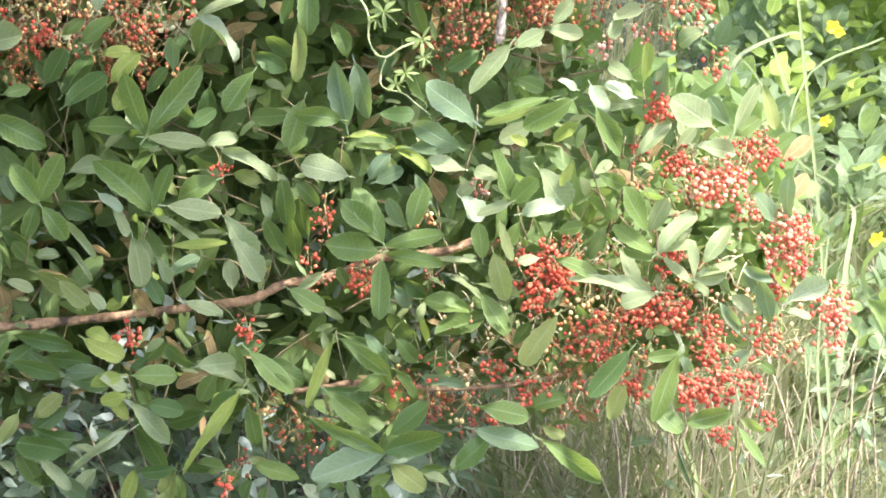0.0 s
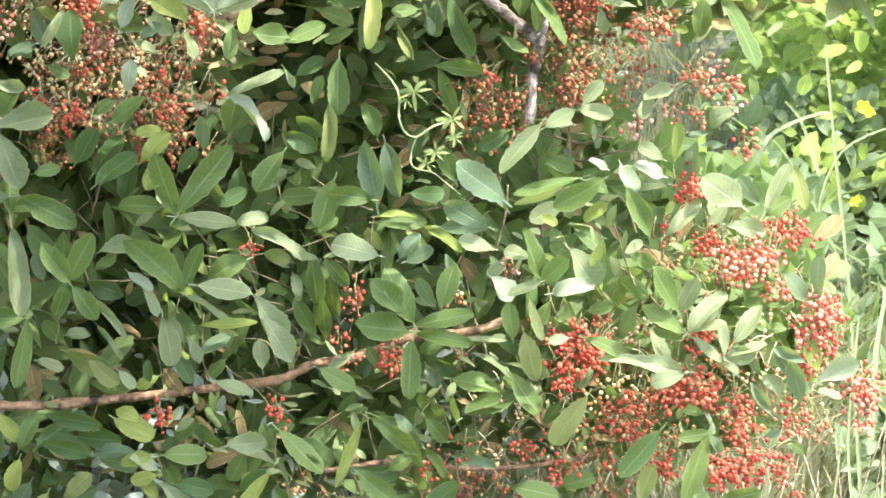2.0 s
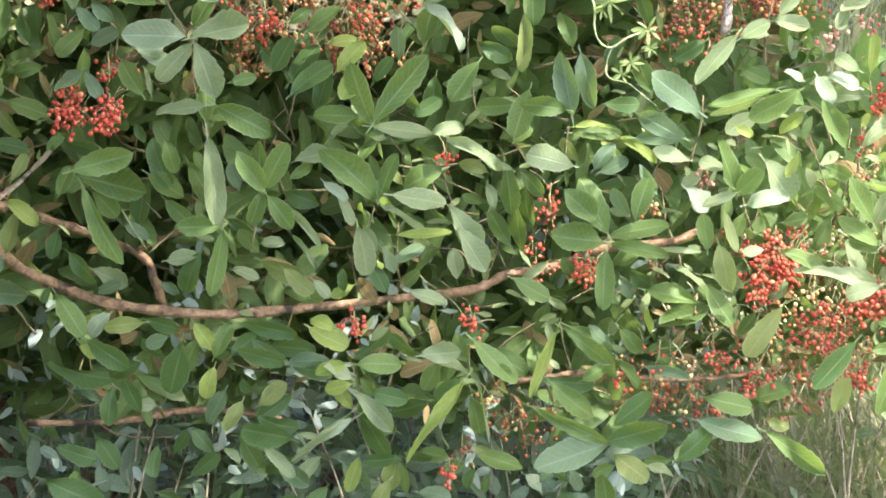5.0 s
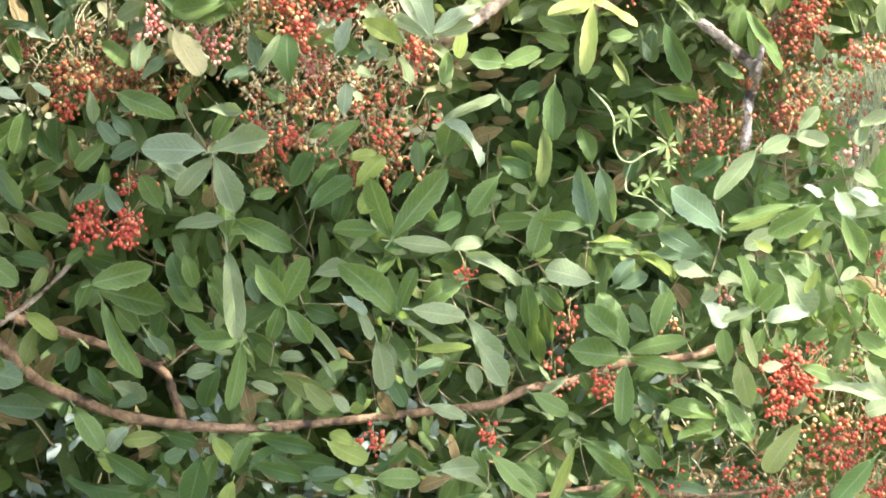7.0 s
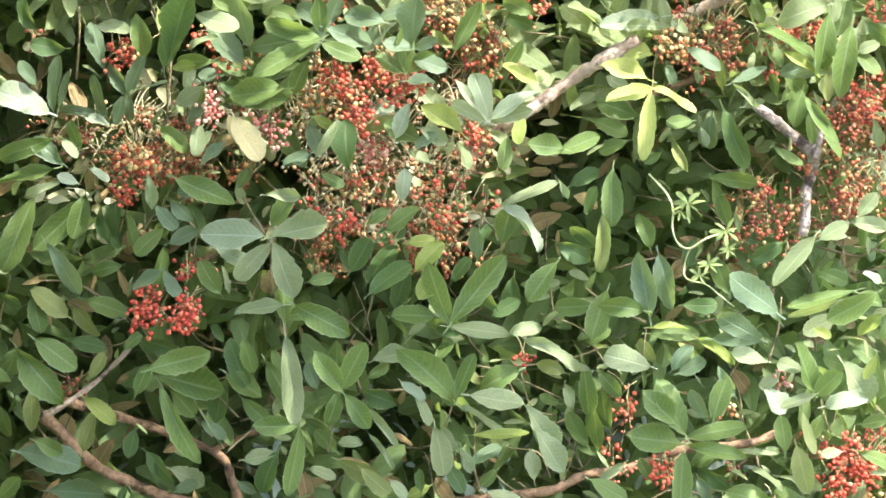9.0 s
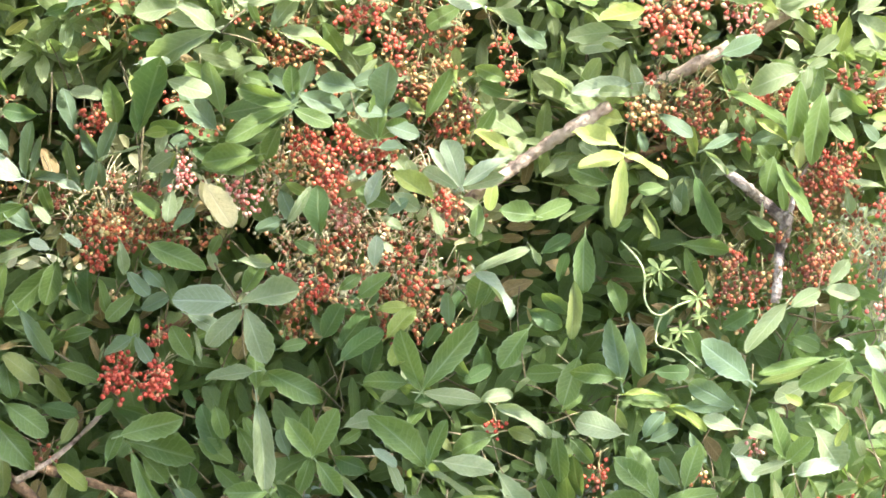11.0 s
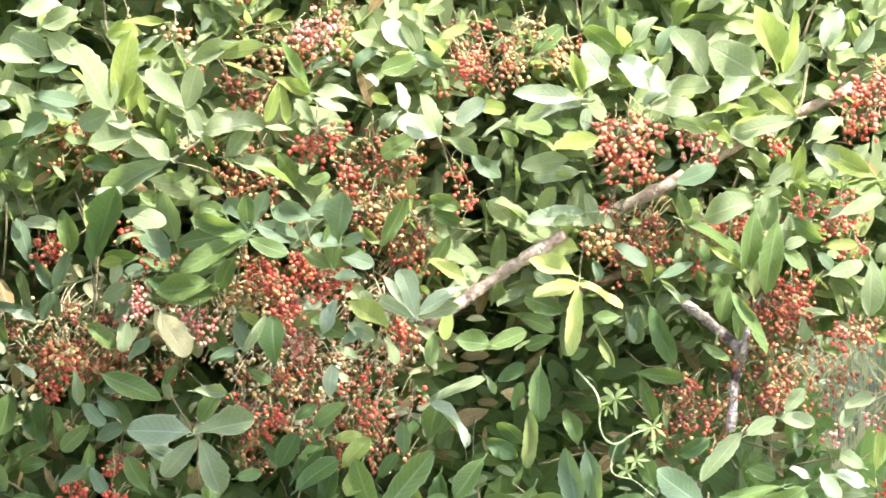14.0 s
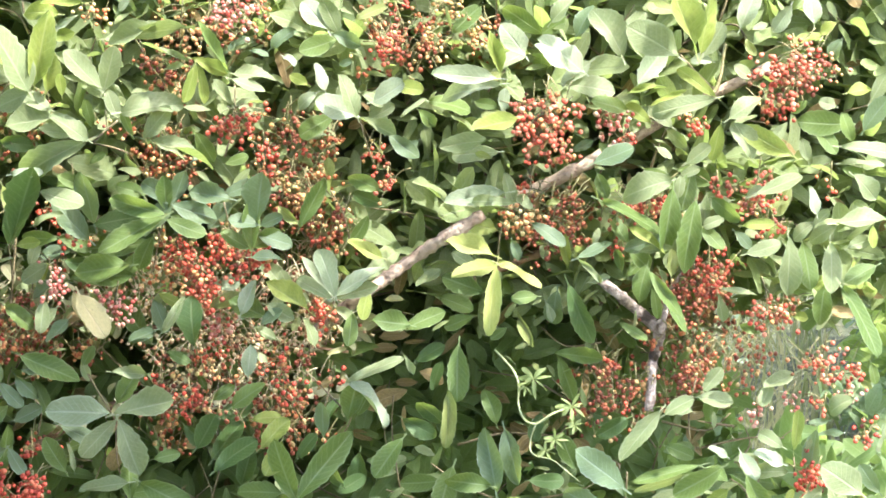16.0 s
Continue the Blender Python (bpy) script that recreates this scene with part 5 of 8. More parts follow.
leaf(bough_low, -0.082, -0.105, 0.415, -52, 0.024, 0.011, "mature")
leaf(bough_low, -0.067, -0.162, 0.407, -9, 0.048, 0.023, "dark")
leaf(bough_low, -0.089, -0.151, 0.405, -44, 0.070, 0.021, "pale")
leaf(bough_low, -0.002, -0.176, 0.458, 8, 0.051, 0.024, "pale")
leaf(bough_low, 0.057, -0.115, 0.439, 111, 0.040, 0.019, "mature")
leaf(bough_low, 0.046, -0.075, 0.461, 10, 0.041, 0.019, "mature")
leaf(bough_low, 0.064, -0.163, 0.477, -42, 0.078, 0.028, "mature")
leaf(bough_low, 0.086, -0.158, 0.462, -30, 0.059, 0.025, "mature")
leaf(bough_low, -0.046, -0.041, 0.463, -39, 0.048, 0.022, "dark")
leaf(bough_low, -0.072, -0.041, 0.440, 49, 0.040, 0.019, "mature")
leaf(bough_low, -0.150, -0.028, 0.446, 167, 0.068, 0.022, "dark")
leaf(bough_low, -0.243, -0.115, 0.454, -13, 0.067, 0.023, "dark")
leaf(bough_low, -0.174, -0.100, 0.433, 148, 0.056, 0.019, "grey")
leaf(bough_low, -0.150, -0.025, 0.430, 142, 0.037, 0.013, "grey")
leaf(bough_low, 0.021, -0.078, 0.432, -121, 0.044, 0.021, "mature")
leaf(bough_low, -0.477, -0.111, 0.525, -55, 0.063, 0.028, "mature")
leaf(bough_low, -0.455, -0.018, 0.448, 73, 0.040, 0.019, "dark")
leaf(bough_low, -0.425, -0.020, 0.483, -142, 0.043, 0.020, "young")
leaf(bough_low, -0.410, -0.076, 0.493, -138, 0.040, 0.019, "silver")
leaf(bough_low, -0.434, -0.151, 0.473, -34, 0.066, 0.031, "dark")
leaf(bough_low, -0.310, -0.155, 0.471, -107, 0.078, 0.034, "dark")
leaf(bough_low, -0.295, -0.078, 0.460, -116, 0.050, 0.024, "mature")
leaf(bough_low, -0.453, -0.044, 0.445, -30, 0.030, 0.014, "young")
leaf(bough_low, -0.494, -0.042, 0.422, -19, 0.090, 0.017, "dark")
leaf(bough_low, -0.298, -0.108, 0.488, -52, 0.047, 0.022, "young")
leaf(bough_low, -0.272, -0.096, 0.441, 64, 0.050, 0.022, "mature")
leaf(bough_low, -0.270, -0.145, 0.436, -108, 0.047, 0.022, "young")
leaf(bough_low, -0.250, -0.098, 0.442, 42, 0.045, 0.021, "dark")
leaf(bough_low, -0.239, -0.110, 0.489, -11, 0.078, 0.023, "dark")
leaf(bough_low, -0.231, -0.020, 0.450, 27, 0.050, 0.019, "dark")
leaf(bough_low, -0.200, -0.055, 0.449, -7, 0.060, 0.026, "dark")
leaf(bough_low, -0.177, -0.087, 0.433, 9, 0.052, 0.019, "grey")
leaf(bough_low, -0.171, -0.024, 0.413, -8, 0.053, 0.023, "dark")
leaf(bough_lowtwig, 0.457, -0.021, 0.506, 54, 0.037, 0.018, "pale")
leaf(bough_lowtwig, 0.593, -0.152, 0.597, 166, 0.046, 0.021, "mature")
leaf(bough_lowtwig, 0.603, -0.077, 0.581, -113, 0.033, 0.015, "mature")
leaf(bough_lowtwig, 0.598, -0.144, 0.596, -39, 0.053, 0.015, "pale")
leaf(bough_lowtwig, 0.650, -0.168, 0.592, 55, 0.063, 0.023, "pale")
leaf(bough_lowtwig, 0.640, -0.163, 0.573, 23, 0.056, 0.015, "pale")
leaf(bough_lowtwig, 0.637, -0.180, 0.576, 98, 0.048, 0.016, "pale")
leaf(bough_lowtwig, 0.637, -0.159, 0.568, 10, 0.042, 0.019, "pale")
leaf(bough_lowtwig, 0.646, -0.081, 0.548, -27, 0.025, 0.012, "pale")
leaf(bough_lowtwig, 0.587, -0.146, 0.551, 166, 0.110, 0.023, "pale")
leaf(bough_lowtwig, 0.586, -0.177, 0.553, -161, 0.045, 0.019, "pale")
leaf(bough_lowtwig, 0.599, -0.098, 0.547, 91, 0.019, 0.009, "pale")
leaf(bough_lowtwig, 0.572, -0.112, 0.549, 114, 0.057, 0.022, "pale")
leaf(bough_lowtwig, 0.599, -0.098, 0.547, 0, 0.026, 0.008, "pale")
leaf(bough_lowtwig, 0.621, -0.078, 0.483, 164, 0.027, 0.013, "mature")
leaf(bough_lowtwig, 0.730, -0.104, 0.634, 180, 0.033, 0.016, "mature")
leaf(bough_lowtwig, 0.730, -0.081, 0.596, 180, 0.030, 0.014, "mature")
leaf(bough_lowtwig, 0.748, -0.142, 0.643, 132, 0.050, 0.024, "grey")
leaf(bough_lowtwig, 0.762, -0.147, 0.644, 95, 0.059, 0.027, "grey")
leaf(bough_lowtwig, 0.778, -0.107, 0.634, 46, 0.016, 0.007, "grey")
leaf(bough_lowtwig, 0.681, -0.018, 0.647, -84, 0.027, 0.012, "mature")
leaf(bough_lowtwig, 0.764, -0.143, 0.551, 111, 0.044, 0.019, "young")
leaf(bough_lowtwig, 0.765, -0.140, 0.535, 30, 0.059, 0.019, "silver")
leaf(bough_lowtwig, 0.756, -0.180, 0.531, -9, 0.037, 0.014, "pale")
leaf(bough_lowtwig, 0.741, -0.180, 0.568, 155, 0.045, 0.015, "grey")
leaf(bough_lowtwig, 0.732, -0.103, 0.540, 123, 0.036, 0.015, "grey")
leaf(bough_lowtwig, 0.741, -0.159, 0.513, 107, 0.054, 0.026, "grey")
leaf(bough_lowtwig, 0.700, -0.163, 0.498, 123, 0.049, 0.013, "grey")
leaf(bough_lowtwig, 0.721, -0.111, 0.512, 122, 0.036, 0.017, "pale")
leaf(bough_lowtwig, 0.693, -0.089, 0.538, 117, 0.025, 0.012, "grey")
leaf(bough_lowtwig, 0.844, -0.028, 0.508, 6, 0.038, 0.018, "mature")
leaf(bough_lowtwig, 0.661, -0.090, 0.478, 117, 0.025, 0.012, "pale")
leaf(bough_lowtwig, 0.888, -0.035, 0.521, -56, 0.055, 0.026, "mature")
leaf(bough_lowtwig, 0.849, -0.033, 0.596, 84, 0.061, 0.009, "mature")
leaf(bough_lowtwig, 0.865, -0.027, 0.588, 81, 0.061, 0.009, "mature")
leaf(bough_lowtwig, 0.556, -0.177, 0.479, -132, 0.080, 0.026, "dark")
leaf(bough_lowtwig, 0.623, -0.163, 0.473, -175, 0.044, 0.015, "mature")
leaf(bough_lowtwig, 0.618, -0.175, 0.475, -107, 0.097, 0.031, "mature")
leaf(bough_lowtwig, 0.622, -0.176, 0.471, -56, 0.027, 0.013, "grey")
leaf(bough_lowtwig, 0.582, -0.150, 0.407, -40, 0.059, 0.027, "mature")
leaf(bough_lowtwig, 0.632, -0.167, 0.380, 19, 0.058, 0.026, "mature")
leaf(bough_lowtwig, 0.675, -0.101, 0.435, 161, 0.024, 0.011, "grey")
leaf(bough_lowtwig, 0.722, -0.104, 0.465, -138, 0.039, 0.018, "grey")
leaf(bough_lowtwig, 0.732, -0.092, 0.448, -34, 0.027, 0.013, "mature")
leaf(bough_lowtwig, 0.621, -0.110, 0.489, -60, 0.030, 0.011, "silver")
leaf(bough_lowtwig, 0.661, -0.089, 0.463, 127, 0.019, 0.009, "mature")
leaf(bough_lowtwig, 0.697, -0.177, 0.378, -54, 0.065, 0.015, "mature")
leaf(bough_lowtwig, 0.705, -0.142, 0.382, -27, 0.034, 0.016, "olive")
leaf(bough_lowtwig, 0.538, -0.109, 0.373, 74, 0.051, 0.024, "olive")
leaf(bough_lowtwig, 0.620, -0.024, 0.397, -45, 0.032, 0.015, "olive")
leaf(bough_lowtwig, 0.621, -0.093, 0.358, -70, 0.089, 0.006, "grey")
leaf(bough_lowtwig, 0.522, -0.098, 0.480, 124, 0.054, 0.017, "dark")
leaf(bough_lowtwig, 0.461, -0.168, 0.522, -123, 0.079, 0.028, "olive")
leaf(bough_lowtwig, 0.437, -0.041, 0.492, -126, 0.037, 0.018, "mature")
leaf(bough_lowtwig, 0.491, -0.025, 0.489, -123, 0.027, 0.013, "mature")
leaf(bough_lowtwig, 0.234, -0.105, 0.466, -74, 0.055, 0.019, "mature")
leaf(bough_lowtwig, 0.251, -0.048, 0.441, 132, 0.051, 0.015, "grey")
leaf(bough_lowtwig, 0.378, -0.029, 0.498, -161, 0.071, 0.032, "mature")
leaf(bough_lowtwig, 0.258, -0.047, 0.471, -45, 0.043, 0.020, "mature")
leaf(bough_lowtwig, 0.294, -0.017, 0.435, 15, 0.043, 0.020, "mature")
leaf(bough_lowtwig, 0.290, -0.088, 0.429, -14, 0.061, 0.013, "grey")
leaf(bough_lowtwig, 0.304, -0.026, 0.437, -37, 0.038, 0.015, "mature")
leaf(bough_lowtwig, 0.257, -0.077, 0.435, -52, 0.048, 0.015, "mature")
leaf(bough_lowtwig, 0.155, -0.037, 0.401, -6, 0.071, 0.017, "dark")
leaf(bough_lowtwig, 0.168, -0.102, 0.410, -40, 0.077, 0.028, "mature")
leaf(bough_lowtwig, 0.210, -0.043, 0.402, 34, 0.040, 0.019, "mature")
leaf(bough_lowtwig, 0.144, -0.167, 0.389, -25, 0.105, 0.021, "mature")
leaf(bough_lowtwig, 0.243, -0.168, 0.344, -165, 0.102, 0.029, "grey")
leaf(bough_lowtwig, 0.247, -0.167, 0.366, 43, 0.065, 0.028, "dark")
leaf(bough_lowtwig, 0.239, -0.172, 0.345, 19, 0.081, 0.035, "dark")
leaf(bough_lowtwig, 0.250, -0.096, 0.314, -40, 0.059, 0.028, "olive")
leaf(bough_lowtwig, 0.331, -0.168, 0.322, 46, 0.062, 0.028, "dark")
leaf(bough_lowtwig, 0.356, -0.165, 0.373, -13, 0.087, 0.028, "grey")
leaf(bough_lowtwig, 0.364, -0.153, 0.401, -15, 0.072, 0.028, "mature")
leaf(bough_lowtwig, 0.444, -0.167, 0.358, -33, 0.097, 0.023, "mature")
leaf(bough_lowtwig, 0.436, -0.080, 0.386, 19, 0.047, 0.022, "mature")
leaf(bough_lowtwig, 0.451, -0.083, 0.360, -27, 0.034, 0.015, "olive")
leaf(bough_lowtwig, 0.483, -0.042, 0.409, -130, 0.035, 0.016, "grey")
leaf(bough_lowtwig, 0.191, -0.082, 0.274, 134, 0.032, 0.015, "dark")
leaf(bough_lowtwig, 0.155, -0.048, 0.266, 34, 0.027, 0.013, "grey")
leaf(bough_lowtwig, 0.222, -0.051, 0.274, 27, 0.033, 0.016, "mature")
leaf(bough_lowtwig, 0.328, -0.015, 0.289, 180, 0.034, 0.016, "mature")
leaf(bough_lowtwig, 0.296, -0.054, 0.290, -12, 0.038, 0.013, "pale")
leaf(bough_lowtwig, 0.345, -0.055, 0.321, -116, 0.025, 0.012, "pale")
leaf(bough_lowtwig, 0.060, -0.148, 0.430, 158, 0.071, 0.019, "pale")
leaf(bough_lowtwig, 0.049, -0.176, 0.428, -141, 0.047, 0.022, "dark")
leaf(bough_lowtwig, 0.053, -0.178, 0.425, -126, 0.124, 0.021, "young")
leaf(bough_lowtwig, 0.064, -0.151, 0.431, -70, 0.095, 0.014, "pale")
leaf(bough_lowtwig, 0.065, -0.076, 0.386, -78, 0.054, 0.025, "mature")
leaf(bough_lowtwig, 0.036, -0.028, 0.293, 163, 0.039, 0.018, "mature")
leaf(bough_lowtwig, 0.072, -0.079, 0.311, -15, 0.061, 0.023, "mature")
leaf(bough_lowtwig, 0.088, -0.039, 0.272, -108, 0.024, 0.011, "mature")
leaf(bough_lowtwig, -0.006, -0.048, 0.251, -9, 0.046, 0.021, "grey")
leaf(bough_lowtwig, 0.024, -0.054, 0.276, 27, 0.033, 0.016, "mature")
leaf(bough_lowtwig, 0.069, -0.017, 0.276, -123, 0.027, 0.013, "dark")
leaf(bough_lowtwig, 0.069, -0.020, 0.307, -27, 0.034, 0.016, "olive")
leaf(bough_lowtwig, 0.172, -0.113, 0.214, 68, 0.057, 0.027, "dark")
leaf(bough_lowtwig, 0.247, -0.082, 0.222, 101, 0.062, 0.028, "mature")
leaf(bough_lowtwig, 0.136, -0.024, 0.270, -37, 0.038, 0.018, "silver")
leaf(bough_lowtwig, 0.151, -0.049, 0.229, -157, 0.040, 0.019, "grey")
leaf(bough_lowtwig, 0.196, -0.022, 0.278, -63, 0.034, 0.016, "grey")
leaf(bough_lowtwig, 0.008, -0.044, 0.372, -163, 0.054, 0.026, "dark")
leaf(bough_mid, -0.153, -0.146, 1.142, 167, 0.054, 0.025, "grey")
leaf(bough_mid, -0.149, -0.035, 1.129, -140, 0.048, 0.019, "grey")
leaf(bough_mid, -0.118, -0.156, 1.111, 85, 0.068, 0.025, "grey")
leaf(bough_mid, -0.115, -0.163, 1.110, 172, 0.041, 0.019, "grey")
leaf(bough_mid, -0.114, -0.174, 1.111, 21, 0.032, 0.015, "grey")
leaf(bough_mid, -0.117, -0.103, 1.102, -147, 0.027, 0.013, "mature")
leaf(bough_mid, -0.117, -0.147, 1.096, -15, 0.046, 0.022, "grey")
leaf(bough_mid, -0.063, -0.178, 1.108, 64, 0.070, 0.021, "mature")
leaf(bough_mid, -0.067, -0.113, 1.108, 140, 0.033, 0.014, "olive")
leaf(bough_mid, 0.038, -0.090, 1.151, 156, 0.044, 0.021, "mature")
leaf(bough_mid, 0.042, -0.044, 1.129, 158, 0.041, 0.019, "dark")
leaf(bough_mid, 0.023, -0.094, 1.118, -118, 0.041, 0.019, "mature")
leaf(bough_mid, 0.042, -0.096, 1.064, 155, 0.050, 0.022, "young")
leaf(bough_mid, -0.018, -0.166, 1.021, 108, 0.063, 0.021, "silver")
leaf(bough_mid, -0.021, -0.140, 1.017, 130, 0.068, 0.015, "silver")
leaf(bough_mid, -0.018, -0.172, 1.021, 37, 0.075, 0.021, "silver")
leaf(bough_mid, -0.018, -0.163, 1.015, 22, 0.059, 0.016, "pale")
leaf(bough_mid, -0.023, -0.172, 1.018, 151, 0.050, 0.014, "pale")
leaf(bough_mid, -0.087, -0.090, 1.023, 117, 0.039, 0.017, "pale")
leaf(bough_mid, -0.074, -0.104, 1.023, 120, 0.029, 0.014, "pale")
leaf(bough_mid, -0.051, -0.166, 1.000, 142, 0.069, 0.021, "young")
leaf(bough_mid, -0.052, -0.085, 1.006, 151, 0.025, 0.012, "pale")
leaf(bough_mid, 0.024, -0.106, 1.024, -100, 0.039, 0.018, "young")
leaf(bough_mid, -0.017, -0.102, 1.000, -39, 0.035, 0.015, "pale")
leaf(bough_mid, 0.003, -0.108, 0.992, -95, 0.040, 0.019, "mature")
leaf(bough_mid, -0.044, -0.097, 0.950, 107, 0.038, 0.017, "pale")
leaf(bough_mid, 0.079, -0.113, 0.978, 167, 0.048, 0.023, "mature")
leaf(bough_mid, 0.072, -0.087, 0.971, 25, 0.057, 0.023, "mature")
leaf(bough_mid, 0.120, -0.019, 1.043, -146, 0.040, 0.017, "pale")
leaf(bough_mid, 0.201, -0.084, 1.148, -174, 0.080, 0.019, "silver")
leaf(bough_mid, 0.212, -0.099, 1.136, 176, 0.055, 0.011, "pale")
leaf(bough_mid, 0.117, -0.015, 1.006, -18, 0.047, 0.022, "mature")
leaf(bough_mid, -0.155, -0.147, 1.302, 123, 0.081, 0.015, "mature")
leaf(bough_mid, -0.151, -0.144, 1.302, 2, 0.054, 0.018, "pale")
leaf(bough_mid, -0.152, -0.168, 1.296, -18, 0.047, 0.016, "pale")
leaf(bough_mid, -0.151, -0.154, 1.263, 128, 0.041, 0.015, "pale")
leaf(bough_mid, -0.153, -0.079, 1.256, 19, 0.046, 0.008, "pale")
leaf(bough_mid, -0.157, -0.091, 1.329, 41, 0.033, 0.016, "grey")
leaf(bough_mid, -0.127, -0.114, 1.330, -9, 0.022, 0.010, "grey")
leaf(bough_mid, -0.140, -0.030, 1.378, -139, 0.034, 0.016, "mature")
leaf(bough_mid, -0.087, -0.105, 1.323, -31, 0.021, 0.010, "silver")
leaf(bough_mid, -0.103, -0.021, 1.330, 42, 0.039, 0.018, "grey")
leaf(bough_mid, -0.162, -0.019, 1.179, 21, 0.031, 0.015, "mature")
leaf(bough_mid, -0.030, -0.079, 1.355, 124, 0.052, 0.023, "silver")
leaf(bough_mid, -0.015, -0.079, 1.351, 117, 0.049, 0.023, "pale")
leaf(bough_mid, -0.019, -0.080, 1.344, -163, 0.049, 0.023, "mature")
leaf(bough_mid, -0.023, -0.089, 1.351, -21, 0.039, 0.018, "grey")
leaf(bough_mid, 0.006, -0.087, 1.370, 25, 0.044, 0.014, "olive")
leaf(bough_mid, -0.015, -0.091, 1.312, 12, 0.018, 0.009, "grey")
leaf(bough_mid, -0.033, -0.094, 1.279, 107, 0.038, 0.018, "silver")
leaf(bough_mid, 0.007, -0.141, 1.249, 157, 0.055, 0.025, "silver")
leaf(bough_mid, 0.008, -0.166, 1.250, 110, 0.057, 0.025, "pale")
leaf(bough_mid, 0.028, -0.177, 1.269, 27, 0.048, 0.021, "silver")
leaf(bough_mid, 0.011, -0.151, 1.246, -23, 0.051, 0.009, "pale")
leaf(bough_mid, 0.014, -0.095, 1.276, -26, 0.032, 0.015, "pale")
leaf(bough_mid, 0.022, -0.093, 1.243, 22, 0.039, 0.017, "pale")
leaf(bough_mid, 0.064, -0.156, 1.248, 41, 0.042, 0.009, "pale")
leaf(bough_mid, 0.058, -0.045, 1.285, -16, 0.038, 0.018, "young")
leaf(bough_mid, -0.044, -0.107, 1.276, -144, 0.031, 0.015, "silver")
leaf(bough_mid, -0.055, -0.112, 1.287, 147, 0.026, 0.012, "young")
leaf(bough_mid, -0.055, -0.024, 1.217, 13, 0.034, 0.016, "pale")
leaf(bough_mid, 0.051, -0.079, 1.221, -38, 0.047, 0.022, "grey")
leaf(bough_mid, 0.088, -0.027, 1.211, -140, 0.029, 0.013, "grey")
leaf(bough_mid, 0.179, -0.179, 1.220, -180, 0.068, 0.015, "pale")
leaf(bough_mid, 0.179, -0.174, 1.198, 162, 0.023, 0.009, "olive")
leaf(bough_mid, 0.102, -0.041, 1.263, -7, 0.059, 0.028, "mature")
leaf(bough_mid, 0.161, -0.019, 1.262, -14, 0.030, 0.014, "mature")
leaf(bough_mid, 0.087, -0.080, 1.254, -45, 0.031, 0.015, "mature")
leaf(bough_mid, -0.022, -0.043, 1.244, -149, 0.051, 0.024, "mature")
leaf(bough_mid, -0.123, -0.146, 1.079, 37, 0.042, 0.020, "mature")
leaf(bough_mid, -0.086, -0.106, 1.025, -111, 0.039, 0.018, "pale")
leaf(bough_mid, -0.192, -0.027, 1.403, -156, 0.036, 0.017, "young")
leaf(bough_midend, 0.184, -0.168, 1.073, 158, 0.064, 0.020, "yellow")
leaf(bough_midend, 0.191, -0.076, 1.098, 160, 0.043, 0.018, "yellow")
leaf(bough_midend, 0.213, -0.077, 1.130, 109, 0.046, 0.019, "pale")
leaf(bough_midend, 0.236, -0.090, 1.127, 139, 0.027, 0.013, "pale")
leaf(bough_midend, 0.252, -0.082, 1.134, 12, 0.019, 0.009, "olive")
leaf(bough_midend, 0.209, -0.103, 1.088, -70, 0.027, 0.013, "grey")
leaf(bough_midend, 0.234, -0.097, 1.109, -30, 0.051, 0.019, "grey")
leaf(bough_midend, 0.319, -0.077, 1.174, -70, 0.036, 0.017, "mature")
leaf(bough_midend, 0.320, -0.167, 1.144, -24, 0.094, 0.023, "mature")
leaf(bough_midend, 0.196, -0.090, 1.251, 84, 0.033, 0.014, "silver")
leaf(bough_midend, 0.211, -0.179, 1.249, -166, 0.059, 0.028, "young")
leaf(bough_midend, 0.204, -0.086, 1.233, 154, 0.041, 0.017, "olive")
leaf(bough_midend, 0.187, -0.161, 1.205, -176, 0.058, 0.021, "pale")
leaf(bough_midend, 0.313, -0.087, 1.216, -150, 0.029, 0.014, "grey")
leaf(bough_midend, 0.565, -0.090, 1.392, -120, 0.042, 0.020, "silver")
leaf(bough_midend, 0.610, -0.081, 1.356, -161, 0.046, 0.013, "young")
leaf(bough_midend, 0.623, -0.102, 1.371, -146, 0.026, 0.012, "young")
leaf(bough_midend, 0.595, -0.090, 1.367, 91, 0.040, 0.019, "silver")
leaf(bough_midend, 0.630, -0.105, 1.349, -125, 0.031, 0.015, "grey")
leaf(bough_midend, 0.426, -0.179, 1.286, -159, 0.050, 0.009, "young")
leaf(bough_midend, 0.514, -0.108, 1.298, 141, 0.028, 0.013, "pale")
leaf(bough_midend, 0.560, -0.176, 1.204, 151, 0.074, 0.028, "young")
leaf(bough_midend, 0.472, -0.143, 1.241, -102, 0.048, 0.020, "young")
leaf(bough_midend, 0.429, -0.144, 1.191, 34, 0.039, 0.018, "pale")
leaf(bough_midend, 0.393, -0.095, 1.209, -33, 0.026, 0.012, "pale")
leaf(bough_midend, 0.309, -0.175, 1.192, 24, 0.055, 0.026, "grey")
leaf(bough_midend, 0.338, -0.101, 1.195, 135, 0.026, 0.012, "mature")
leaf(bough_midend, 0.625, -0.097, 1.262, 154, 0.024, 0.012, "pale")
leaf(bough_midend, 0.590, -0.075, 1.268, -146, 0.026, 0.012, "mature")
leaf(bough_midend, 0.645, -0.048, 1.238, 177, 0.066, 0.031, "mature")
leaf(bough_midend, 0.646, -0.105, 1.219, 113, 0.039, 0.018, "mature")
leaf(bough_midend, 0.591, -0.081, 1.191, 105, 0.030, 0.014, "pale")
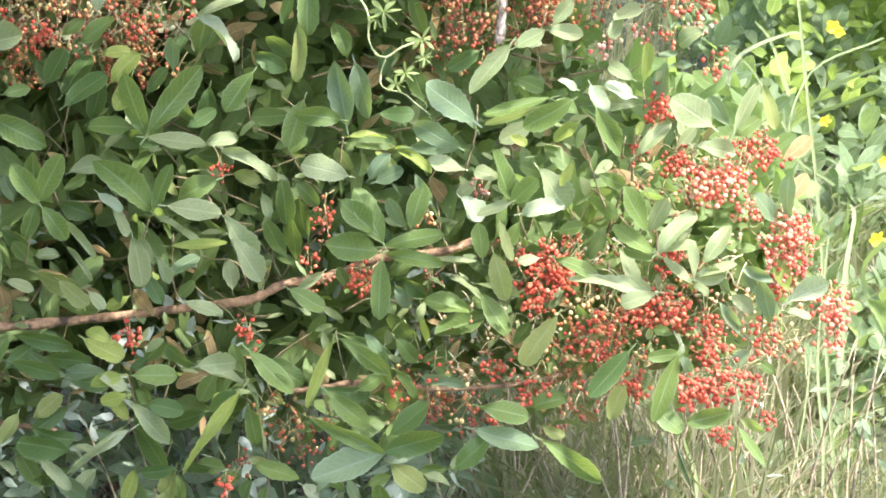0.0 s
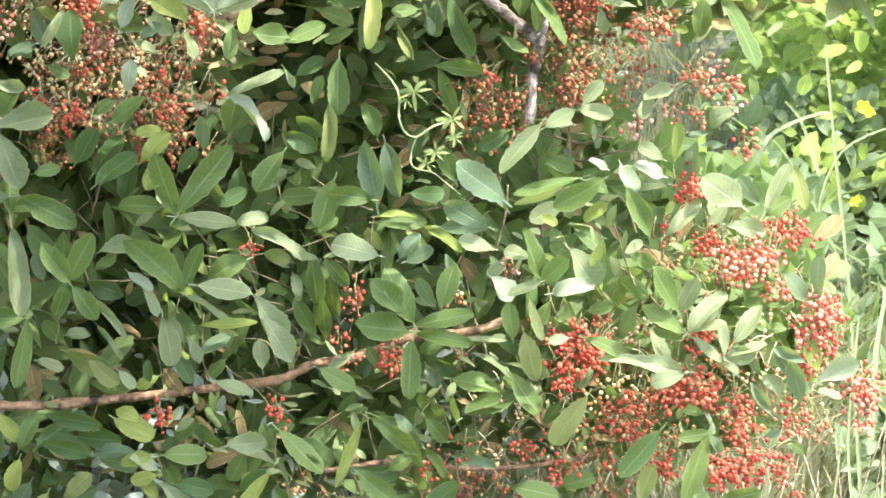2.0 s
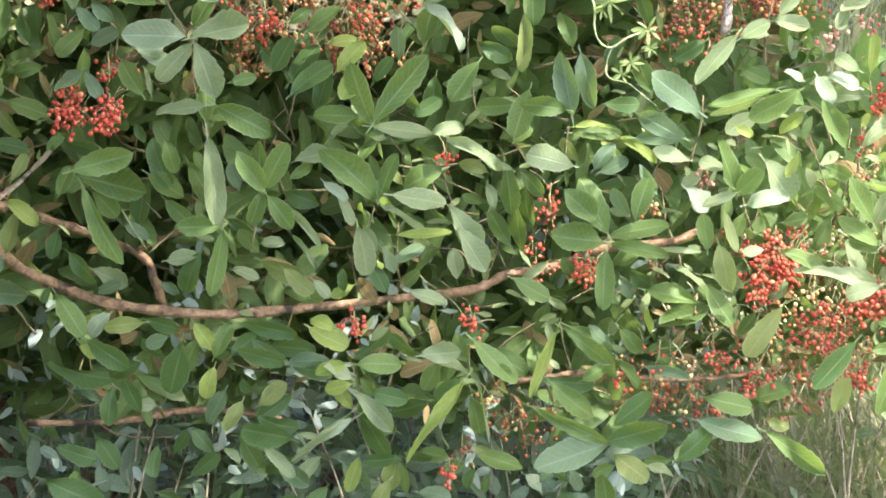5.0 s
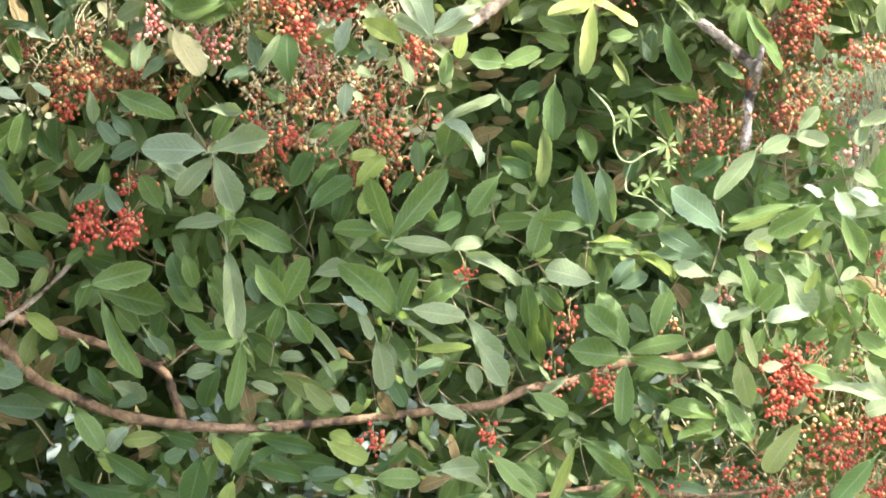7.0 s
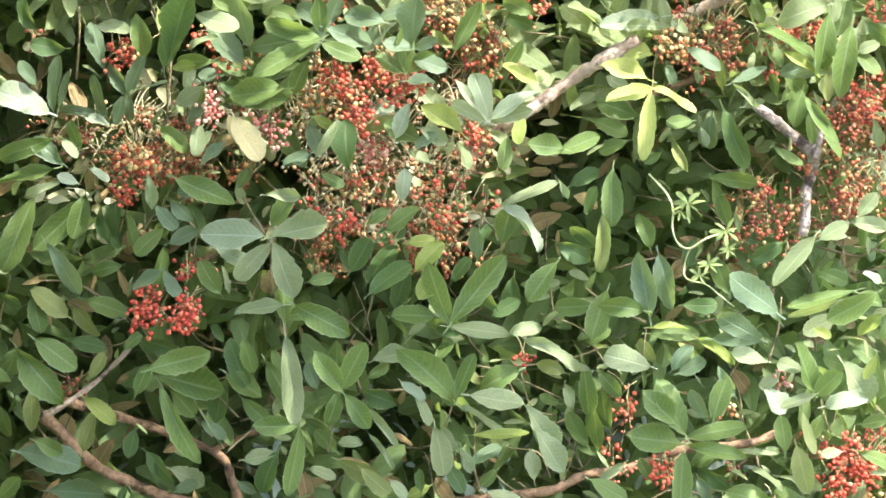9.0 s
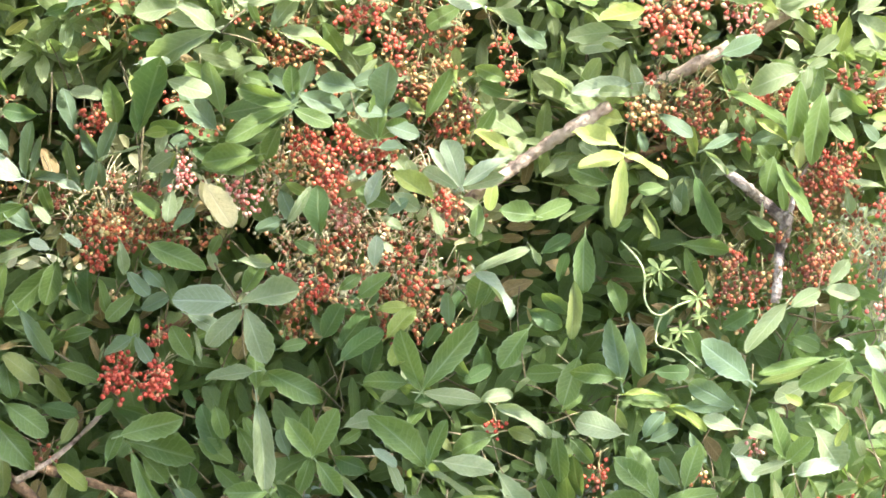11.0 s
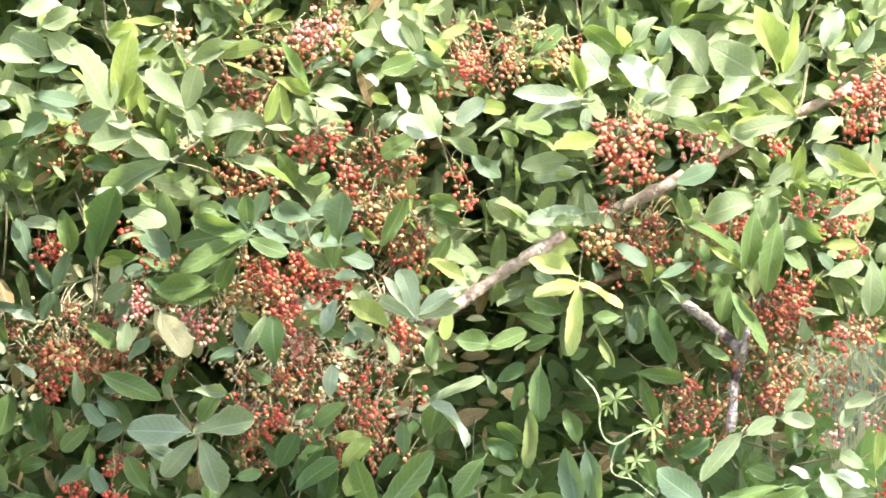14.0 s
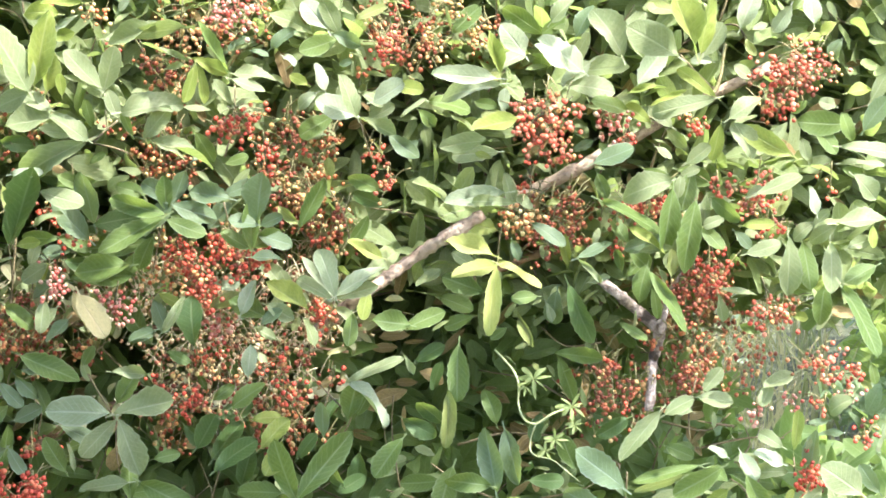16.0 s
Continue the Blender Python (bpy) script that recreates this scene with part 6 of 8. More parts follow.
leaf(bough_midend, 0.601, -0.050, 1.237, -51, 0.047, 0.022, "mature")
leaf(bough_midend, 0.628, -0.141, 1.213, -5, 0.080, 0.022, "pale")
leaf(bough_midend, 0.661, -0.103, 1.233, 57, 0.052, 0.025, "grey")
leaf(bough_midend, 0.669, -0.092, 1.269, 60, 0.042, 0.020, "pale")
leaf(bough_midend, 0.646, -0.029, 1.277, 17, 0.038, 0.018, "young")
leaf(bough_midend, 0.635, -0.079, 1.188, 4, 0.059, 0.015, "pale")
leaf(bough_midend, 0.412, -0.141, 1.169, -167, 0.067, 0.031, "pale")
leaf(bough_midend, 0.378, -0.106, 1.181, -31, 0.042, 0.020, "mature")
leaf(bough_midend, 0.641, -0.158, 1.178, -38, 0.046, 0.022, "pale")
leaf(bough_midend, 0.635, -0.079, 1.181, -14, 0.030, 0.014, "mature")
leaf(bough_spur, 0.398, -0.100, 1.053, -59, 0.029, 0.009, "pale")
leaf(bough_spur, 0.390, -0.113, 1.032, -80, 0.044, 0.015, "mature")
leaf(bough_spur, 0.405, -0.113, 1.028, -64, 0.060, 0.015, "mature")
leaf(bough_spur, 0.422, -0.113, 1.094, 130, 0.028, 0.013, "grey")
leaf(bough_spur, 0.615, -0.086, 1.031, -97, 0.055, 0.026, "mature")
leaf(bough_spur, 0.605, -0.038, 1.015, 154, 0.033, 0.016, "mature")
leaf(bough_spur, 0.474, -0.109, 1.021, -78, 0.037, 0.011, "pale")
leaf(bough_spur, 0.473, -0.113, 1.029, -8, 0.052, 0.010, "pale")
leaf(bough_spur, 0.415, -0.108, 1.043, 91, 0.036, 0.017, "olive")
leaf(bough_spur, 0.532, -0.041, 0.964, 154, 0.025, 0.012, "mature")
leaf(bough_spur, 0.577, -0.028, 0.985, 0, 0.022, 0.010, "young")
leaf(bough_spur, 0.673, -0.107, 0.933, -75, 0.030, 0.014, "mature")
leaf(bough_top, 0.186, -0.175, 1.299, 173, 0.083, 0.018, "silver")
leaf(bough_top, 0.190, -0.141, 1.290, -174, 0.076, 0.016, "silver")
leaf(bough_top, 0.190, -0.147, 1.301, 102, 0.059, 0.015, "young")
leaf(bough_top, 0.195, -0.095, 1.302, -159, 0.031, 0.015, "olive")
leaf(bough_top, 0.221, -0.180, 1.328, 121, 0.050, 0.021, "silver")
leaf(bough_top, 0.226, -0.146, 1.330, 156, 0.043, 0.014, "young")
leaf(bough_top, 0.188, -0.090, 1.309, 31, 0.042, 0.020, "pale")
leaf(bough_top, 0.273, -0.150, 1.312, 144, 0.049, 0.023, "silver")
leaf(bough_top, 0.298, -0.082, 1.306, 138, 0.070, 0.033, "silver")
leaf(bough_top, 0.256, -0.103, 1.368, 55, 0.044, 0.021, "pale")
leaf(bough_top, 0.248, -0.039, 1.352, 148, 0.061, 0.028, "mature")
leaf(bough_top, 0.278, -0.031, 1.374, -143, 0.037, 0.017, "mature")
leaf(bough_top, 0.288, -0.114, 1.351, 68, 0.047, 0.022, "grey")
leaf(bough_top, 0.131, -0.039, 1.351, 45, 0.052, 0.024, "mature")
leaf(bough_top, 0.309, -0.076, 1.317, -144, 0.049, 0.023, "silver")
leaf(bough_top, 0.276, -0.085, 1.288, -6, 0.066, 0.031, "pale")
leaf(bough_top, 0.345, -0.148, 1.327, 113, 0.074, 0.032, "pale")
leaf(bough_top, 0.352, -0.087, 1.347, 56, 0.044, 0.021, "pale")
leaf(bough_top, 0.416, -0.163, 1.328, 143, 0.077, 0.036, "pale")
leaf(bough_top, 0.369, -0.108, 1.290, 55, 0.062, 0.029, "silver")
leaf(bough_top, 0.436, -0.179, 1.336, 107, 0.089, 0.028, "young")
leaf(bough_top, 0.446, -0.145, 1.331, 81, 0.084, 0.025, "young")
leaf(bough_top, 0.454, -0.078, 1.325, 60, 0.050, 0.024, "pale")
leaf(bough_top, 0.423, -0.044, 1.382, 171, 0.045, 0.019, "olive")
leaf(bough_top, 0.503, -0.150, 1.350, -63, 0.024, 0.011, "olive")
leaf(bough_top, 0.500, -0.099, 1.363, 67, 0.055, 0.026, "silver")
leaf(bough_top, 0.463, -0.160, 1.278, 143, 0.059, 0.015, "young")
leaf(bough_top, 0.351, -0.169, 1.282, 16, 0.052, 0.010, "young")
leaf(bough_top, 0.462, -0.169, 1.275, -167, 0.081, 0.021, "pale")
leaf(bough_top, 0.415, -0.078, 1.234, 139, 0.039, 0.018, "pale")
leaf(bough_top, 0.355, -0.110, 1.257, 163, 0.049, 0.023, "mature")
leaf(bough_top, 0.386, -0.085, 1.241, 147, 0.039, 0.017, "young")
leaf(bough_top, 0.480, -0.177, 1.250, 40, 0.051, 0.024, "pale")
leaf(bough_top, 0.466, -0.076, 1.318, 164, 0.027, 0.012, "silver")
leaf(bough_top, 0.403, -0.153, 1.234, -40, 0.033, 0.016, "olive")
leaf(bough_twig, -0.611, -0.046, 1.122, 114, 0.045, 0.021, "dark")
leaf(bough_twig, -0.564, -0.111, 1.103, 176, 0.046, 0.022, "dark")
leaf(bough_twig, -0.426, -0.164, 1.094, 74, 0.094, 0.030, "dark")
leaf(bough_twig, -0.524, -0.109, 1.133, -13, 0.046, 0.014, "pale")
leaf(bough_twig, -0.462, -0.112, 1.092, 99, 0.054, 0.026, "mature")
leaf(bough_twig, -0.517, -0.039, 1.069, 112, 0.069, 0.019, "grey")
leaf(bough_twig, -0.606, -0.078, 1.052, 122, 0.038, 0.018, "grey")
leaf(bough_twig, -0.582, -0.083, 1.021, 86, 0.071, 0.023, "grey")
leaf(bough_twig, -0.575, -0.084, 1.023, 76, 0.051, 0.012, "grey")
leaf(bough_twig, -0.585, -0.106, 1.019, 157, 0.073, 0.029, "silver")
leaf(bough_twig, -0.579, -0.034, 1.016, -4, 0.055, 0.014, "grey")
leaf(bough_twig, -0.487, -0.104, 1.043, 118, 0.046, 0.018, "grey")
leaf(bough_twig, -0.485, -0.108, 1.043, 63, 0.058, 0.016, "grey")
leaf(bough_twig, -0.484, -0.111, 1.042, 28, 0.056, 0.010, "pale")
leaf(bough_twig, -0.491, -0.106, 1.042, -102, 0.039, 0.018, "grey")
leaf(bough_twig, -0.486, -0.078, 1.039, -85, 0.035, 0.014, "grey")
leaf(bough_twig, -0.518, -0.022, 1.008, 113, 0.056, 0.022, "grey")
leaf(bough_twig, -0.542, -0.083, 1.013, -12, 0.034, 0.013, "silver")
leaf(bough_twig, -0.547, -0.083, 0.972, 113, 0.038, 0.018, "mature")
leaf(bough_twig, -0.570, -0.107, 0.986, -45, 0.032, 0.013, "pale")
leaf(bough_twig, -0.582, -0.103, 0.985, -159, 0.076, 0.025, "mature")
leaf(bough_twig, -0.569, -0.090, 0.952, 140, 0.052, 0.023, "grey")
leaf(bough_twig, -0.335, -0.086, 1.084, 134, 0.070, 0.033, "grey")
leaf(bough_twig, -0.329, -0.081, 1.104, 105, 0.069, 0.031, "grey")
leaf(bough_twig, -0.330, -0.080, 1.102, 11, 0.062, 0.028, "dark")
leaf(bough_twig, -0.373, -0.112, 1.086, 174, 0.050, 0.016, "mature")
leaf(bough_twig, -0.361, -0.031, 1.066, -167, 0.041, 0.019, "grey")
leaf(bough_twig, -0.367, -0.088, 1.057, -12, 0.042, 0.020, "dark")
leaf(bough_twig, -0.398, -0.095, 1.094, -105, 0.044, 0.016, "pale")
leaf(bough_twig, -0.385, -0.108, 1.054, -153, 0.044, 0.018, "pale")
leaf(bough_twig, -0.397, -0.096, 1.029, 71, 0.029, 0.010, "young")
leaf(bough_twig, -0.362, -0.051, 1.029, 11, 0.080, 0.024, "mature")
leaf(bough_twig, -0.356, -0.078, 1.016, -60, 0.055, 0.024, "straw")
leaf(bough_twig, -0.358, -0.145, 0.987, -132, 0.041, 0.019, "grey")
leaf(bough_twig, -0.250, -0.093, 0.968, -159, 0.037, 0.018, "grey")
leaf(bough_twig, -0.227, -0.103, 1.135, 148, 0.047, 0.022, "grey")
leaf(bough_twig, -0.227, -0.144, 1.136, -135, 0.059, 0.028, "grey")
leaf(bough_twig, -0.226, -0.092, 1.133, 72, 0.043, 0.020, "grey")
leaf(bough_twig, -0.226, -0.145, 1.134, -16, 0.064, 0.028, "grey")
leaf(bough_twig, -0.161, -0.098, 1.143, 23, 0.046, 0.020, "grey")
leaf(bough_twig, -0.138, -0.167, 0.996, 71, 0.048, 0.021, "silver")
leaf(bough_twig, -0.176, -0.093, 1.023, 20, 0.039, 0.018, "silver")
leaf(bough_twig, -0.106, -0.144, 0.990, 152, 0.053, 0.025, "mature")
leaf(bough_twig, -0.112, -0.176, 0.985, 38, 0.032, 0.015, "grey")
leaf(bough_twig, -0.232, -0.053, 1.014, -135, 0.031, 0.015, "pale")
leaf(bough_twig, -0.195, -0.171, 0.956, 102, 0.065, 0.028, "dark")
leaf(bough_twig, -0.253, -0.084, 1.007, -66, 0.046, 0.021, "grey")
leaf(bough_twig, -0.256, -0.090, 0.975, -104, 0.029, 0.014, "grey")
leaf(bough_twig, -0.582, -0.084, 0.944, -164, 0.080, 0.023, "mature")
leaf(bough_twig, -0.543, -0.164, 0.934, 159, 0.029, 0.014, "silver")
leaf(bough_twig, -0.529, -0.140, 0.950, -24, 0.028, 0.013, "silver")
leaf(bough_twig, -0.605, -0.096, 0.908, -114, 0.105, 0.037, "mature")
leaf(bough_twig, -0.569, -0.105, 0.931, -158, 0.051, 0.009, "pale")
leaf(bough_twig, -0.542, -0.039, 0.902, -136, 0.097, 0.032, "mature")
leaf(bough_twig, -0.544, -0.054, 0.908, -105, 0.058, 0.027, "mature")
leaf(bough_twig, -0.584, -0.163, 0.857, -57, 0.079, 0.020, "grey")
leaf(bough_twig, -0.455, -0.179, 0.951, -75, 0.048, 0.011, "pale")
leaf(bough_twig, -0.444, -0.170, 0.907, -45, 0.041, 0.019, "grey")
leaf(bough_twig, -0.425, -0.170, 0.918, -48, 0.043, 0.016, "grey")
leaf(bough_twig, -0.386, -0.107, 0.926, -168, 0.037, 0.018, "grey")
leaf(bough_twig, -0.418, -0.171, 0.943, -20, 0.081, 0.030, "mature")
leaf(bough_twig, -0.481, -0.020, 0.912, 140, 0.029, 0.014, "mature")
leaf(bough_twig, -0.347, -0.028, 0.914, 61, 0.030, 0.014, "mature")
leaf(bough_twig, -0.232, -0.143, 0.946, -26, 0.032, 0.015, "mature")
leaf(bough_twig, -0.271, -0.077, 0.916, -58, 0.039, 0.014, "grey")
leaf(bough_twig, -0.106, -0.079, 0.926, 142, 0.023, 0.011, "pale")
leaf(bough_twig, -0.032, -0.145, 0.838, 95, 0.044, 0.021, "grey")
leaf(bough_twig, -0.029, -0.050, 0.849, 61, 0.030, 0.014, "dark")
leaf(bough_twig, -0.000, -0.145, 0.908, 28, 0.078, 0.019, "pale")
leaf(bough_twig, 0.068, -0.158, 0.946, -61, 0.030, 0.005, "pale")
leaf(bough_twig, 0.003, -0.145, 0.908, -46, 0.073, 0.016, "silver")
leaf(bough_twig, 0.000, -0.107, 0.856, 79, 0.052, 0.025, "mature")
leaf(bough_twig, 0.011, -0.028, 0.851, 64, 0.041, 0.019, "mature")
leaf(bough_twig, 0.069, -0.167, 0.838, -125, 0.062, 0.029, "mature")
leaf(bough_twig, 0.070, -0.079, 0.854, -30, 0.051, 0.024, "dark")
leaf(bough_twig, 0.126, -0.024, 0.840, 142, 0.047, 0.022, "dark")
leaf(bough_twig, 0.110, -0.036, 0.886, 79, 0.038, 0.018, "dark")
leaf(bough_twig, 0.015, -0.034, 0.803, -98, 0.053, 0.025, "dark")
leaf(bough_twig, -0.006, -0.054, 0.761, 129, 0.047, 0.022, "dark")
leaf(bough_twig, -0.014, -0.054, 0.753, 32, 0.043, 0.020, "dark")
leaf(bough_twig, 0.136, -0.091, 0.793, -109, 0.066, 0.031, "mature")
leaf(bough_twig, 0.118, -0.095, 0.775, -175, 0.051, 0.024, "mature")
leaf(bough_twig, 0.009, -0.100, 0.738, 10, 0.044, 0.019, "pale")
leaf(bough_twig, 0.088, -0.024, 0.922, 32, 0.043, 0.020, "dark")
leaf(bough_twig, 0.128, -0.180, 0.902, -93, 0.076, 0.021, "olive")
leaf(bough_twig, 0.030, -0.171, 0.740, -28, 0.083, 0.019, "pale")
leaf(bough_twig, -0.408, -0.170, 1.280, 115, 0.094, 0.042, "pale")
leaf(bough_twig, -0.407, -0.164, 1.276, -162, 0.047, 0.022, "pale")
leaf(bough_twig, -0.401, -0.153, 1.286, 78, 0.095, 0.032, "young")
leaf(bough_twig, -0.392, -0.081, 1.272, 79, 0.056, 0.022, "young")
leaf(bough_twig, -0.384, -0.102, 1.342, 21, 0.031, 0.015, "young")
leaf(bough_twig, -0.388, -0.100, 1.346, 36, 0.049, 0.009, "silver")
leaf(bough_twig, -0.370, -0.098, 1.270, 97, 0.029, 0.014, "young")
leaf(bough_twig, -0.316, -0.179, 1.281, 134, 0.069, 0.028, "pale")
leaf(bough_twig, -0.315, -0.145, 1.279, 74, 0.060, 0.028, "pale")
leaf(bough_twig, -0.316, -0.179, 1.285, 166, 0.050, 0.009, "pale")
leaf(bough_twig, -0.338, -0.142, 1.218, 164, 0.060, 0.016, "pale")
leaf(bough_twig, -0.333, -0.174, 1.218, 142, 0.055, 0.025, "pale")
leaf(bough_twig, -0.336, -0.174, 1.215, -155, 0.107, 0.031, "pale")
leaf(bough_twig, -0.378, -0.081, 1.240, -177, 0.067, 0.028, "pale")
leaf(bough_twig, -0.385, -0.082, 1.251, 151, 0.037, 0.018, "pale")
leaf(bough_twig, -0.333, -0.046, 1.227, 107, 0.038, 0.015, "mature")
leaf(bough_twig, -0.291, -0.158, 1.252, 11, 0.080, 0.032, "pale")
leaf(bough_twig, -0.297, -0.096, 1.241, 112, 0.039, 0.018, "pale")
leaf(bough_twig, -0.262, -0.151, 1.219, 51, 0.051, 0.024, "pale")
leaf(bough_twig, -0.279, -0.108, 1.220, 114, 0.036, 0.013, "mature")
leaf(bough_twig, -0.259, -0.147, 1.217, -10, 0.091, 0.016, "pale")
leaf(bough_twig, -0.251, -0.075, 1.208, -20, 0.043, 0.009, "pale")
leaf(bough_twig, -0.301, -0.027, 1.377, 45, 0.021, 0.010, "silver")
leaf(bough_twig, -0.287, -0.018, 1.358, 5, 0.044, 0.009, "pale")
leaf(bough_twig, -0.317, -0.078, 1.342, 10, 0.044, 0.021, "pale")
leaf(bough_twig, -0.205, -0.165, 1.317, 159, 0.065, 0.010, "pale")
leaf(bough_twig, -0.202, -0.146, 1.320, -22, 0.050, 0.016, "young")
leaf(bough_twig, -0.207, -0.092, 1.308, -177, 0.033, 0.005, "pale")
leaf(bough_twig, -0.197, -0.176, 1.314, -103, 0.048, 0.018, "young")
leaf(bough_twig, -0.194, -0.155, 1.313, -78, 0.051, 0.015, "young")
leaf(bough_twig, -0.218, -0.089, 1.256, -5, 0.040, 0.010, "pale")
leaf(bough_twig, -0.199, -0.103, 1.224, -57, 0.047, 0.022, "mature")
leaf(bough_twig, -0.203, -0.090, 1.187, 27, 0.024, 0.011, "silver")
leaf(bough_twig, -0.453, -0.041, 1.208, -9, 0.044, 0.021, "dark")
leaf(bough_twig, -0.338, -0.022, 1.178, 39, 0.024, 0.011, "mature")
leaf(bough_twig, -0.429, -0.177, 1.173, 11, 0.040, 0.016, "silver")
leaf(bough_twig, -0.435, -0.146, 1.084, 72, 0.080, 0.032, "dark")
leaf(bough_twig, -0.445, -0.108, 1.154, -63, 0.040, 0.019, "young")
leaf(bough_twig, -0.395, -0.151, 1.150, -14, 0.059, 0.028, "pale")
leaf(bough_twig, -0.405, -0.114, 1.104, 27, 0.041, 0.010, "pale")
leaf(bough_twig, -0.380, -0.048, 1.165, -22, 0.039, 0.018, "mature")
leaf(bough_twig, -0.329, -0.047, 1.158, -172, 0.055, 0.022, "mature")
leaf(bough_twig, -0.426, -0.114, 1.078, 14, 0.030, 0.014, "young")
leaf(bough_twig, -0.236, -0.167, 1.123, 164, 0.075, 0.025, "mature")
leaf(bough_twig, -0.233, -0.141, 1.127, 96, 0.045, 0.021, "mature")
leaf(bough_twig, -0.237, -0.156, 1.119, -150, 0.095, 0.028, "mature")
leaf(bough_twig, -0.233, -0.165, 1.116, -19, 0.053, 0.023, "mature")
leaf(bough_twig, -0.233, -0.075, 1.116, -22, 0.039, 0.018, "mature")
leaf(bough_twig, -0.263, -0.048, 1.140, 165, 0.042, 0.020, "mature")
leaf(bough_twig, -0.253, -0.106, 1.089, -116, 0.049, 0.023, "mature")
leaf(bough_twig, -0.257, -0.017, 1.075, -176, 0.103, 0.028, "mature")
leaf(bough_twig, -0.169, -0.019, 1.124, -41, 0.039, 0.018, "mature")
leaf(bough_twig, -0.125, -0.152, 1.079, 90, 0.065, 0.023, "mature")
leaf(bough_twig, -0.127, -0.153, 1.079, 150, 0.043, 0.020, "mature")
leaf(bough_twig, -0.125, -0.176, 1.070, 6, 0.040, 0.015, "grey")
leaf(bough_twig, -0.299, -0.047, 1.026, 52, 0.047, 0.022, "mature")
leaf(bough_twig, -0.282, -0.109, 1.053, -174, 0.073, 0.032, "mature")
leaf(bough_twig, -0.344, -0.161, 1.021, -61, 0.066, 0.028, "straw")
leaf(bough_twig, -0.333, -0.093, 1.015, -60, 0.059, 0.022, "olive")
leaf(bough_twig, -0.263, -0.033, 0.951, 126, 0.063, 0.030, "mature")
leaf(bough_twig, -0.239, -0.166, 0.972, 57, 0.052, 0.013, "pale")
leaf(bough_twig, -0.246, -0.085, 1.015, -26, 0.033, 0.015, "young")
leaf(bough_twig, -0.235, -0.021, 1.039, -135, 0.031, 0.015, "pale")
leaf(bough_twig, -0.180, -0.113, 1.000, 23, 0.047, 0.022, "olive")
leaf(bough_twig, -0.106, -0.174, 1.009, -22, 0.039, 0.018, "pale")
leaf(bough_twig, -0.391, -0.105, 1.008, -99, 0.044, 0.019, "pale")
leaf(bough_twig, -0.406, -0.092, 1.007, 45, 0.031, 0.015, "grey")
leaf(bough_twig, -0.376, -0.107, 0.998, -130, 0.034, 0.016, "pale")
leaf(bough_twig, -0.366, -0.041, 1.025, 171, 0.045, 0.021, "grey")
leaf(bough_twig, -0.442, -0.100, 1.000, -39, 0.046, 0.022, "mature")
leaf(bough_twig, -0.378, -0.027, 1.082, -18, 0.046, 0.022, "mature")
leaf(bough_twig, -0.212, -0.017, 0.979, -63, 0.033, 0.016, "mature")
leaf(bough_twig, -0.093, -0.107, 0.959, 154, 0.033, 0.015, "pale")
leaf(bough_twig, -0.534, -0.097, 1.402, 6, 0.076, 0.026, "pale")
leaf(bough_twig, -0.450, -0.151, 1.404, -159, 0.050, 0.024, "pale")
leaf(bough_twig, -0.491, -0.089, 1.344, 151, 0.058, 0.027, "pale")
leaf(bough_twig, -0.511, -0.106, 1.337, 165, 0.053, 0.025, "pale")
leaf(bough_twig, -0.375, -0.083, 1.374, 171, 0.044, 0.021, "young")
leaf(bough_twig, -0.344, -0.112, 1.389, 177, 0.058, 0.015, "young")
leaf(bough_twig, -0.469, -0.090, 1.333, -168, 0.037, 0.017, "grey")
leaf(bough_twig, -0.511, -0.108, 1.294, -7, 0.058, 0.022, "grey")
leaf(bough_twig, -0.515, -0.055, 1.284, -19, 0.054, 0.017, "grey")
leaf(bough_twig, -0.525, -0.107, 1.239, 42, 0.044, 0.021, "grey")
leaf(bough_twig, -0.448, -0.083, 1.333, 138, 0.059, 0.028, "pale")
leaf(bough_twig, -0.479, -0.046, 1.240, -14, 0.030, 0.014, "mature")
leaf(bough_twig, -0.539, -0.114, 1.279, 162, 0.023, 0.011, "silver")
leaf(bough_twig, -0.561, -0.036, 1.228, 17, 0.038, 0.018, "dark")
leaf(bough_twig, -0.323, -0.101, 1.404, 147, 0.026, 0.012, "silver")
leaf(bough_twig, -0.244, -0.092, 1.361, -163, 0.076, 0.017, "pale")
leaf(bough_twig, -0.200, -0.092, 1.357, -180, 0.094, 0.006, "pale")
leaf(bough_twig, -0.455, -0.078, 1.315, 166, 0.030, 0.010, "pale")
leaf(bough_upper, 0.166, -0.077, 1.049, 147, 0.040, 0.015, "pale")
leaf(bough_upper, 0.187, -0.151, 1.060, -170, 0.058, 0.023, "yellow")
leaf(bough_upper, 0.190, -0.142, 1.061, -21, 0.063, 0.019, "yellow")
leaf(bough_upper, 0.187, -0.179, 1.061, -98, 0.090, 0.021, "yellow")
leaf(bough_upper, 0.242, -0.107, 1.016, -174, 0.036, 0.017, "mature")
leaf(bough_upper, 0.284, -0.050, 1.051, 101, 0.049, 0.014, "young")
leaf(bough_upper, 0.289, -0.165, 1.070, 26, 0.050, 0.015, "grey")
leaf(bough_upper, 0.403, -0.115, 1.095, -162, 0.053, 0.019, "grey")
leaf(bough_upper, 0.292, -0.178, 1.069, -44, 0.041, 0.009, "pale")
leaf(bough_upper, 0.383, -0.108, 1.057, -107, 0.046, 0.022, "mature")
leaf(bough_upper, 0.358, -0.084, 1.077, -41, 0.039, 0.018, "mature")
leaf(bough_upper, 0.411, -0.168, 1.161, -96, 0.093, 0.029, "mature")
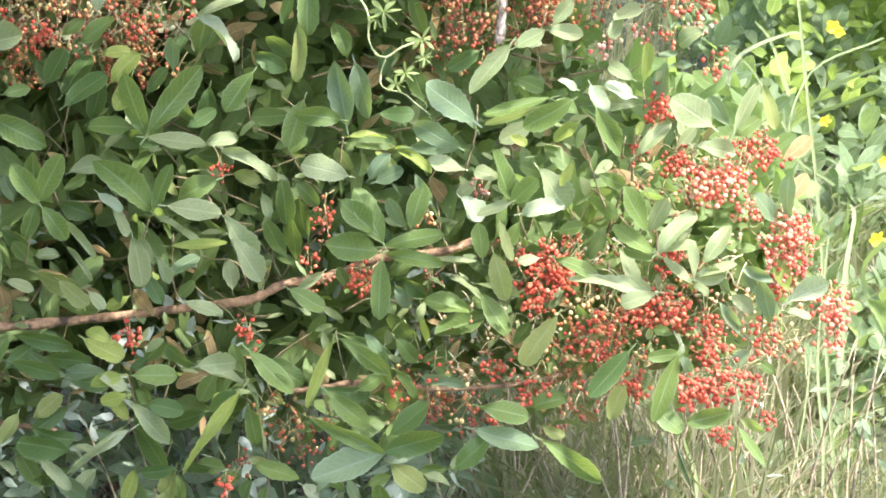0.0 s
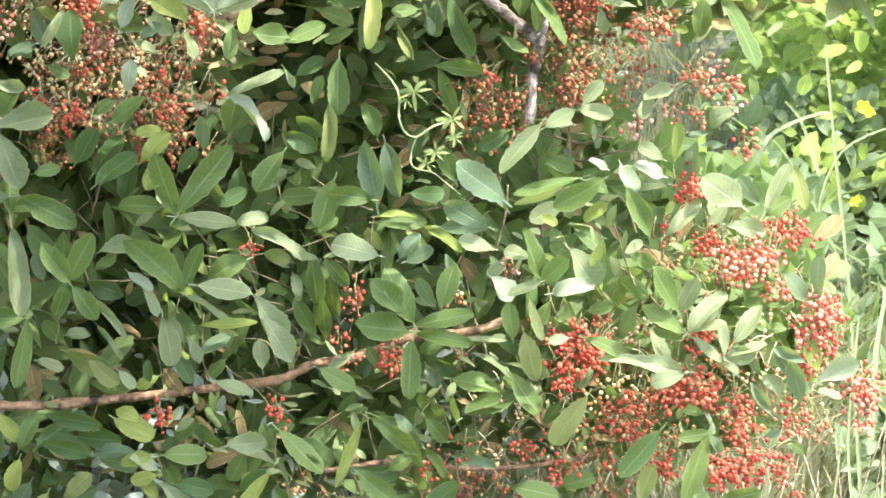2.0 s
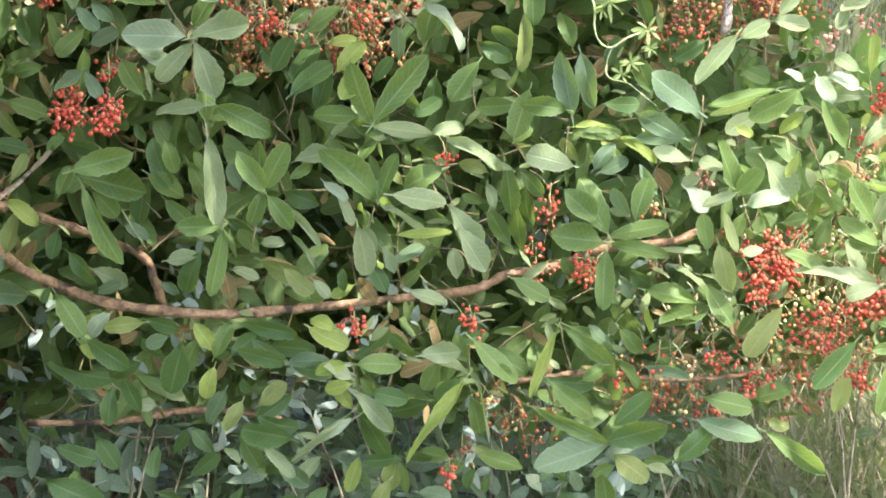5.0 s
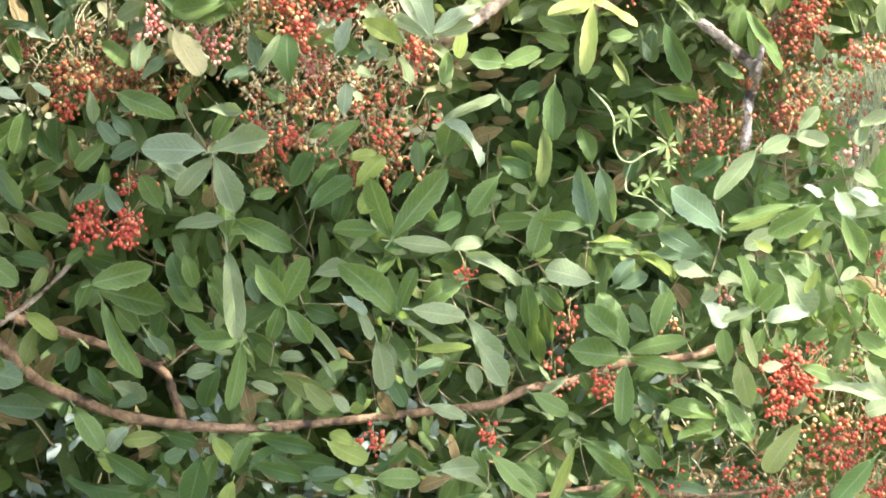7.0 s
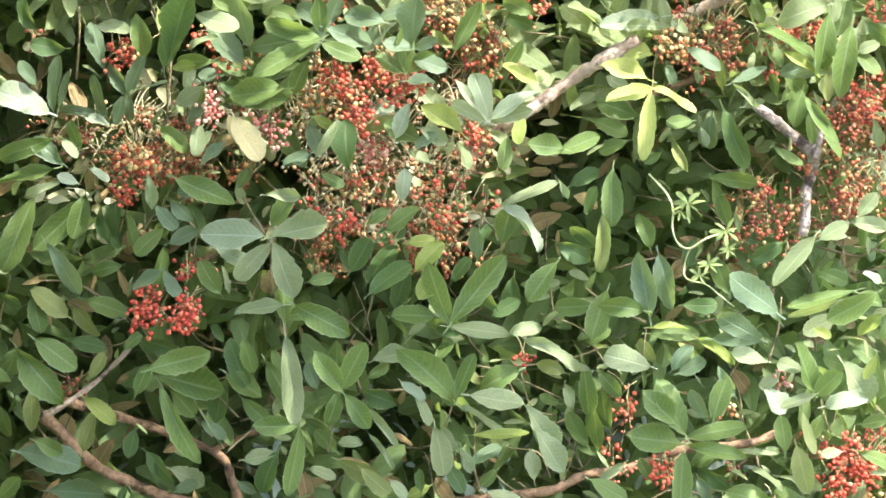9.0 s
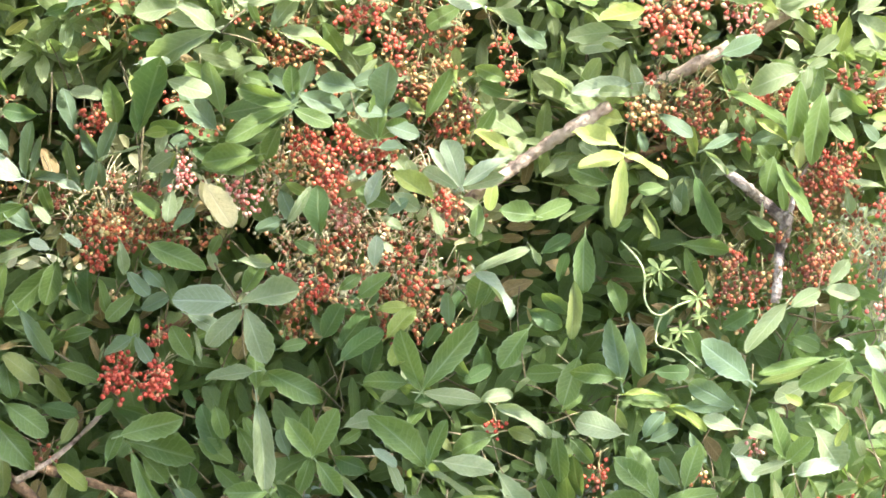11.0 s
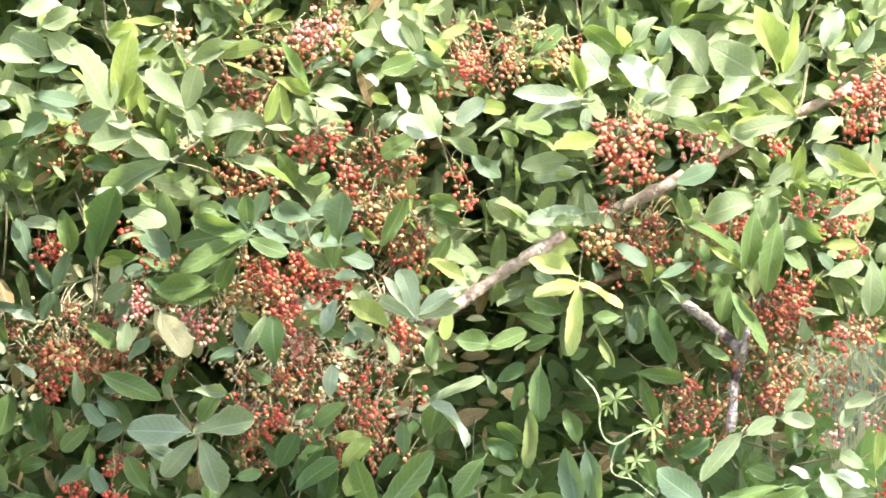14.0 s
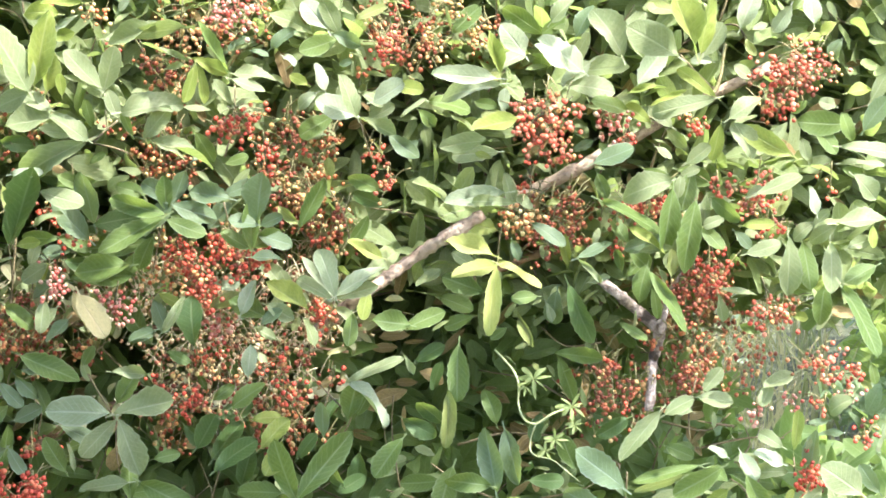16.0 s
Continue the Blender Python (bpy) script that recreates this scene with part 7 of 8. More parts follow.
leaf(bough_upper, 0.438, -0.111, 1.179, -105, 0.051, 0.024, "mature")
leaf(bough_upper, 0.492, -0.076, 1.139, -165, 0.045, 0.021, "pale")
leaf(bough_upper, 0.484, -0.098, 1.119, -159, 0.031, 0.014, "pale")
leaf(bough_upper, 0.477, -0.047, 1.093, 168, 0.034, 0.016, "dark")
leaf(bough_upper, 0.270, -0.048, 1.018, -98, 0.048, 0.023, "grey")
leaf(bough_upper, 0.255, -0.049, 1.003, -66, 0.028, 0.009, "silver")
leaf(bough_upper, 0.161, -0.035, 0.982, -158, 0.040, 0.019, "mature")
leaf(bough_upper, 0.205, -0.045, 0.969, -146, 0.026, 0.012, "mature")
leaf(bough_upper, 0.175, -0.050, 1.017, 162, 0.058, 0.027, "mature")
leaf(bough_upper, 0.217, -0.094, 0.996, -68, 0.051, 0.011, "olive")
leaf(bough_upper, 0.140, -0.159, 0.958, -93, 0.073, 0.028, "mature")
leaf(bough_upper, 0.191, -0.081, 0.848, 105, 0.046, 0.021, "mature")
leaf(bough_upper, 0.181, -0.022, 0.881, -66, 0.028, 0.013, "grey")
leaf(bough_upper, 0.201, -0.112, 0.844, -75, 0.072, 0.029, "grey")
leaf(bough_upper, 0.239, -0.036, 0.924, -56, 0.013, 0.006, "olive")
leaf(bough_upper, 0.510, -0.172, 1.200, 108, 0.049, 0.023, "pale")
leaf(bough_upper, 0.424, -0.114, 1.174, 16, 0.026, 0.012, "pale")
leaf(bough_upper, 0.425, -0.047, 1.177, -18, 0.047, 0.022, "mature")
leaf(bough_upper, 0.419, -0.147, 1.147, 84, 0.029, 0.014, "pale")
leaf(bough_upper, 0.442, -0.151, 1.144, -101, 0.092, 0.030, "mature")
leaf(bough_upper, 0.462, -0.142, 1.147, -41, 0.049, 0.023, "dark")
leaf(bough_upper, 0.459, -0.095, 1.148, -94, 0.040, 0.013, "pale")
leaf(bough_upper, 0.353, -0.168, 1.112, -29, 0.058, 0.014, "young")
leaf(bough_upper, 0.369, -0.151, 1.079, 5, 0.043, 0.009, "pale")
leaf(bough_upper, 0.361, -0.039, 1.081, 121, 0.043, 0.020, "mature")
leaf(bough_upper, 0.496, -0.100, 1.101, -45, 0.031, 0.015, "grey")
leaf(bough_upper, 0.452, -0.096, 1.108, -45, 0.041, 0.019, "mature")
leaf(bough_upper, 0.505, -0.166, 1.077, 19, 0.046, 0.021, "pale")
leaf(bough_upper, 0.501, -0.162, 1.113, 6, 0.040, 0.015, "young")
leaf(bough_upper, 0.517, -0.175, 1.154, 24, 0.063, 0.021, "pale")
leaf(bough_upper, 0.572, -0.054, 1.157, -120, 0.043, 0.020, "olive")
leaf(bough_upper, 0.596, -0.149, 1.127, 107, 0.038, 0.018, "silver")
leaf(bough_upper, 0.511, -0.086, 1.144, 34, 0.026, 0.012, "silver")
leaf(bough_upper, 0.598, -0.098, 1.112, -147, 0.034, 0.016, "pale")
leaf(bough_upper, 0.619, -0.175, 1.118, 11, 0.080, 0.025, "pale")
leaf(bough_upper, 0.619, -0.103, 1.131, -134, 0.031, 0.014, "pale")
leaf(bough_upper, 0.627, -0.096, 1.109, -149, 0.042, 0.020, "pale")
leaf(bough_upper, 0.615, -0.141, 1.090, -89, 0.062, 0.025, "pale")
leaf(bough_upper, 0.559, -0.159, 1.099, -86, 0.076, 0.024, "pale")
leaf(bough_upper, 0.588, -0.048, 1.083, -79, 0.060, 0.026, "mature")
leaf(bough_upper, 0.643, -0.090, 1.079, 27, 0.033, 0.015, "pale")
leaf(bough_upper, 0.680, -0.091, 1.057, -153, 0.049, 0.023, "mature")
leaf(bough_upper, 0.675, -0.091, 1.109, -89, 0.029, 0.014, "young")
leaf(bough_upper, 0.627, -0.179, 1.036, -57, 0.095, 0.031, "mature")
leaf(bough_upper, 0.658, -0.023, 1.059, -78, 0.038, 0.018, "young")
leaf(bough_upper, 0.382, -0.173, 1.055, -55, 0.070, 0.016, "mature")

# ---- berry clusters ----
berry_cluster(bough_twig, -0.492, -0.102, 1.092, 0.040, 0.033, 46, "ripe", 7, 0.0031)
berry_cluster(bough_twig, -0.613, -0.025, 1.106, 0.029, 0.029, 9, "dry", 15, 0.0029)
berry_cluster(bough_twig, -0.388, -0.037, 1.107, 0.037, 0.037, 20, "ripe", -8, 0.0029)
berry_cluster(bough_twig, -0.355, -0.083, 1.085, 0.022, 0.016, 18, "ripe", 5, 0.0031)
berry_cluster(bough_twig, -0.358, -0.036, 1.151, 0.029, 0.029, 10, "ripe", 6, 0.0029)
berry_cluster(bough_twig, -0.612, -0.033, 1.001, 0.022, 0.015, 6, "ripe", 9, 0.0029)
berry_cluster(bough_twig, -0.545, -0.041, 0.992, 0.020, 0.029, 16, "dry", -9, 0.0029)
berry_cluster(bough_twig, -0.480, -0.078, 0.955, 0.073, 0.058, 72, "ripe", -5, 0.0031)
berry_cluster(bough_twig, -0.467, -0.097, 0.964, 0.065, 0.051, 52, "unripe", 10, 0.0031)
berry_cluster(bough_twig, -0.490, -0.086, 0.915, 0.040, 0.044, 46, "ripe", -12, 0.0031)
berry_cluster(bough_brown, -0.467, -0.028, 0.861, 0.021, 0.013, 8, "unripe", 5, 0.0029)
berry_cluster(bough_twig, -0.383, -0.100, 1.028, 0.026, 0.043, 46, "pink", 5, 0.0031)
berry_cluster(bough_twig, -0.413, -0.041, 1.004, 0.044, 0.037, 19, "dry", -5, 0.0029)
berry_cluster(bough_twig, -0.303, -0.103, 0.998, 0.058, 0.043, 60, "pink", -10, 0.0031)
berry_cluster(bough_twig, -0.474, -0.016, 1.008, 0.037, 0.022, 14, "dry", -3, 0.0029)
berry_cluster(bough_twig, -0.221, -0.075, 1.071, 0.044, 0.036, 41, "ripe", -2, 0.0031)
berry_cluster(bough_twig, -0.188, -0.137, 1.033, 0.029, 0.054, 49, "ripe", 13, 0.0034)
berry_cluster(bough_twig, -0.161, -0.084, 1.083, 0.036, 0.044, 47, "ripe", -13, 0.0031)
berry_cluster(bough_twig, -0.123, -0.137, 1.068, 0.036, 0.040, 54, "ripe", 4, 0.0034)
berry_cluster(bough_twig, -0.244, -0.040, 1.035, 0.066, 0.037, 42, "unripe", -14, 0.0029)
berry_cluster(bough_twig, -0.241, -0.019, 1.073, 0.037, 0.037, 23, "unripe", 0, 0.0029)
berry_cluster(bough_twig, -0.229, -0.039, 1.010, 0.044, 0.022, 23, "unripe", -1, 0.0029)
berry_cluster(bough_twig, -0.172, -0.098, 1.004, 0.022, 0.022, 14, "ripe", 10, 0.0031)
berry_cluster(bough_twig, -0.169, -0.090, 0.974, 0.033, 0.029, 40, "pink", -14, 0.0031)
berry_cluster(bough_twig, -0.179, -0.020, 1.107, 0.029, 0.044, 18, "unripe", -14, 0.0029)
berry_cluster(bough_mid, -0.068, -0.037, 1.135, 0.070, 0.059, 63, "olive", -16, 0.0029)
berry_cluster(bough_mid, -0.046, -0.023, 1.083, 0.051, 0.022, 16, "ripe", -13, 0.0029)
berry_cluster(bough_mid, -0.009, -0.029, 1.106, 0.022, 0.048, 23, "dry", -14, 0.0029)
berry_cluster(bough_mid, -0.023, -0.031, 1.100, 0.029, 0.022, 14, "unripe", 6, 0.0029)
berry_cluster(bough_mid, 0.048, -0.089, 1.158, 0.029, 0.022, 16, "ripe", -1, 0.0031)
berry_cluster(bough_mid, -0.045, -0.090, 0.997, 0.036, 0.029, 33, "ripe", -2, 0.0031)
berry_cluster(bough_mid, -0.025, -0.087, 0.977, 0.029, 0.029, 22, "ripe", -14, 0.0031)
berry_cluster(bough_twig, -0.082, -0.031, 0.969, 0.029, 0.016, 6, "ripe", -9, 0.0029)
berry_cluster(bough_brown, -0.183, -0.079, 0.925, 0.069, 0.036, 21, "ripe", 15, 0.0031)
berry_cluster(bough_brown, -0.206, -0.043, 0.910, 0.066, 0.033, 35, "unripe", -12, 0.0029)
berry_cluster(bough_brown, -0.241, -0.084, 0.895, 0.036, 0.036, 19, "ripe", 2, 0.0031)
berry_cluster(bough_brown, -0.203, -0.104, 0.877, 0.058, 0.036, 30, "ripe", 7, 0.0031)
berry_cluster(bough_twig, -0.084, -0.077, 0.911, 0.073, 0.062, 37, "ripe", -2, 0.0031)
berry_cluster(bough_twig, -0.089, -0.035, 0.910, 0.073, 0.051, 27, "unripe", 2, 0.0029)
berry_cluster(bough_twig, -0.072, -0.077, 0.873, 0.031, 0.031, 14, "ripe", -8, 0.0031)
berry_cluster(bough_twig, -0.022, -0.096, 0.902, 0.023, 0.019, 8, "ripe", -11, 0.0031)
berry_cluster(bough_twig, -0.052, -0.026, 0.926, 0.044, 0.029, 14, "dry", -1, 0.0029)
berry_cluster(bough_brown, -0.460, -0.147, 0.770, 0.033, 0.052, 75, "ripe", -4, 0.0034)
berry_cluster(bough_brown, -0.406, -0.154, 0.762, 0.033, 0.037, 69, "ripe", -6, 0.0034)
berry_cluster(bough_brown, -0.409, -0.076, 0.810, 0.029, 0.031, 22, "ripe", 3, 0.0031)
berry_cluster(bough_left, -0.565, -0.037, 0.649, 0.026, 0.022, 12, "dry", 15, 0.0029)
berry_cluster(bough_midend, 0.219, -0.094, 1.113, 0.036, 0.040, 49, "unripe", -8, 0.0031)
berry_cluster(bough_upper, 0.258, -0.044, 1.084, 0.073, 0.066, 50, "dry", -12, 0.0029)
berry_cluster(bough_midend, 0.283, -0.039, 1.138, 0.044, 0.037, 19, "dry", -9, 0.0029)
berry_cluster(bough_midend, 0.234, -0.019, 1.148, 0.015, 0.037, 7, "ripe", -8, 0.0029)
berry_cluster(bough_upper, 0.382, -0.098, 1.130, 0.054, 0.022, 33, "ripe", 3, 0.0031)
berry_cluster(bough_upper, 0.353, -0.017, 1.084, 0.026, 0.051, 18, "ripe", -7, 0.0029)
berry_cluster(bough_spur, 0.439, -0.022, 1.010, 0.059, 0.077, 72, "dry", -4, 0.0029)
berry_cluster(bough_spur, 0.466, -0.088, 1.041, 0.048, 0.073, 62, "ripe", 3, 0.0031)
berry_cluster(bough_upper, 0.479, -0.077, 1.143, 0.026, 0.044, 20, "ripe", 9, 0.0031)
berry_cluster(bough_dead, 0.331, -0.030, 0.908, 0.044, 0.051, 32, "dry", 12, 0.0029)
berry_cluster(bough_dead, 0.365, -0.034, 0.872, 0.026, 0.037, 12, "ripe", -4, 0.0029)
berry_cluster(bough_dead, 0.324, -0.016, 0.862, 0.026, 0.016, 7, "ripe", 1, 0.0029)
berry_cluster(bough_dead, 0.442, -0.022, 0.910, 0.059, 0.037, 28, "dry", -6, 0.0029)
berry_cluster(bough_dead, 0.443, -0.018, 0.908, 0.059, 0.029, 12, "unripe", 4, 0.0029)
berry_cluster(bough_low, 0.031, -0.038, 0.692, 0.022, 0.022, 10, "ripe", 15, 0.0029)
berry_cluster(bough_low, 0.164, -0.031, 0.629, 0.022, 0.040, 18, "ripe", -5, 0.0029)
berry_cluster(bough_low, 0.205, -0.097, 0.556, 0.029, 0.020, 29, "ripe", -14, 0.0031)
berry_cluster(bough_low, 0.369, -0.099, 0.674, 0.026, 0.019, 14, "pink", 6, 0.0031)
berry_cluster(bough_low, 0.298, -0.041, 0.634, 0.044, 0.029, 12, "unripe", -8, 0.0029)
berry_cluster(bough_low, 0.148, -0.032, 0.546, 0.037, 0.037, 16, "dry", 1, 0.0029)
berry_cluster(bough_low, 0.307, -0.034, 0.550, 0.029, 0.029, 10, "dry", 10, 0.0029)
berry_cluster(bough_low, 0.454, -0.097, 0.564, 0.080, 0.083, 137, "ripe", -4, 0.0031)
berry_cluster(bough_low, 0.403, -0.032, 0.588, 0.018, 0.026, 8, "unripe", -13, 0.0029)
berry_cluster(bough_twig, -0.399, -0.038, 1.384, 0.029, 0.019, 7, "ripe", -12, 0.0029)
berry_cluster(bough_twig, -0.301, -0.023, 1.329, 0.026, 0.016, 8, "ripe", -12, 0.0029)
berry_cluster(bough_twig, -0.250, -0.025, 1.296, 0.059, 0.044, 28, "dry", -10, 0.0029)
berry_cluster(bough_twig, -0.316, -0.026, 1.226, 0.016, 0.019, 6, "ripe", 5, 0.0029)
berry_cluster(bough_twig, -0.410, -0.034, 1.209, 0.018, 0.022, 6, "ripe", 15, 0.0029)
berry_cluster(bough_twig, -0.334, -0.025, 1.369, 0.044, 0.044, 23, "unripe", 2, 0.0029)
berry_cluster(bough_twig, -0.220, -0.044, 1.349, 0.077, 0.066, 67, "olive", -3, 0.0029)
berry_cluster(bough_mid, -0.146, -0.097, 1.376, 0.091, 0.036, 75, "pink", -1, 0.0031)
berry_cluster(bough_mid, -0.141, -0.127, 1.233, 0.065, 0.045, 64, "ripe", 13, 0.0034)
berry_cluster(bough_mid, -0.109, -0.103, 1.196, 0.026, 0.033, 24, "ripe", 6, 0.0031)
berry_cluster(bough_mid, -0.077, -0.017, 1.220, 0.037, 0.066, 30, "dry", 1, 0.0029)
berry_cluster(bough_mid, 0.043, -0.102, 1.329, 0.043, 0.029, 26, "ripe", 13, 0.0031)
berry_cluster(bough_mid, 0.072, -0.032, 1.343, 0.066, 0.088, 46, "dry", 17, 0.0029)
berry_cluster(bough_mid, 0.058, -0.019, 1.379, 0.044, 0.026, 11, "ripe", 11, 0.0029)
berry_cluster(bough_top, 0.131, -0.017, 1.357, 0.088, 0.081, 58, "olive", -15, 0.0029)
berry_cluster(bough_top, 0.245, -0.131, 1.236, 0.094, 0.097, 182, "salmon", -7, 0.0034)
berry_cluster(bough_mid, 0.037, -0.041, 1.188, 0.031, 0.037, 18, "ripe", -4, 0.0029)
berry_cluster(bough_mid, -0.059, -0.027, 1.195, 0.026, 0.022, 8, "ripe", -17, 0.0029)
berry_cluster(bough_top, 0.334, -0.092, 1.241, 0.052, 0.044, 49, "pink", 10, 0.0031)
berry_cluster(bough_midend, 0.358, -0.090, 1.217, 0.022, 0.019, 12, "ripe", 1, 0.0031)
berry_cluster(bough_midend, 0.443, -0.096, 1.231, 0.029, 0.026, 20, "ripe", 16, 0.0031)
berry_cluster(bough_midend, 0.568, -0.148, 1.307, 0.126, 0.072, 146, "salmon", 6, 0.0034)
berry_cluster(bough_midend, 0.552, -0.086, 1.259, 0.038, 0.031, 28, "ripe", -17, 0.0031)
berry_cluster(bough_upper, 0.526, -0.075, 1.165, 0.036, 0.036, 28, "salmon", -9, 0.0031)
berry_cluster(bough_upper, 0.530, -0.075, 1.130, 0.060, 0.031, 43, "salmon", 15, 0.0031)
berry_cluster(bough_upper, 0.550, -0.078, 1.103, 0.045, 0.012, 14, "ripe", 12, 0.0031)
berry_cluster(bough_upper, 0.626, -0.033, 1.156, 0.019, 0.037, 6, "ripe", -1, 0.0029)
berry_cluster(bough_upper, 0.368, -0.035, 1.133, 0.019, 0.015, 6, "ripe", 15, 0.0029)
berry_cluster(bough_upper, 0.397, -0.044, 1.124, 0.022, 0.015, 6, "ripe", -13, 0.0029)
berry_cluster(bough_spur, 0.480, -0.016, 1.039, 0.066, 0.070, 49, "ripe", 11, 0.0029)
berry_cluster(bough_spur, 0.546, -0.084, 0.996, 0.060, 0.065, 68, "salmon", 16, 0.0031)
berry_cluster(bough_spur, 0.458, -0.029, 1.010, 0.044, 0.059, 41, "dry", 12, 0.0029)
berry_cluster(bough_twig, -0.216, -0.092, 1.054, 0.036, 0.036, 28, "ripe", 14, 0.0031)
berry_cluster(bough_twig, -0.159, -0.103, 1.062, 0.045, 0.029, 28, "ripe", -2, 0.0031)
berry_cluster(bough_twig, -0.128, -0.138, 1.053, 0.036, 0.029, 33, "ripe", 10, 0.0034)
berry_cluster(bough_twig, -0.185, -0.142, 1.020, 0.036, 0.045, 41, "ripe", 6, 0.0034)
berry_cluster(bough_twig, -0.213, -0.016, 1.068, 0.044, 0.029, 16, "dry", -2, 0.0029)
berry_cluster(bough_mid, -0.088, -0.039, 1.137, 0.037, 0.088, 34, "dry", -16, 0.0029)
berry_cluster(bough_mid, -0.094, -0.019, 1.165, 0.029, 0.029, 15, "ripe", 0, 0.0029)
berry_cluster(bough_twig, -0.329, -0.033, 1.083, 0.022, 0.022, 9, "unripe", 0, 0.0029)
berry_cluster(bough_twig, -0.373, -0.041, 1.051, 0.019, 0.022, 6, "ripe", -10, 0.0029)
berry_cluster(bough_twig, -0.344, -0.038, 1.017, 0.019, 0.019, 6, "ripe", -8, 0.0029)
berry_cluster(bough_deadarm, 0.613, -0.079, 0.931, 0.076, 0.044, 43, "salmon", -9, 0.0031)
berry_cluster(bough_dead, 0.458, -0.042, 0.919, 0.032, 0.022, 12, "dry", 13, 0.0029)
berry_cluster(bough_dead, 0.345, -0.028, 0.913, 0.029, 0.029, 8, "ripe", -16, 0.0029)
berry_cluster(bough_dead, 0.653, -0.025, 0.881, 0.059, 0.026, 16, "pink", 6, 0.0029)
berry_cluster(bough_dead, 0.628, -0.086, 0.909, 0.067, 0.025, 28, "ripe", 9, 0.0031)
berry_cluster(bough_dead, 0.620, -0.032, 0.862, 0.026, 0.022, 9, "ripe", -9, 0.0029)
berry_cluster(bough_dead, 0.535, -0.023, 0.854, 0.046, 0.023, 18, "pink", 4, 0.0029)
berry_cluster(bough_dead, 0.579, -0.024, 0.872, 0.037, 0.029, 16, "pink", -11, 0.0029)
berry_cluster(bough_dead, 0.669, -0.094, 0.836, 0.026, 0.023, 16, "ripe", 6, 0.0031)
berry_cluster(bough_dead, 0.596, -0.093, 0.781, 0.044, 0.065, 60, "ripe", 3, 0.0031)
berry_cluster(bough_dead, 0.577, -0.031, 0.720, 0.019, 0.026, 9, "ripe", 9, 0.0029)
berry_cluster(bough_dead, 0.621, -0.095, 0.714, 0.045, 0.036, 40, "ripe", 0, 0.0031)
berry_cluster(bough_dead, 0.735, -0.080, 0.725, 0.087, 0.045, 95, "ripe", -6, 0.0031)
berry_cluster(bough_low, 0.665, -0.150, 0.696, 0.111, 0.040, 121, "salmon", 4, 0.0034)
berry_cluster(bough_lowtwig, 0.719, -0.101, 0.652, 0.038, 0.036, 31, "salmon", 12, 0.0031)
berry_cluster(bough_lowtwig, 0.765, -0.147, 0.611, 0.072, 0.079, 152, "salmon", 14, 0.0034)
berry_cluster(bough_lowtwig, 0.760, -0.089, 0.553, 0.038, 0.026, 26, "ripe", -12, 0.0031)
berry_cluster(bough_lowtwig, 0.825, -0.139, 0.509, 0.043, 0.079, 84, "salmon", 6, 0.0034)
berry_cluster(bough_lowtwig, 0.611, -0.090, 0.576, 0.044, 0.046, 40, "ripe", 4, 0.0031)
berry_cluster(bough_lowtwig, 0.595, -0.144, 0.524, 0.097, 0.043, 121, "ripe", 16, 0.0034)
berry_cluster(bough_lowtwig, 0.663, -0.100, 0.480, 0.059, 0.069, 78, "ripe", 10, 0.0031)
berry_cluster(bough_lowtwig, 0.669, -0.154, 0.422, 0.118, 0.045, 145, "ripe", 0, 0.0034)
berry_cluster(bough_lowtwig, 0.538, -0.043, 0.477, 0.066, 0.059, 32, "dry", -13, 0.0029)
berry_cluster(bough_lowtwig, 0.529, -0.027, 0.467, 0.059, 0.051, 18, "unripe", 14, 0.0029)
berry_cluster(bough_lowtwig, 0.568, -0.096, 0.411, 0.038, 0.038, 31, "ripe", -3, 0.0031)
berry_cluster(bough_lowtwig, 0.752, -0.031, 0.356, 0.023, 0.022, 11, "ripe", 3, 0.0029)
berry_cluster(bough_lowtwig, 0.685, -0.094, 0.347, 0.020, 0.020, 18, "ripe", -5, 0.0031)
berry_cluster(bough_lowtwig, 0.740, -0.079, 0.476, 0.032, 0.045, 26, "ripe", 2, 0.0031)
berry_cluster(bough_low, 0.489, -0.034, 0.604, 0.022, 0.022, 13, "ripe", 11, 0.0029)
berry_cluster(bough_low, 0.471, -0.075, 0.566, 0.052, 0.051, 58, "ripe", -2, 0.0031)
berry_cluster(bough_low, 0.440, -0.105, 0.526, 0.038, 0.036, 37, "ripe", -7, 0.0031)
berry_cluster(bough_lowtwig, 0.498, -0.078, 0.506, 0.073, 0.065, 58, "unripe", -11, 0.0031)
berry_cluster(bough_lowtwig, 0.515, -0.099, 0.480, 0.065, 0.065, 63, "ripe", 10, 0.0031)
berry_cluster(bough_lowtwig, 0.386, -0.042, 0.432, 0.067, 0.031, 25, "ripe", 12, 0.0029)
berry_cluster(bough_lowtwig, 0.308, -0.098, 0.446, 0.012, 0.014, 5, "ripe", -4, 0.0031)
berry_cluster(bough_lowtwig, 0.435, -0.087, 0.410, 0.038, 0.026, 23, "ripe", -13, 0.0031)
berry_cluster(bough_lowtwig, 0.502, -0.082, 0.416, 0.012, 0.010, 5, "ripe", -2, 0.0031)
berry_cluster(bough_lowtwig, 0.305, -0.022, 0.375, 0.038, 0.046, 19, "dry", 9, 0.0029)
berry_cluster(bough_lowtwig, 0.274, -0.043, 0.402, 0.038, 0.016, 12, "ripe", 11, 0.0029)
berry_cluster(bough_lowtwig, 0.358, -0.020, 0.355, 0.038, 0.031, 16, "dry", -9, 0.0029)
berry_cluster(bough_lowtwig, 0.387, -0.027, 0.364, 0.015, 0.015, 7, "ripe", -10, 0.0029)
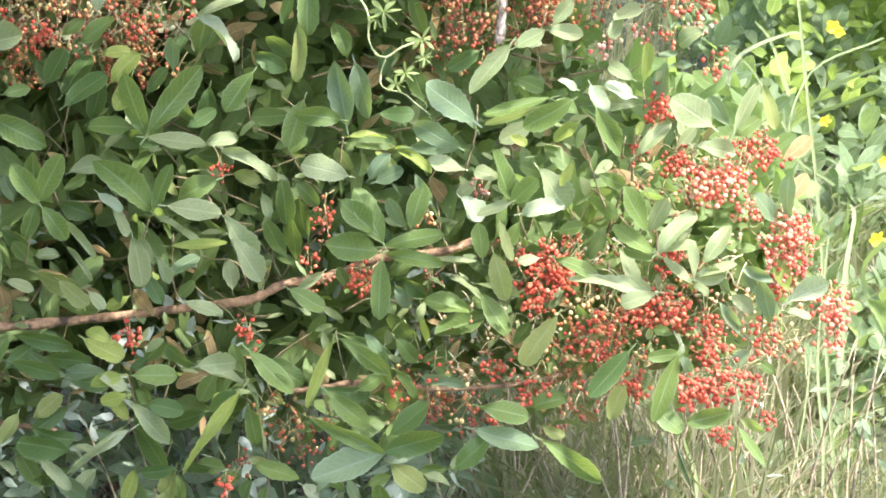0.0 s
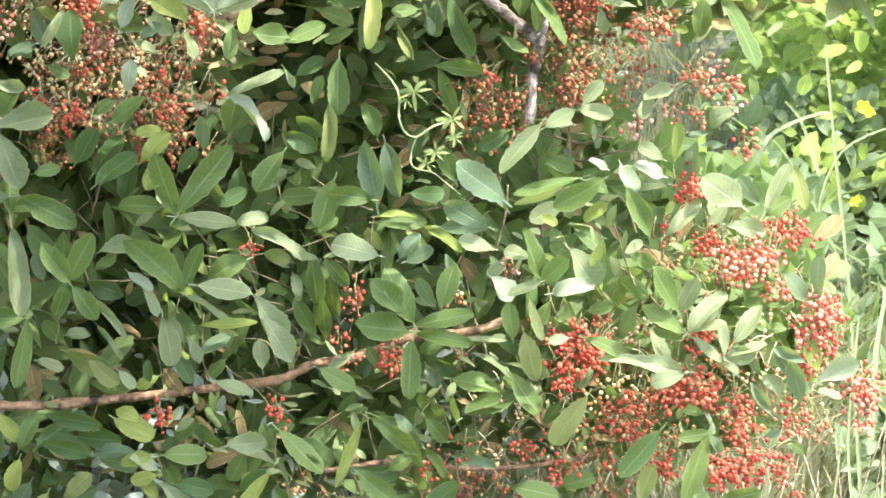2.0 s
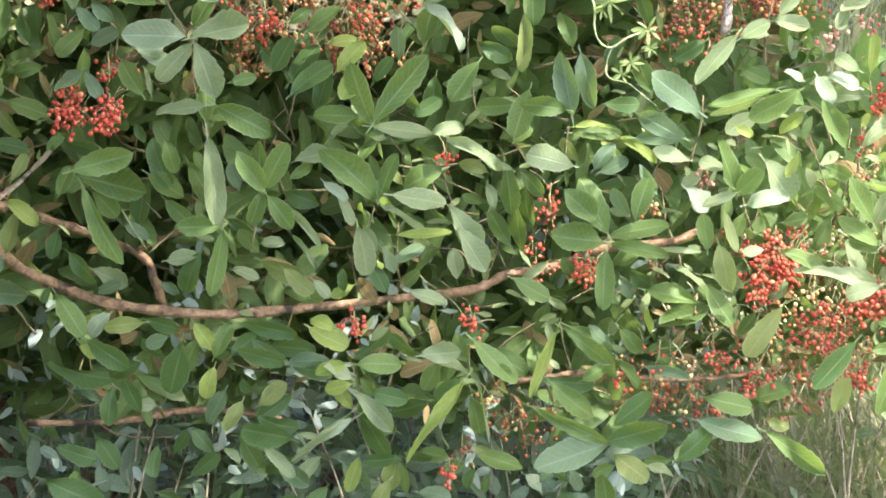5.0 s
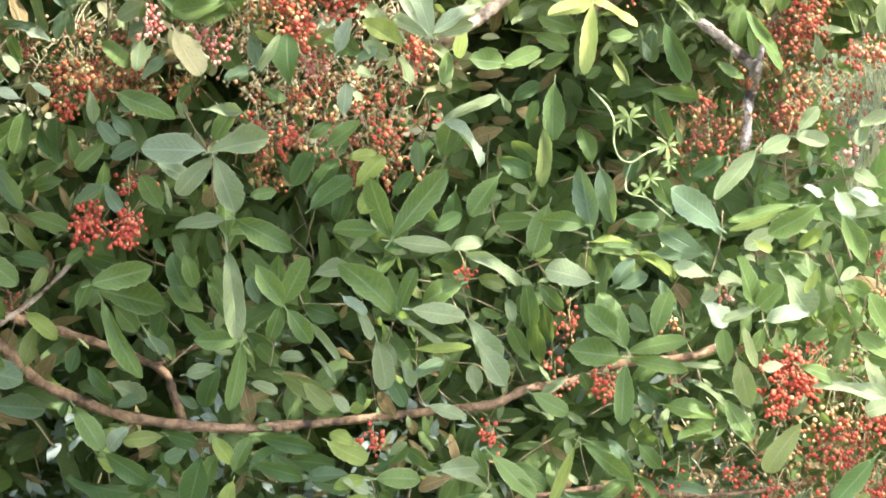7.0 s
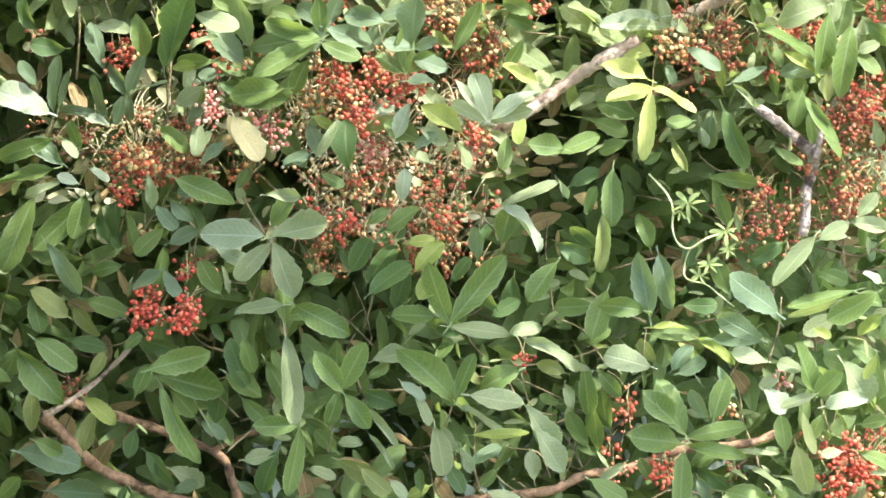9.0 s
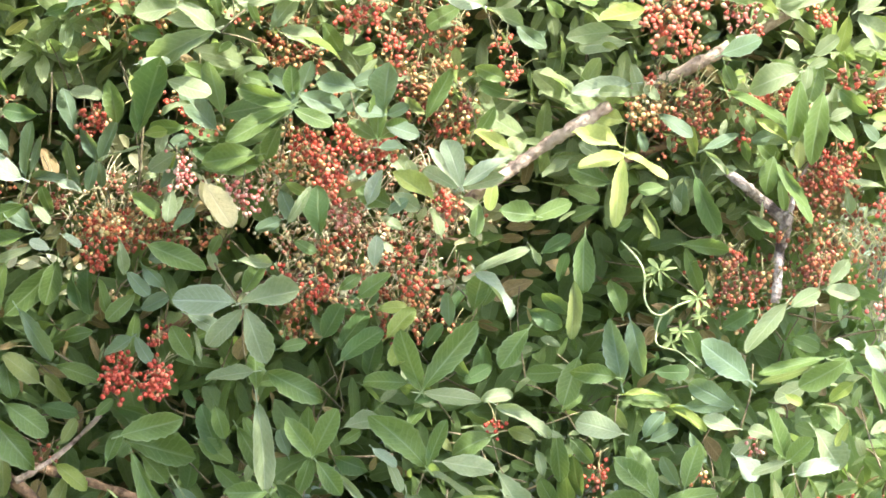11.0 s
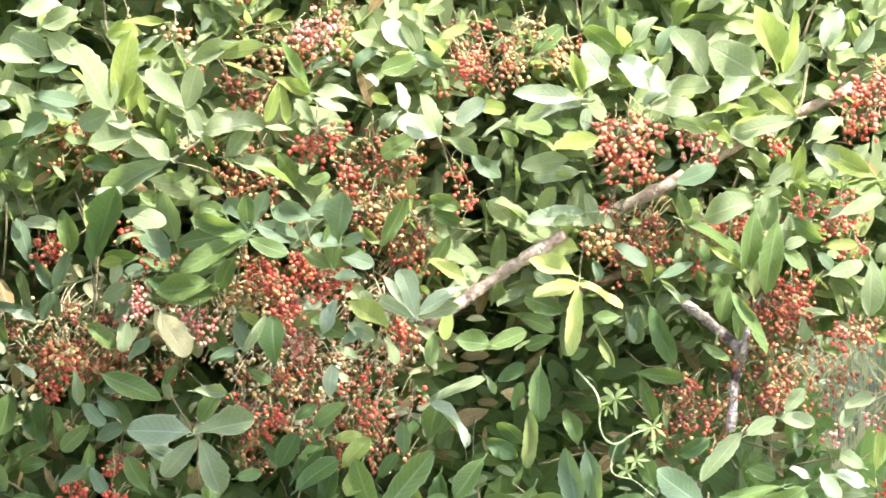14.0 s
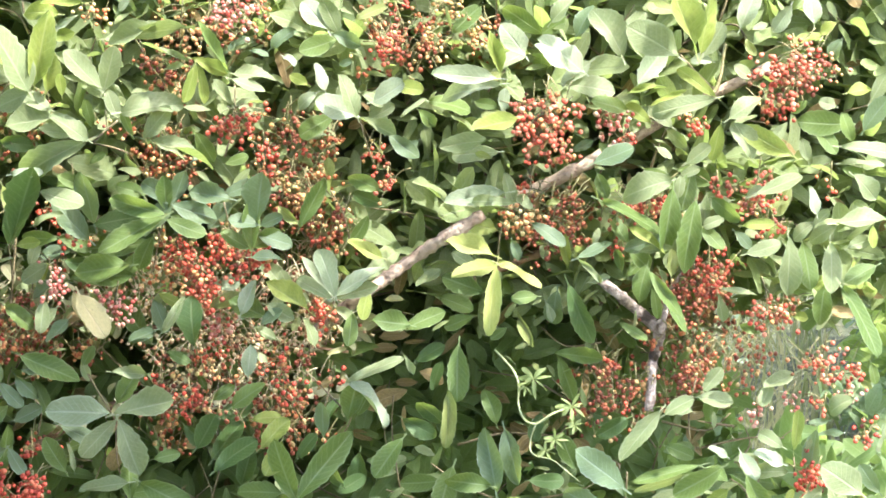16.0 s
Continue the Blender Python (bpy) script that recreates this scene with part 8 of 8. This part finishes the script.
berry_cluster(bough_lowtwig, 0.485, -0.029, 0.353, 0.060, 0.059, 23, "dry", 9, 0.0029)
berry_cluster(bough_low, -0.089, -0.144, 0.485, 0.010, 0.026, 17, "ripe", 1, 0.0034)
berry_cluster(bough_low, 0.065, -0.101, 0.490, 0.030, 0.019, 15, "ripe", 13, 0.0031)
berry_cluster(bough_low, 0.222, -0.026, 0.543, 0.031, 0.026, 14, "ripe", 11, 0.0029)
berry_cluster(bough_low, 0.169, -0.043, 0.613, 0.022, 0.045, 12, "dry", 8, 0.0029)
berry_cluster(bough_low, 0.143, -0.042, 0.572, 0.023, 0.015, 8, "ripe", 2, 0.0029)
berry_cluster(bough_lowtwig, 0.136, -0.038, 0.314, 0.029, 0.045, 16, "dry", 14, 0.0029)
berry_cluster(bough_lowtwig, 0.035, -0.102, 0.282, 0.019, 0.023, 15, "ripe", 0, 0.0031)
berry_cluster(bough_lowtwig, 0.051, -0.031, 0.301, 0.044, 0.029, 11, "dry", -4, 0.0029)
berry_cluster(bough_dead, 0.345, -0.043, 0.878, 0.045, 0.048, 23, "dry", 5, 0.0029)
berry_cluster(bough_dead, 0.439, -0.016, 0.894, 0.059, 0.031, 19, "dry", -5, 0.0029)

# ---- side twigs ----
twig(bough_dead, (0.362, -0.075, 0.785), (0.347, -0.065, 0.696), 0.0015)
twig(bough_brown, (-0.301, -0.075, 0.848), (-0.338, -0.065, 0.908), 0.0015)
twig(bough_brown, (-0.301, -0.075, 0.848), (-0.285, -0.065, 0.738), 0.0011)
twig(bough_upper, (0.193, -0.075, 1.054), (0.198, -0.065, 1.106), 0.0013)
twig(bough_twig, (-0.237, -0.075, 1.125), (-0.254, -0.065, 1.041), 0.0013)
twig(bough_low, (0.245, -0.020, 0.588), (0.300, -0.010, 0.592), 0.0018)
twig(bough_mid, (-0.020, -0.075, 1.011), (-0.031, -0.065, 0.948), 0.0013)
twig(bough_low, (0.188, -0.075, 0.744), (0.184, -0.065, 0.704), 0.0013)
twig(bough_twig, (-0.554, -0.020, 1.151), (-0.559, -0.010, 1.055), 0.0018)
twig(bough_twig, (-0.559, -0.075, 1.074), (-0.586, -0.065, 0.993), 0.0013)
twig(bough_twig, (-0.445, -0.020, 1.115), (-0.466, -0.010, 1.166), 0.0018)
twig(bough_twig, (-0.434, -0.020, 1.089), (-0.443, -0.010, 0.975), 0.0022)
twig(bough_forkarm, (-0.183, -0.020, 0.650), (-0.105, -0.010, 0.651), 0.0018)
twig(bough_low, (-0.064, -0.075, 0.637), (-0.078, -0.065, 0.555), 0.0011)
twig(bough_low, (0.076, -0.075, 0.609), (0.107, -0.065, 0.557), 0.0011)
twig(bough_forkarm, (-0.361, -0.020, 0.565), (-0.321, -0.010, 0.599), 0.0018)
twig(bough_left, (-0.432, -0.075, 0.692), (-0.343, -0.065, 0.619), 0.0013)
twig(bough_forkarm, (-0.225, -0.075, 0.575), (-0.211, -0.065, 0.658), 0.0013)
twig(bough_low, (0.181, -0.020, 0.578), (0.251, -0.010, 0.581), 0.0018)
twig(bough_lowtwig, (0.598, -0.075, 0.535), (0.597, -0.065, 0.651), 0.0013)
twig(bough_dead, (0.579, -0.075, 0.778), (0.579, -0.065, 0.804), 0.0013)
twig(bough_dead, (0.657, -0.075, 0.748), (0.640, -0.065, 0.703), 0.0013)
twig(bough_low, (0.179, -0.075, 0.486), (0.195, -0.065, 0.419), 0.0011)
twig(bough_lowtwig, (0.060, -0.075, 0.411), (0.061, -0.065, 0.479), 0.0013)
twig(bough_low, (-0.094, -0.075, 0.430), (-0.079, -0.065, 0.366), 0.0013)
twig(bough_low, (0.571, -0.020, 0.703), (0.560, -0.010, 0.635), 0.0018)
twig(bough_twig, (-0.057, -0.075, 0.916), (0.002, -0.065, 0.854), 0.0013)
twig(bough_brown, (-0.239, -0.075, 0.887), (-0.166, -0.065, 0.850), 0.0013)
twig(bough_low, (0.415, -0.075, 0.651), (0.430, -0.065, 0.606), 0.0013)
twig(bough_mid, (-0.149, -0.075, 1.286), (-0.162, -0.065, 1.191), 0.0013)
twig(bough_twig, (-0.332, -0.075, 1.208), (-0.282, -0.065, 1.193), 0.0013)
twig(bough_twig, (-0.332, -0.075, 1.208), (-0.300, -0.065, 1.237), 0.0013)
twig(bough_mid, (0.013, -0.075, 1.236), (0.031, -0.065, 1.183), 0.0013)
twig(bough_twig, (-0.163, -0.075, 1.133), (-0.138, -0.065, 1.052), 0.0013)
twig(bough_mid, (-0.026, -0.075, 1.150), (0.001, -0.065, 1.081), 0.0013)
twig(bough_top, (0.425, -0.075, 1.327), (0.468, -0.065, 1.283), 0.0013)
twig(bough_top, (0.199, -0.075, 1.306), (0.177, -0.065, 1.277), 0.0013)
twig(bough_midend, (0.574, -0.075, 1.304), (0.585, -0.065, 1.268), 0.0013)
twig(bough_lowtwig, (0.711, -0.075, 0.374), (0.709, -0.065, 0.293), 0.0013)
twig(bough_dead, (0.450, -0.075, 0.908), (0.443, -0.065, 0.827), 0.0013)
twig(bough_twig, (-0.456, -0.075, 1.149), (-0.435, -0.065, 1.069), 0.0013)
twig(bough_twig, (-0.441, -0.075, 1.083), (-0.439, -0.065, 0.987), 0.0013)
twig(bough_twig, (-0.404, -0.075, 1.072), (-0.377, -0.065, 1.045), 0.0011)
twig(bough_twig, (-0.580, -0.075, 1.015), (-0.596, -0.065, 0.969), 0.0011)

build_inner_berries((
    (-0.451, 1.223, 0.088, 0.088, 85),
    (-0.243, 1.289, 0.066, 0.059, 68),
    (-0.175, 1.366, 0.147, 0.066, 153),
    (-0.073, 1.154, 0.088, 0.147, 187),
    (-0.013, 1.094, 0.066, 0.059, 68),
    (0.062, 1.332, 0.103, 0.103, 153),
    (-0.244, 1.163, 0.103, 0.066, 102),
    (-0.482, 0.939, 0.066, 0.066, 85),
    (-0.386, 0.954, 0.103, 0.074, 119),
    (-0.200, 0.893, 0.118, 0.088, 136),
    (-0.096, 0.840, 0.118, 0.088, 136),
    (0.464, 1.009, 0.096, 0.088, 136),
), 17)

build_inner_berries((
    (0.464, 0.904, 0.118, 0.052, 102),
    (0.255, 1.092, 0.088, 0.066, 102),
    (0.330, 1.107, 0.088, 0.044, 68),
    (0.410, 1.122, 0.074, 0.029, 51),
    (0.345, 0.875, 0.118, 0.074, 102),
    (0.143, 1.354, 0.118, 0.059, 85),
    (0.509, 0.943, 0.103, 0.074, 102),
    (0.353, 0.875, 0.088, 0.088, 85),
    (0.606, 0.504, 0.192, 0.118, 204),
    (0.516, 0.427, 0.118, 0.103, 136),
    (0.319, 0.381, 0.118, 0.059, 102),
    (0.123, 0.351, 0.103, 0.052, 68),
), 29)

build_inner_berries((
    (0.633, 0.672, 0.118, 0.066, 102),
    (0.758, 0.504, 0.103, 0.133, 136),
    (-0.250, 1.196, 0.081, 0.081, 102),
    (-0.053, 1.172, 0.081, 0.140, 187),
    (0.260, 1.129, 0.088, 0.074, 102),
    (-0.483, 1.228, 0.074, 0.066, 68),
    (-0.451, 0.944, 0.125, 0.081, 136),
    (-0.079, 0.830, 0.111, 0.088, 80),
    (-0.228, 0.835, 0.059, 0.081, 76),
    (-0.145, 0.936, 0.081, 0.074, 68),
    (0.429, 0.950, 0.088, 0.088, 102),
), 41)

build_deeper_fruit()

# ---- trunk and lower limbs that carry the boughs ----
for k, (x, y, top, r) in enumerate(((-0.62, 0.72, 1.5, 0.040), (-0.35, 0.78, 1.6, 0.034), (-0.05, 0.80, 1.5, 0.028), (0.30, 0.80, 1.45, 0.024))):
    bough([(x * 0.5 - 0.35, y, ground_height(x, y) - 0.05), (x * 0.8 - 0.1, y + 0.03, 0.45), (x, y, 0.95), (x + 0.08, y - 0.05, top)], r, r * 0.4, BARK, seed=40 + k)


# unseen arching limbs, added to carry the shading leaves above the view
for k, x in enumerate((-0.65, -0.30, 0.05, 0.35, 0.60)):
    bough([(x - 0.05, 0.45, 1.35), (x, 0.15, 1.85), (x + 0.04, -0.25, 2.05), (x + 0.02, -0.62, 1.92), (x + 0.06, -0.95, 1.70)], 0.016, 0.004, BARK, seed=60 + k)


# ---- a climbing vine with pale palmate leaves ----
def build_vine():
    root = tagged(new("climbing_vine"), "pale green curling vine with small palmate leaves among the shrub", "vine")
    limb("stem", [(0.188, -0.100, 0.946), (0.211, -0.090, 0.920), (0.219, -0.100, 0.901), (0.219, -0.090, 0.876), (0.226, -0.100, 0.857), (0.242, -0.090, 0.849), (0.262, -0.100, 0.863), (0.283, -0.090, 0.869), (0.298, -0.100, 0.873)], 0.0016, 0.0013, STEM_PALE, root, seed=9, sides=6)
    limb("tendril", [(0.242, -0.090, 0.849), (0.236, -0.080, 0.827), (0.238, -0.090, 0.810), (0.264, -0.080, 0.801), (0.282, -0.090, 0.788), (0.301, -0.080, 0.772)], 0.0012, 0.0008, STEM_PALE, root, seed=11, sides=6)
    r = random.Random(8)
    for cx, cy, cz, size, turn in ((0.238, -0.110, 0.910, 0.024, 20), (0.287, -0.110, 0.875, 0.021, 70), (0.266, -0.110, 0.831, 0.018, 0), (0.254, -0.110, 0.816, 0.016, 40), (0.291, -0.110, 0.850, 0.015, 10), (0.228, -0.110, 0.900, 0.013, 50)):
        verts, faces, uvs = [], [], []
        for k in range(7):
            a = radians(turn + k * 51 + r.uniform(-10, 10))
            d = Vector((math.cos(a), -0.25, math.sin(a) * 0.75)).normalized()
            n = facing(r, d, 0.9)
            v, f, uv = SHAPES[k % 8]
            m = np.array([d.cross(n) * size * 0.23, d * size * r.uniform(0.8, 1.1), n * size])
            o = len(verts)
            verts.extend(v @ m + np.array((cx, cy, cz)))
            faces.extend([tuple(q + o for q in face) for face in f])
            uvs.extend(uv)
        part("palmate_leaf", mesh_of("palmate_leaf", verts, faces, [LEAF["vine"]], uvs), root)
    return root


build_vine()


# ---- yellow flowers of the bush behind ----
def build_flower(x, y, z, size, seed):
    r = random.Random(seed)
    verts, faces, uvs = [], [], []
    for k in range(6):
        a = radians(k * 60 + r.uniform(-8, 8))
        d = Vector((math.cos(a), -0.4, math.sin(a))).normalized()
        n = (Vector((0, -1, 0.3)) - d * Vector((0, -1, 0.3)).dot(d)).normalized()
        v, f, uv = SHAPES[k % 8]
        m = np.array([d.cross(n) * size * r.uniform(0.5, 0.8), d * size * r.uniform(0.7, 1.1), n * size])
        o = len(verts)
        verts.extend(v @ m)
        faces.extend([tuple(q + o for q in face) for face in f])
        uvs.extend(uv)
    fl = part("flower", mesh_of("flower", verts, faces, [PETAL], uvs), bush, "yellow flower")
    fl.location = Vector((x, y, z)) - bush.location
    return fl


for k, (x, y, z, s) in enumerate(((1.087, 1.800, 0.676, 0.017), (1.095, 1.790, 0.669, 0.011), (0.998, 1.250, 0.588, 0.011), (1.091, 1.200, 0.531, 0.013), (1.021, 0.800, 0.467, 0.014))):
    build_flower(x, y, z, s, 60 + k)


# ---- tall grass stems and arching blades beside the shrub ----
def grass_blade(points, r0, r1, label):
    line = smooth_line(points, 5)
    verts, faces, uvs = [], [], []
    n = len(line)
    for i, c in enumerate(line):
        w = r0 + (r1 - r0) * i / (n - 1)
        d = (line[min(i + 1, n - 1)] - line[max(i - 1, 0)]).normalized()
        s = d.cross(Vector((0, -1, 0.2))).normalized() * w
        verts += [c - s, c + Vector((0, w * 0.5, 0)), c + s]
        uvs += [(-0.5, i / n), (0.0, i / n), (0.5, i / n)]
    for i in range(n - 1):
        faces += [(3 * i + k, 3 * i + k + 1, 3 * i + k + 4, 3 * i + k + 3) for k in range(2)]
    return tagged(new("grass_blade", mesh_of("grass_blade", verts, faces, [LEAF["blade"]], uvs)), label, "grass", "tall grass beside the shrub")


grass_blade([(0.933, 0.500, 0.038), (0.917, 0.550, 0.280), (0.906, 0.600, 0.522), (0.888, 0.650, 0.723), (0.875, 0.700, 0.893)], 0.0030, 0.0020, "tall pale green grass stem standing beside the shrub")
grass_blade([(0.926, 0.600, 0.580), (0.865, 0.650, 0.631), (0.902, 0.700, 0.734), (1.016, 0.750, 0.779)], 0.0020, 0.0015, "arching pale green grass blade beside the shrub")
grass_blade([(0.895, 0.620, 0.577), (0.849, 0.670, 0.679), (0.812, 0.720, 0.740), (0.784, 0.770, 0.759)], 0.0025, 0.0010, "arching pale green grass blade beside the shrub")
grass_blade([(0.742, 0.400, 0.754), (0.763, 0.450, 0.784), (0.801, 0.500, 0.799), (0.852, 0.550, 0.809), (0.871, 0.600, 0.802)], 0.0035, 0.0015, "arching pale green grass blade beside the shrub")
grass_blade([(0.837, 0.450, 0.732), (0.830, 0.500, 0.766), (0.820, 0.550, 0.801), (0.805, 0.600, 0.820)], 0.0030, 0.0015, "arching pale green grass blade beside the shrub")
grass_blade([(0.988, 0.550, 0.728), (0.939, 0.600, 0.701), (0.889, 0.650, 0.673), (0.871, 0.700, 0.650)], 0.0030, 0.0015, "arching pale green grass blade beside the shrub")
grass_blade([(0.994, 0.600, 0.755), (0.937, 0.650, 0.723), (0.887, 0.700, 0.671), (0.869, 0.750, 0.618)], 0.0025, 0.0015, "arching pale green grass blade beside the shrub")
grass_blade([(0.823, 0.300, 0.125), (0.836, 0.350, 0.180), (0.861, 0.400, 0.276), (0.877, 0.450, 0.365)], 0.0015, 0.0010, "dry straw grass stalk beside the shrub")
grass_blade([(0.889, 0.400, 0.103), (0.897, 0.450, 0.216), (0.893, 0.500, 0.339), (0.912, 0.550, 0.513)], 0.0025, 0.0015, "tall pale green grass stem standing beside the shrub")
grass_blade([(0.986, 0.500, 0.513), (0.963, 0.550, 0.463), (0.988, 0.600, 0.388), (1.012, 0.650, 0.345)], 0.0040, 0.0020, "dry straw grass stalk beside the shrub")
grass_blade([(0.926, 0.500, 0.339), (0.938, 0.550, 0.463), (0.956, 0.600, 0.539), (0.942, 0.650, 0.548)], 0.0050, 0.0015, "arching pale green grass blade beside the shrub")
grass_blade([(0.780, 0.350, 0.172), (0.769, 0.400, 0.227), (0.749, 0.450, 0.266), (0.738, 0.500, 0.289)], 0.0015, 0.0010, "tall pale green grass stem standing beside the shrub")
grass_blade([(0.695, 0.300, 0.126), (0.703, 0.350, 0.196), (0.692, 0.400, 0.235), (0.688, 0.450, 0.258)], 0.0030, 0.0010, "dry straw grass stalk beside the shrub")
grass_blade([(0.664, 0.400, 0.027), (0.675, 0.450, 0.090), (0.736, 0.500, 0.092), (0.800, 0.550, 0.102)], 0.0020, 0.0010, "dry straw grass stalk beside the shrub")
grass_blade([(0.469, 0.500, 0.002), (0.475, 0.550, 0.075), (0.489, 0.600, 0.165), (0.488, 0.650, 0.197)], 0.0030, 0.0015, "dry straw grass stalk beside the shrub")
grass_blade([(0.419, 0.500, 0.052), (0.429, 0.550, 0.125), (0.422, 0.600, 0.182)], 0.0025, 0.0015, "tall pale green grass stem standing beside the shrub")
grass_blade([(0.551, 0.600, -0.021), (0.549, 0.650, 0.070), (0.559, 0.700, 0.179)], 0.0025, 0.0015, "tall pale green grass stem standing beside the shrub")
grass_blade([(0.626, 0.600, -0.021), (0.623, 0.650, 0.105), (0.646, 0.700, 0.214)], 0.0025, 0.0015, "tall pale green grass stem standing beside the shrub")
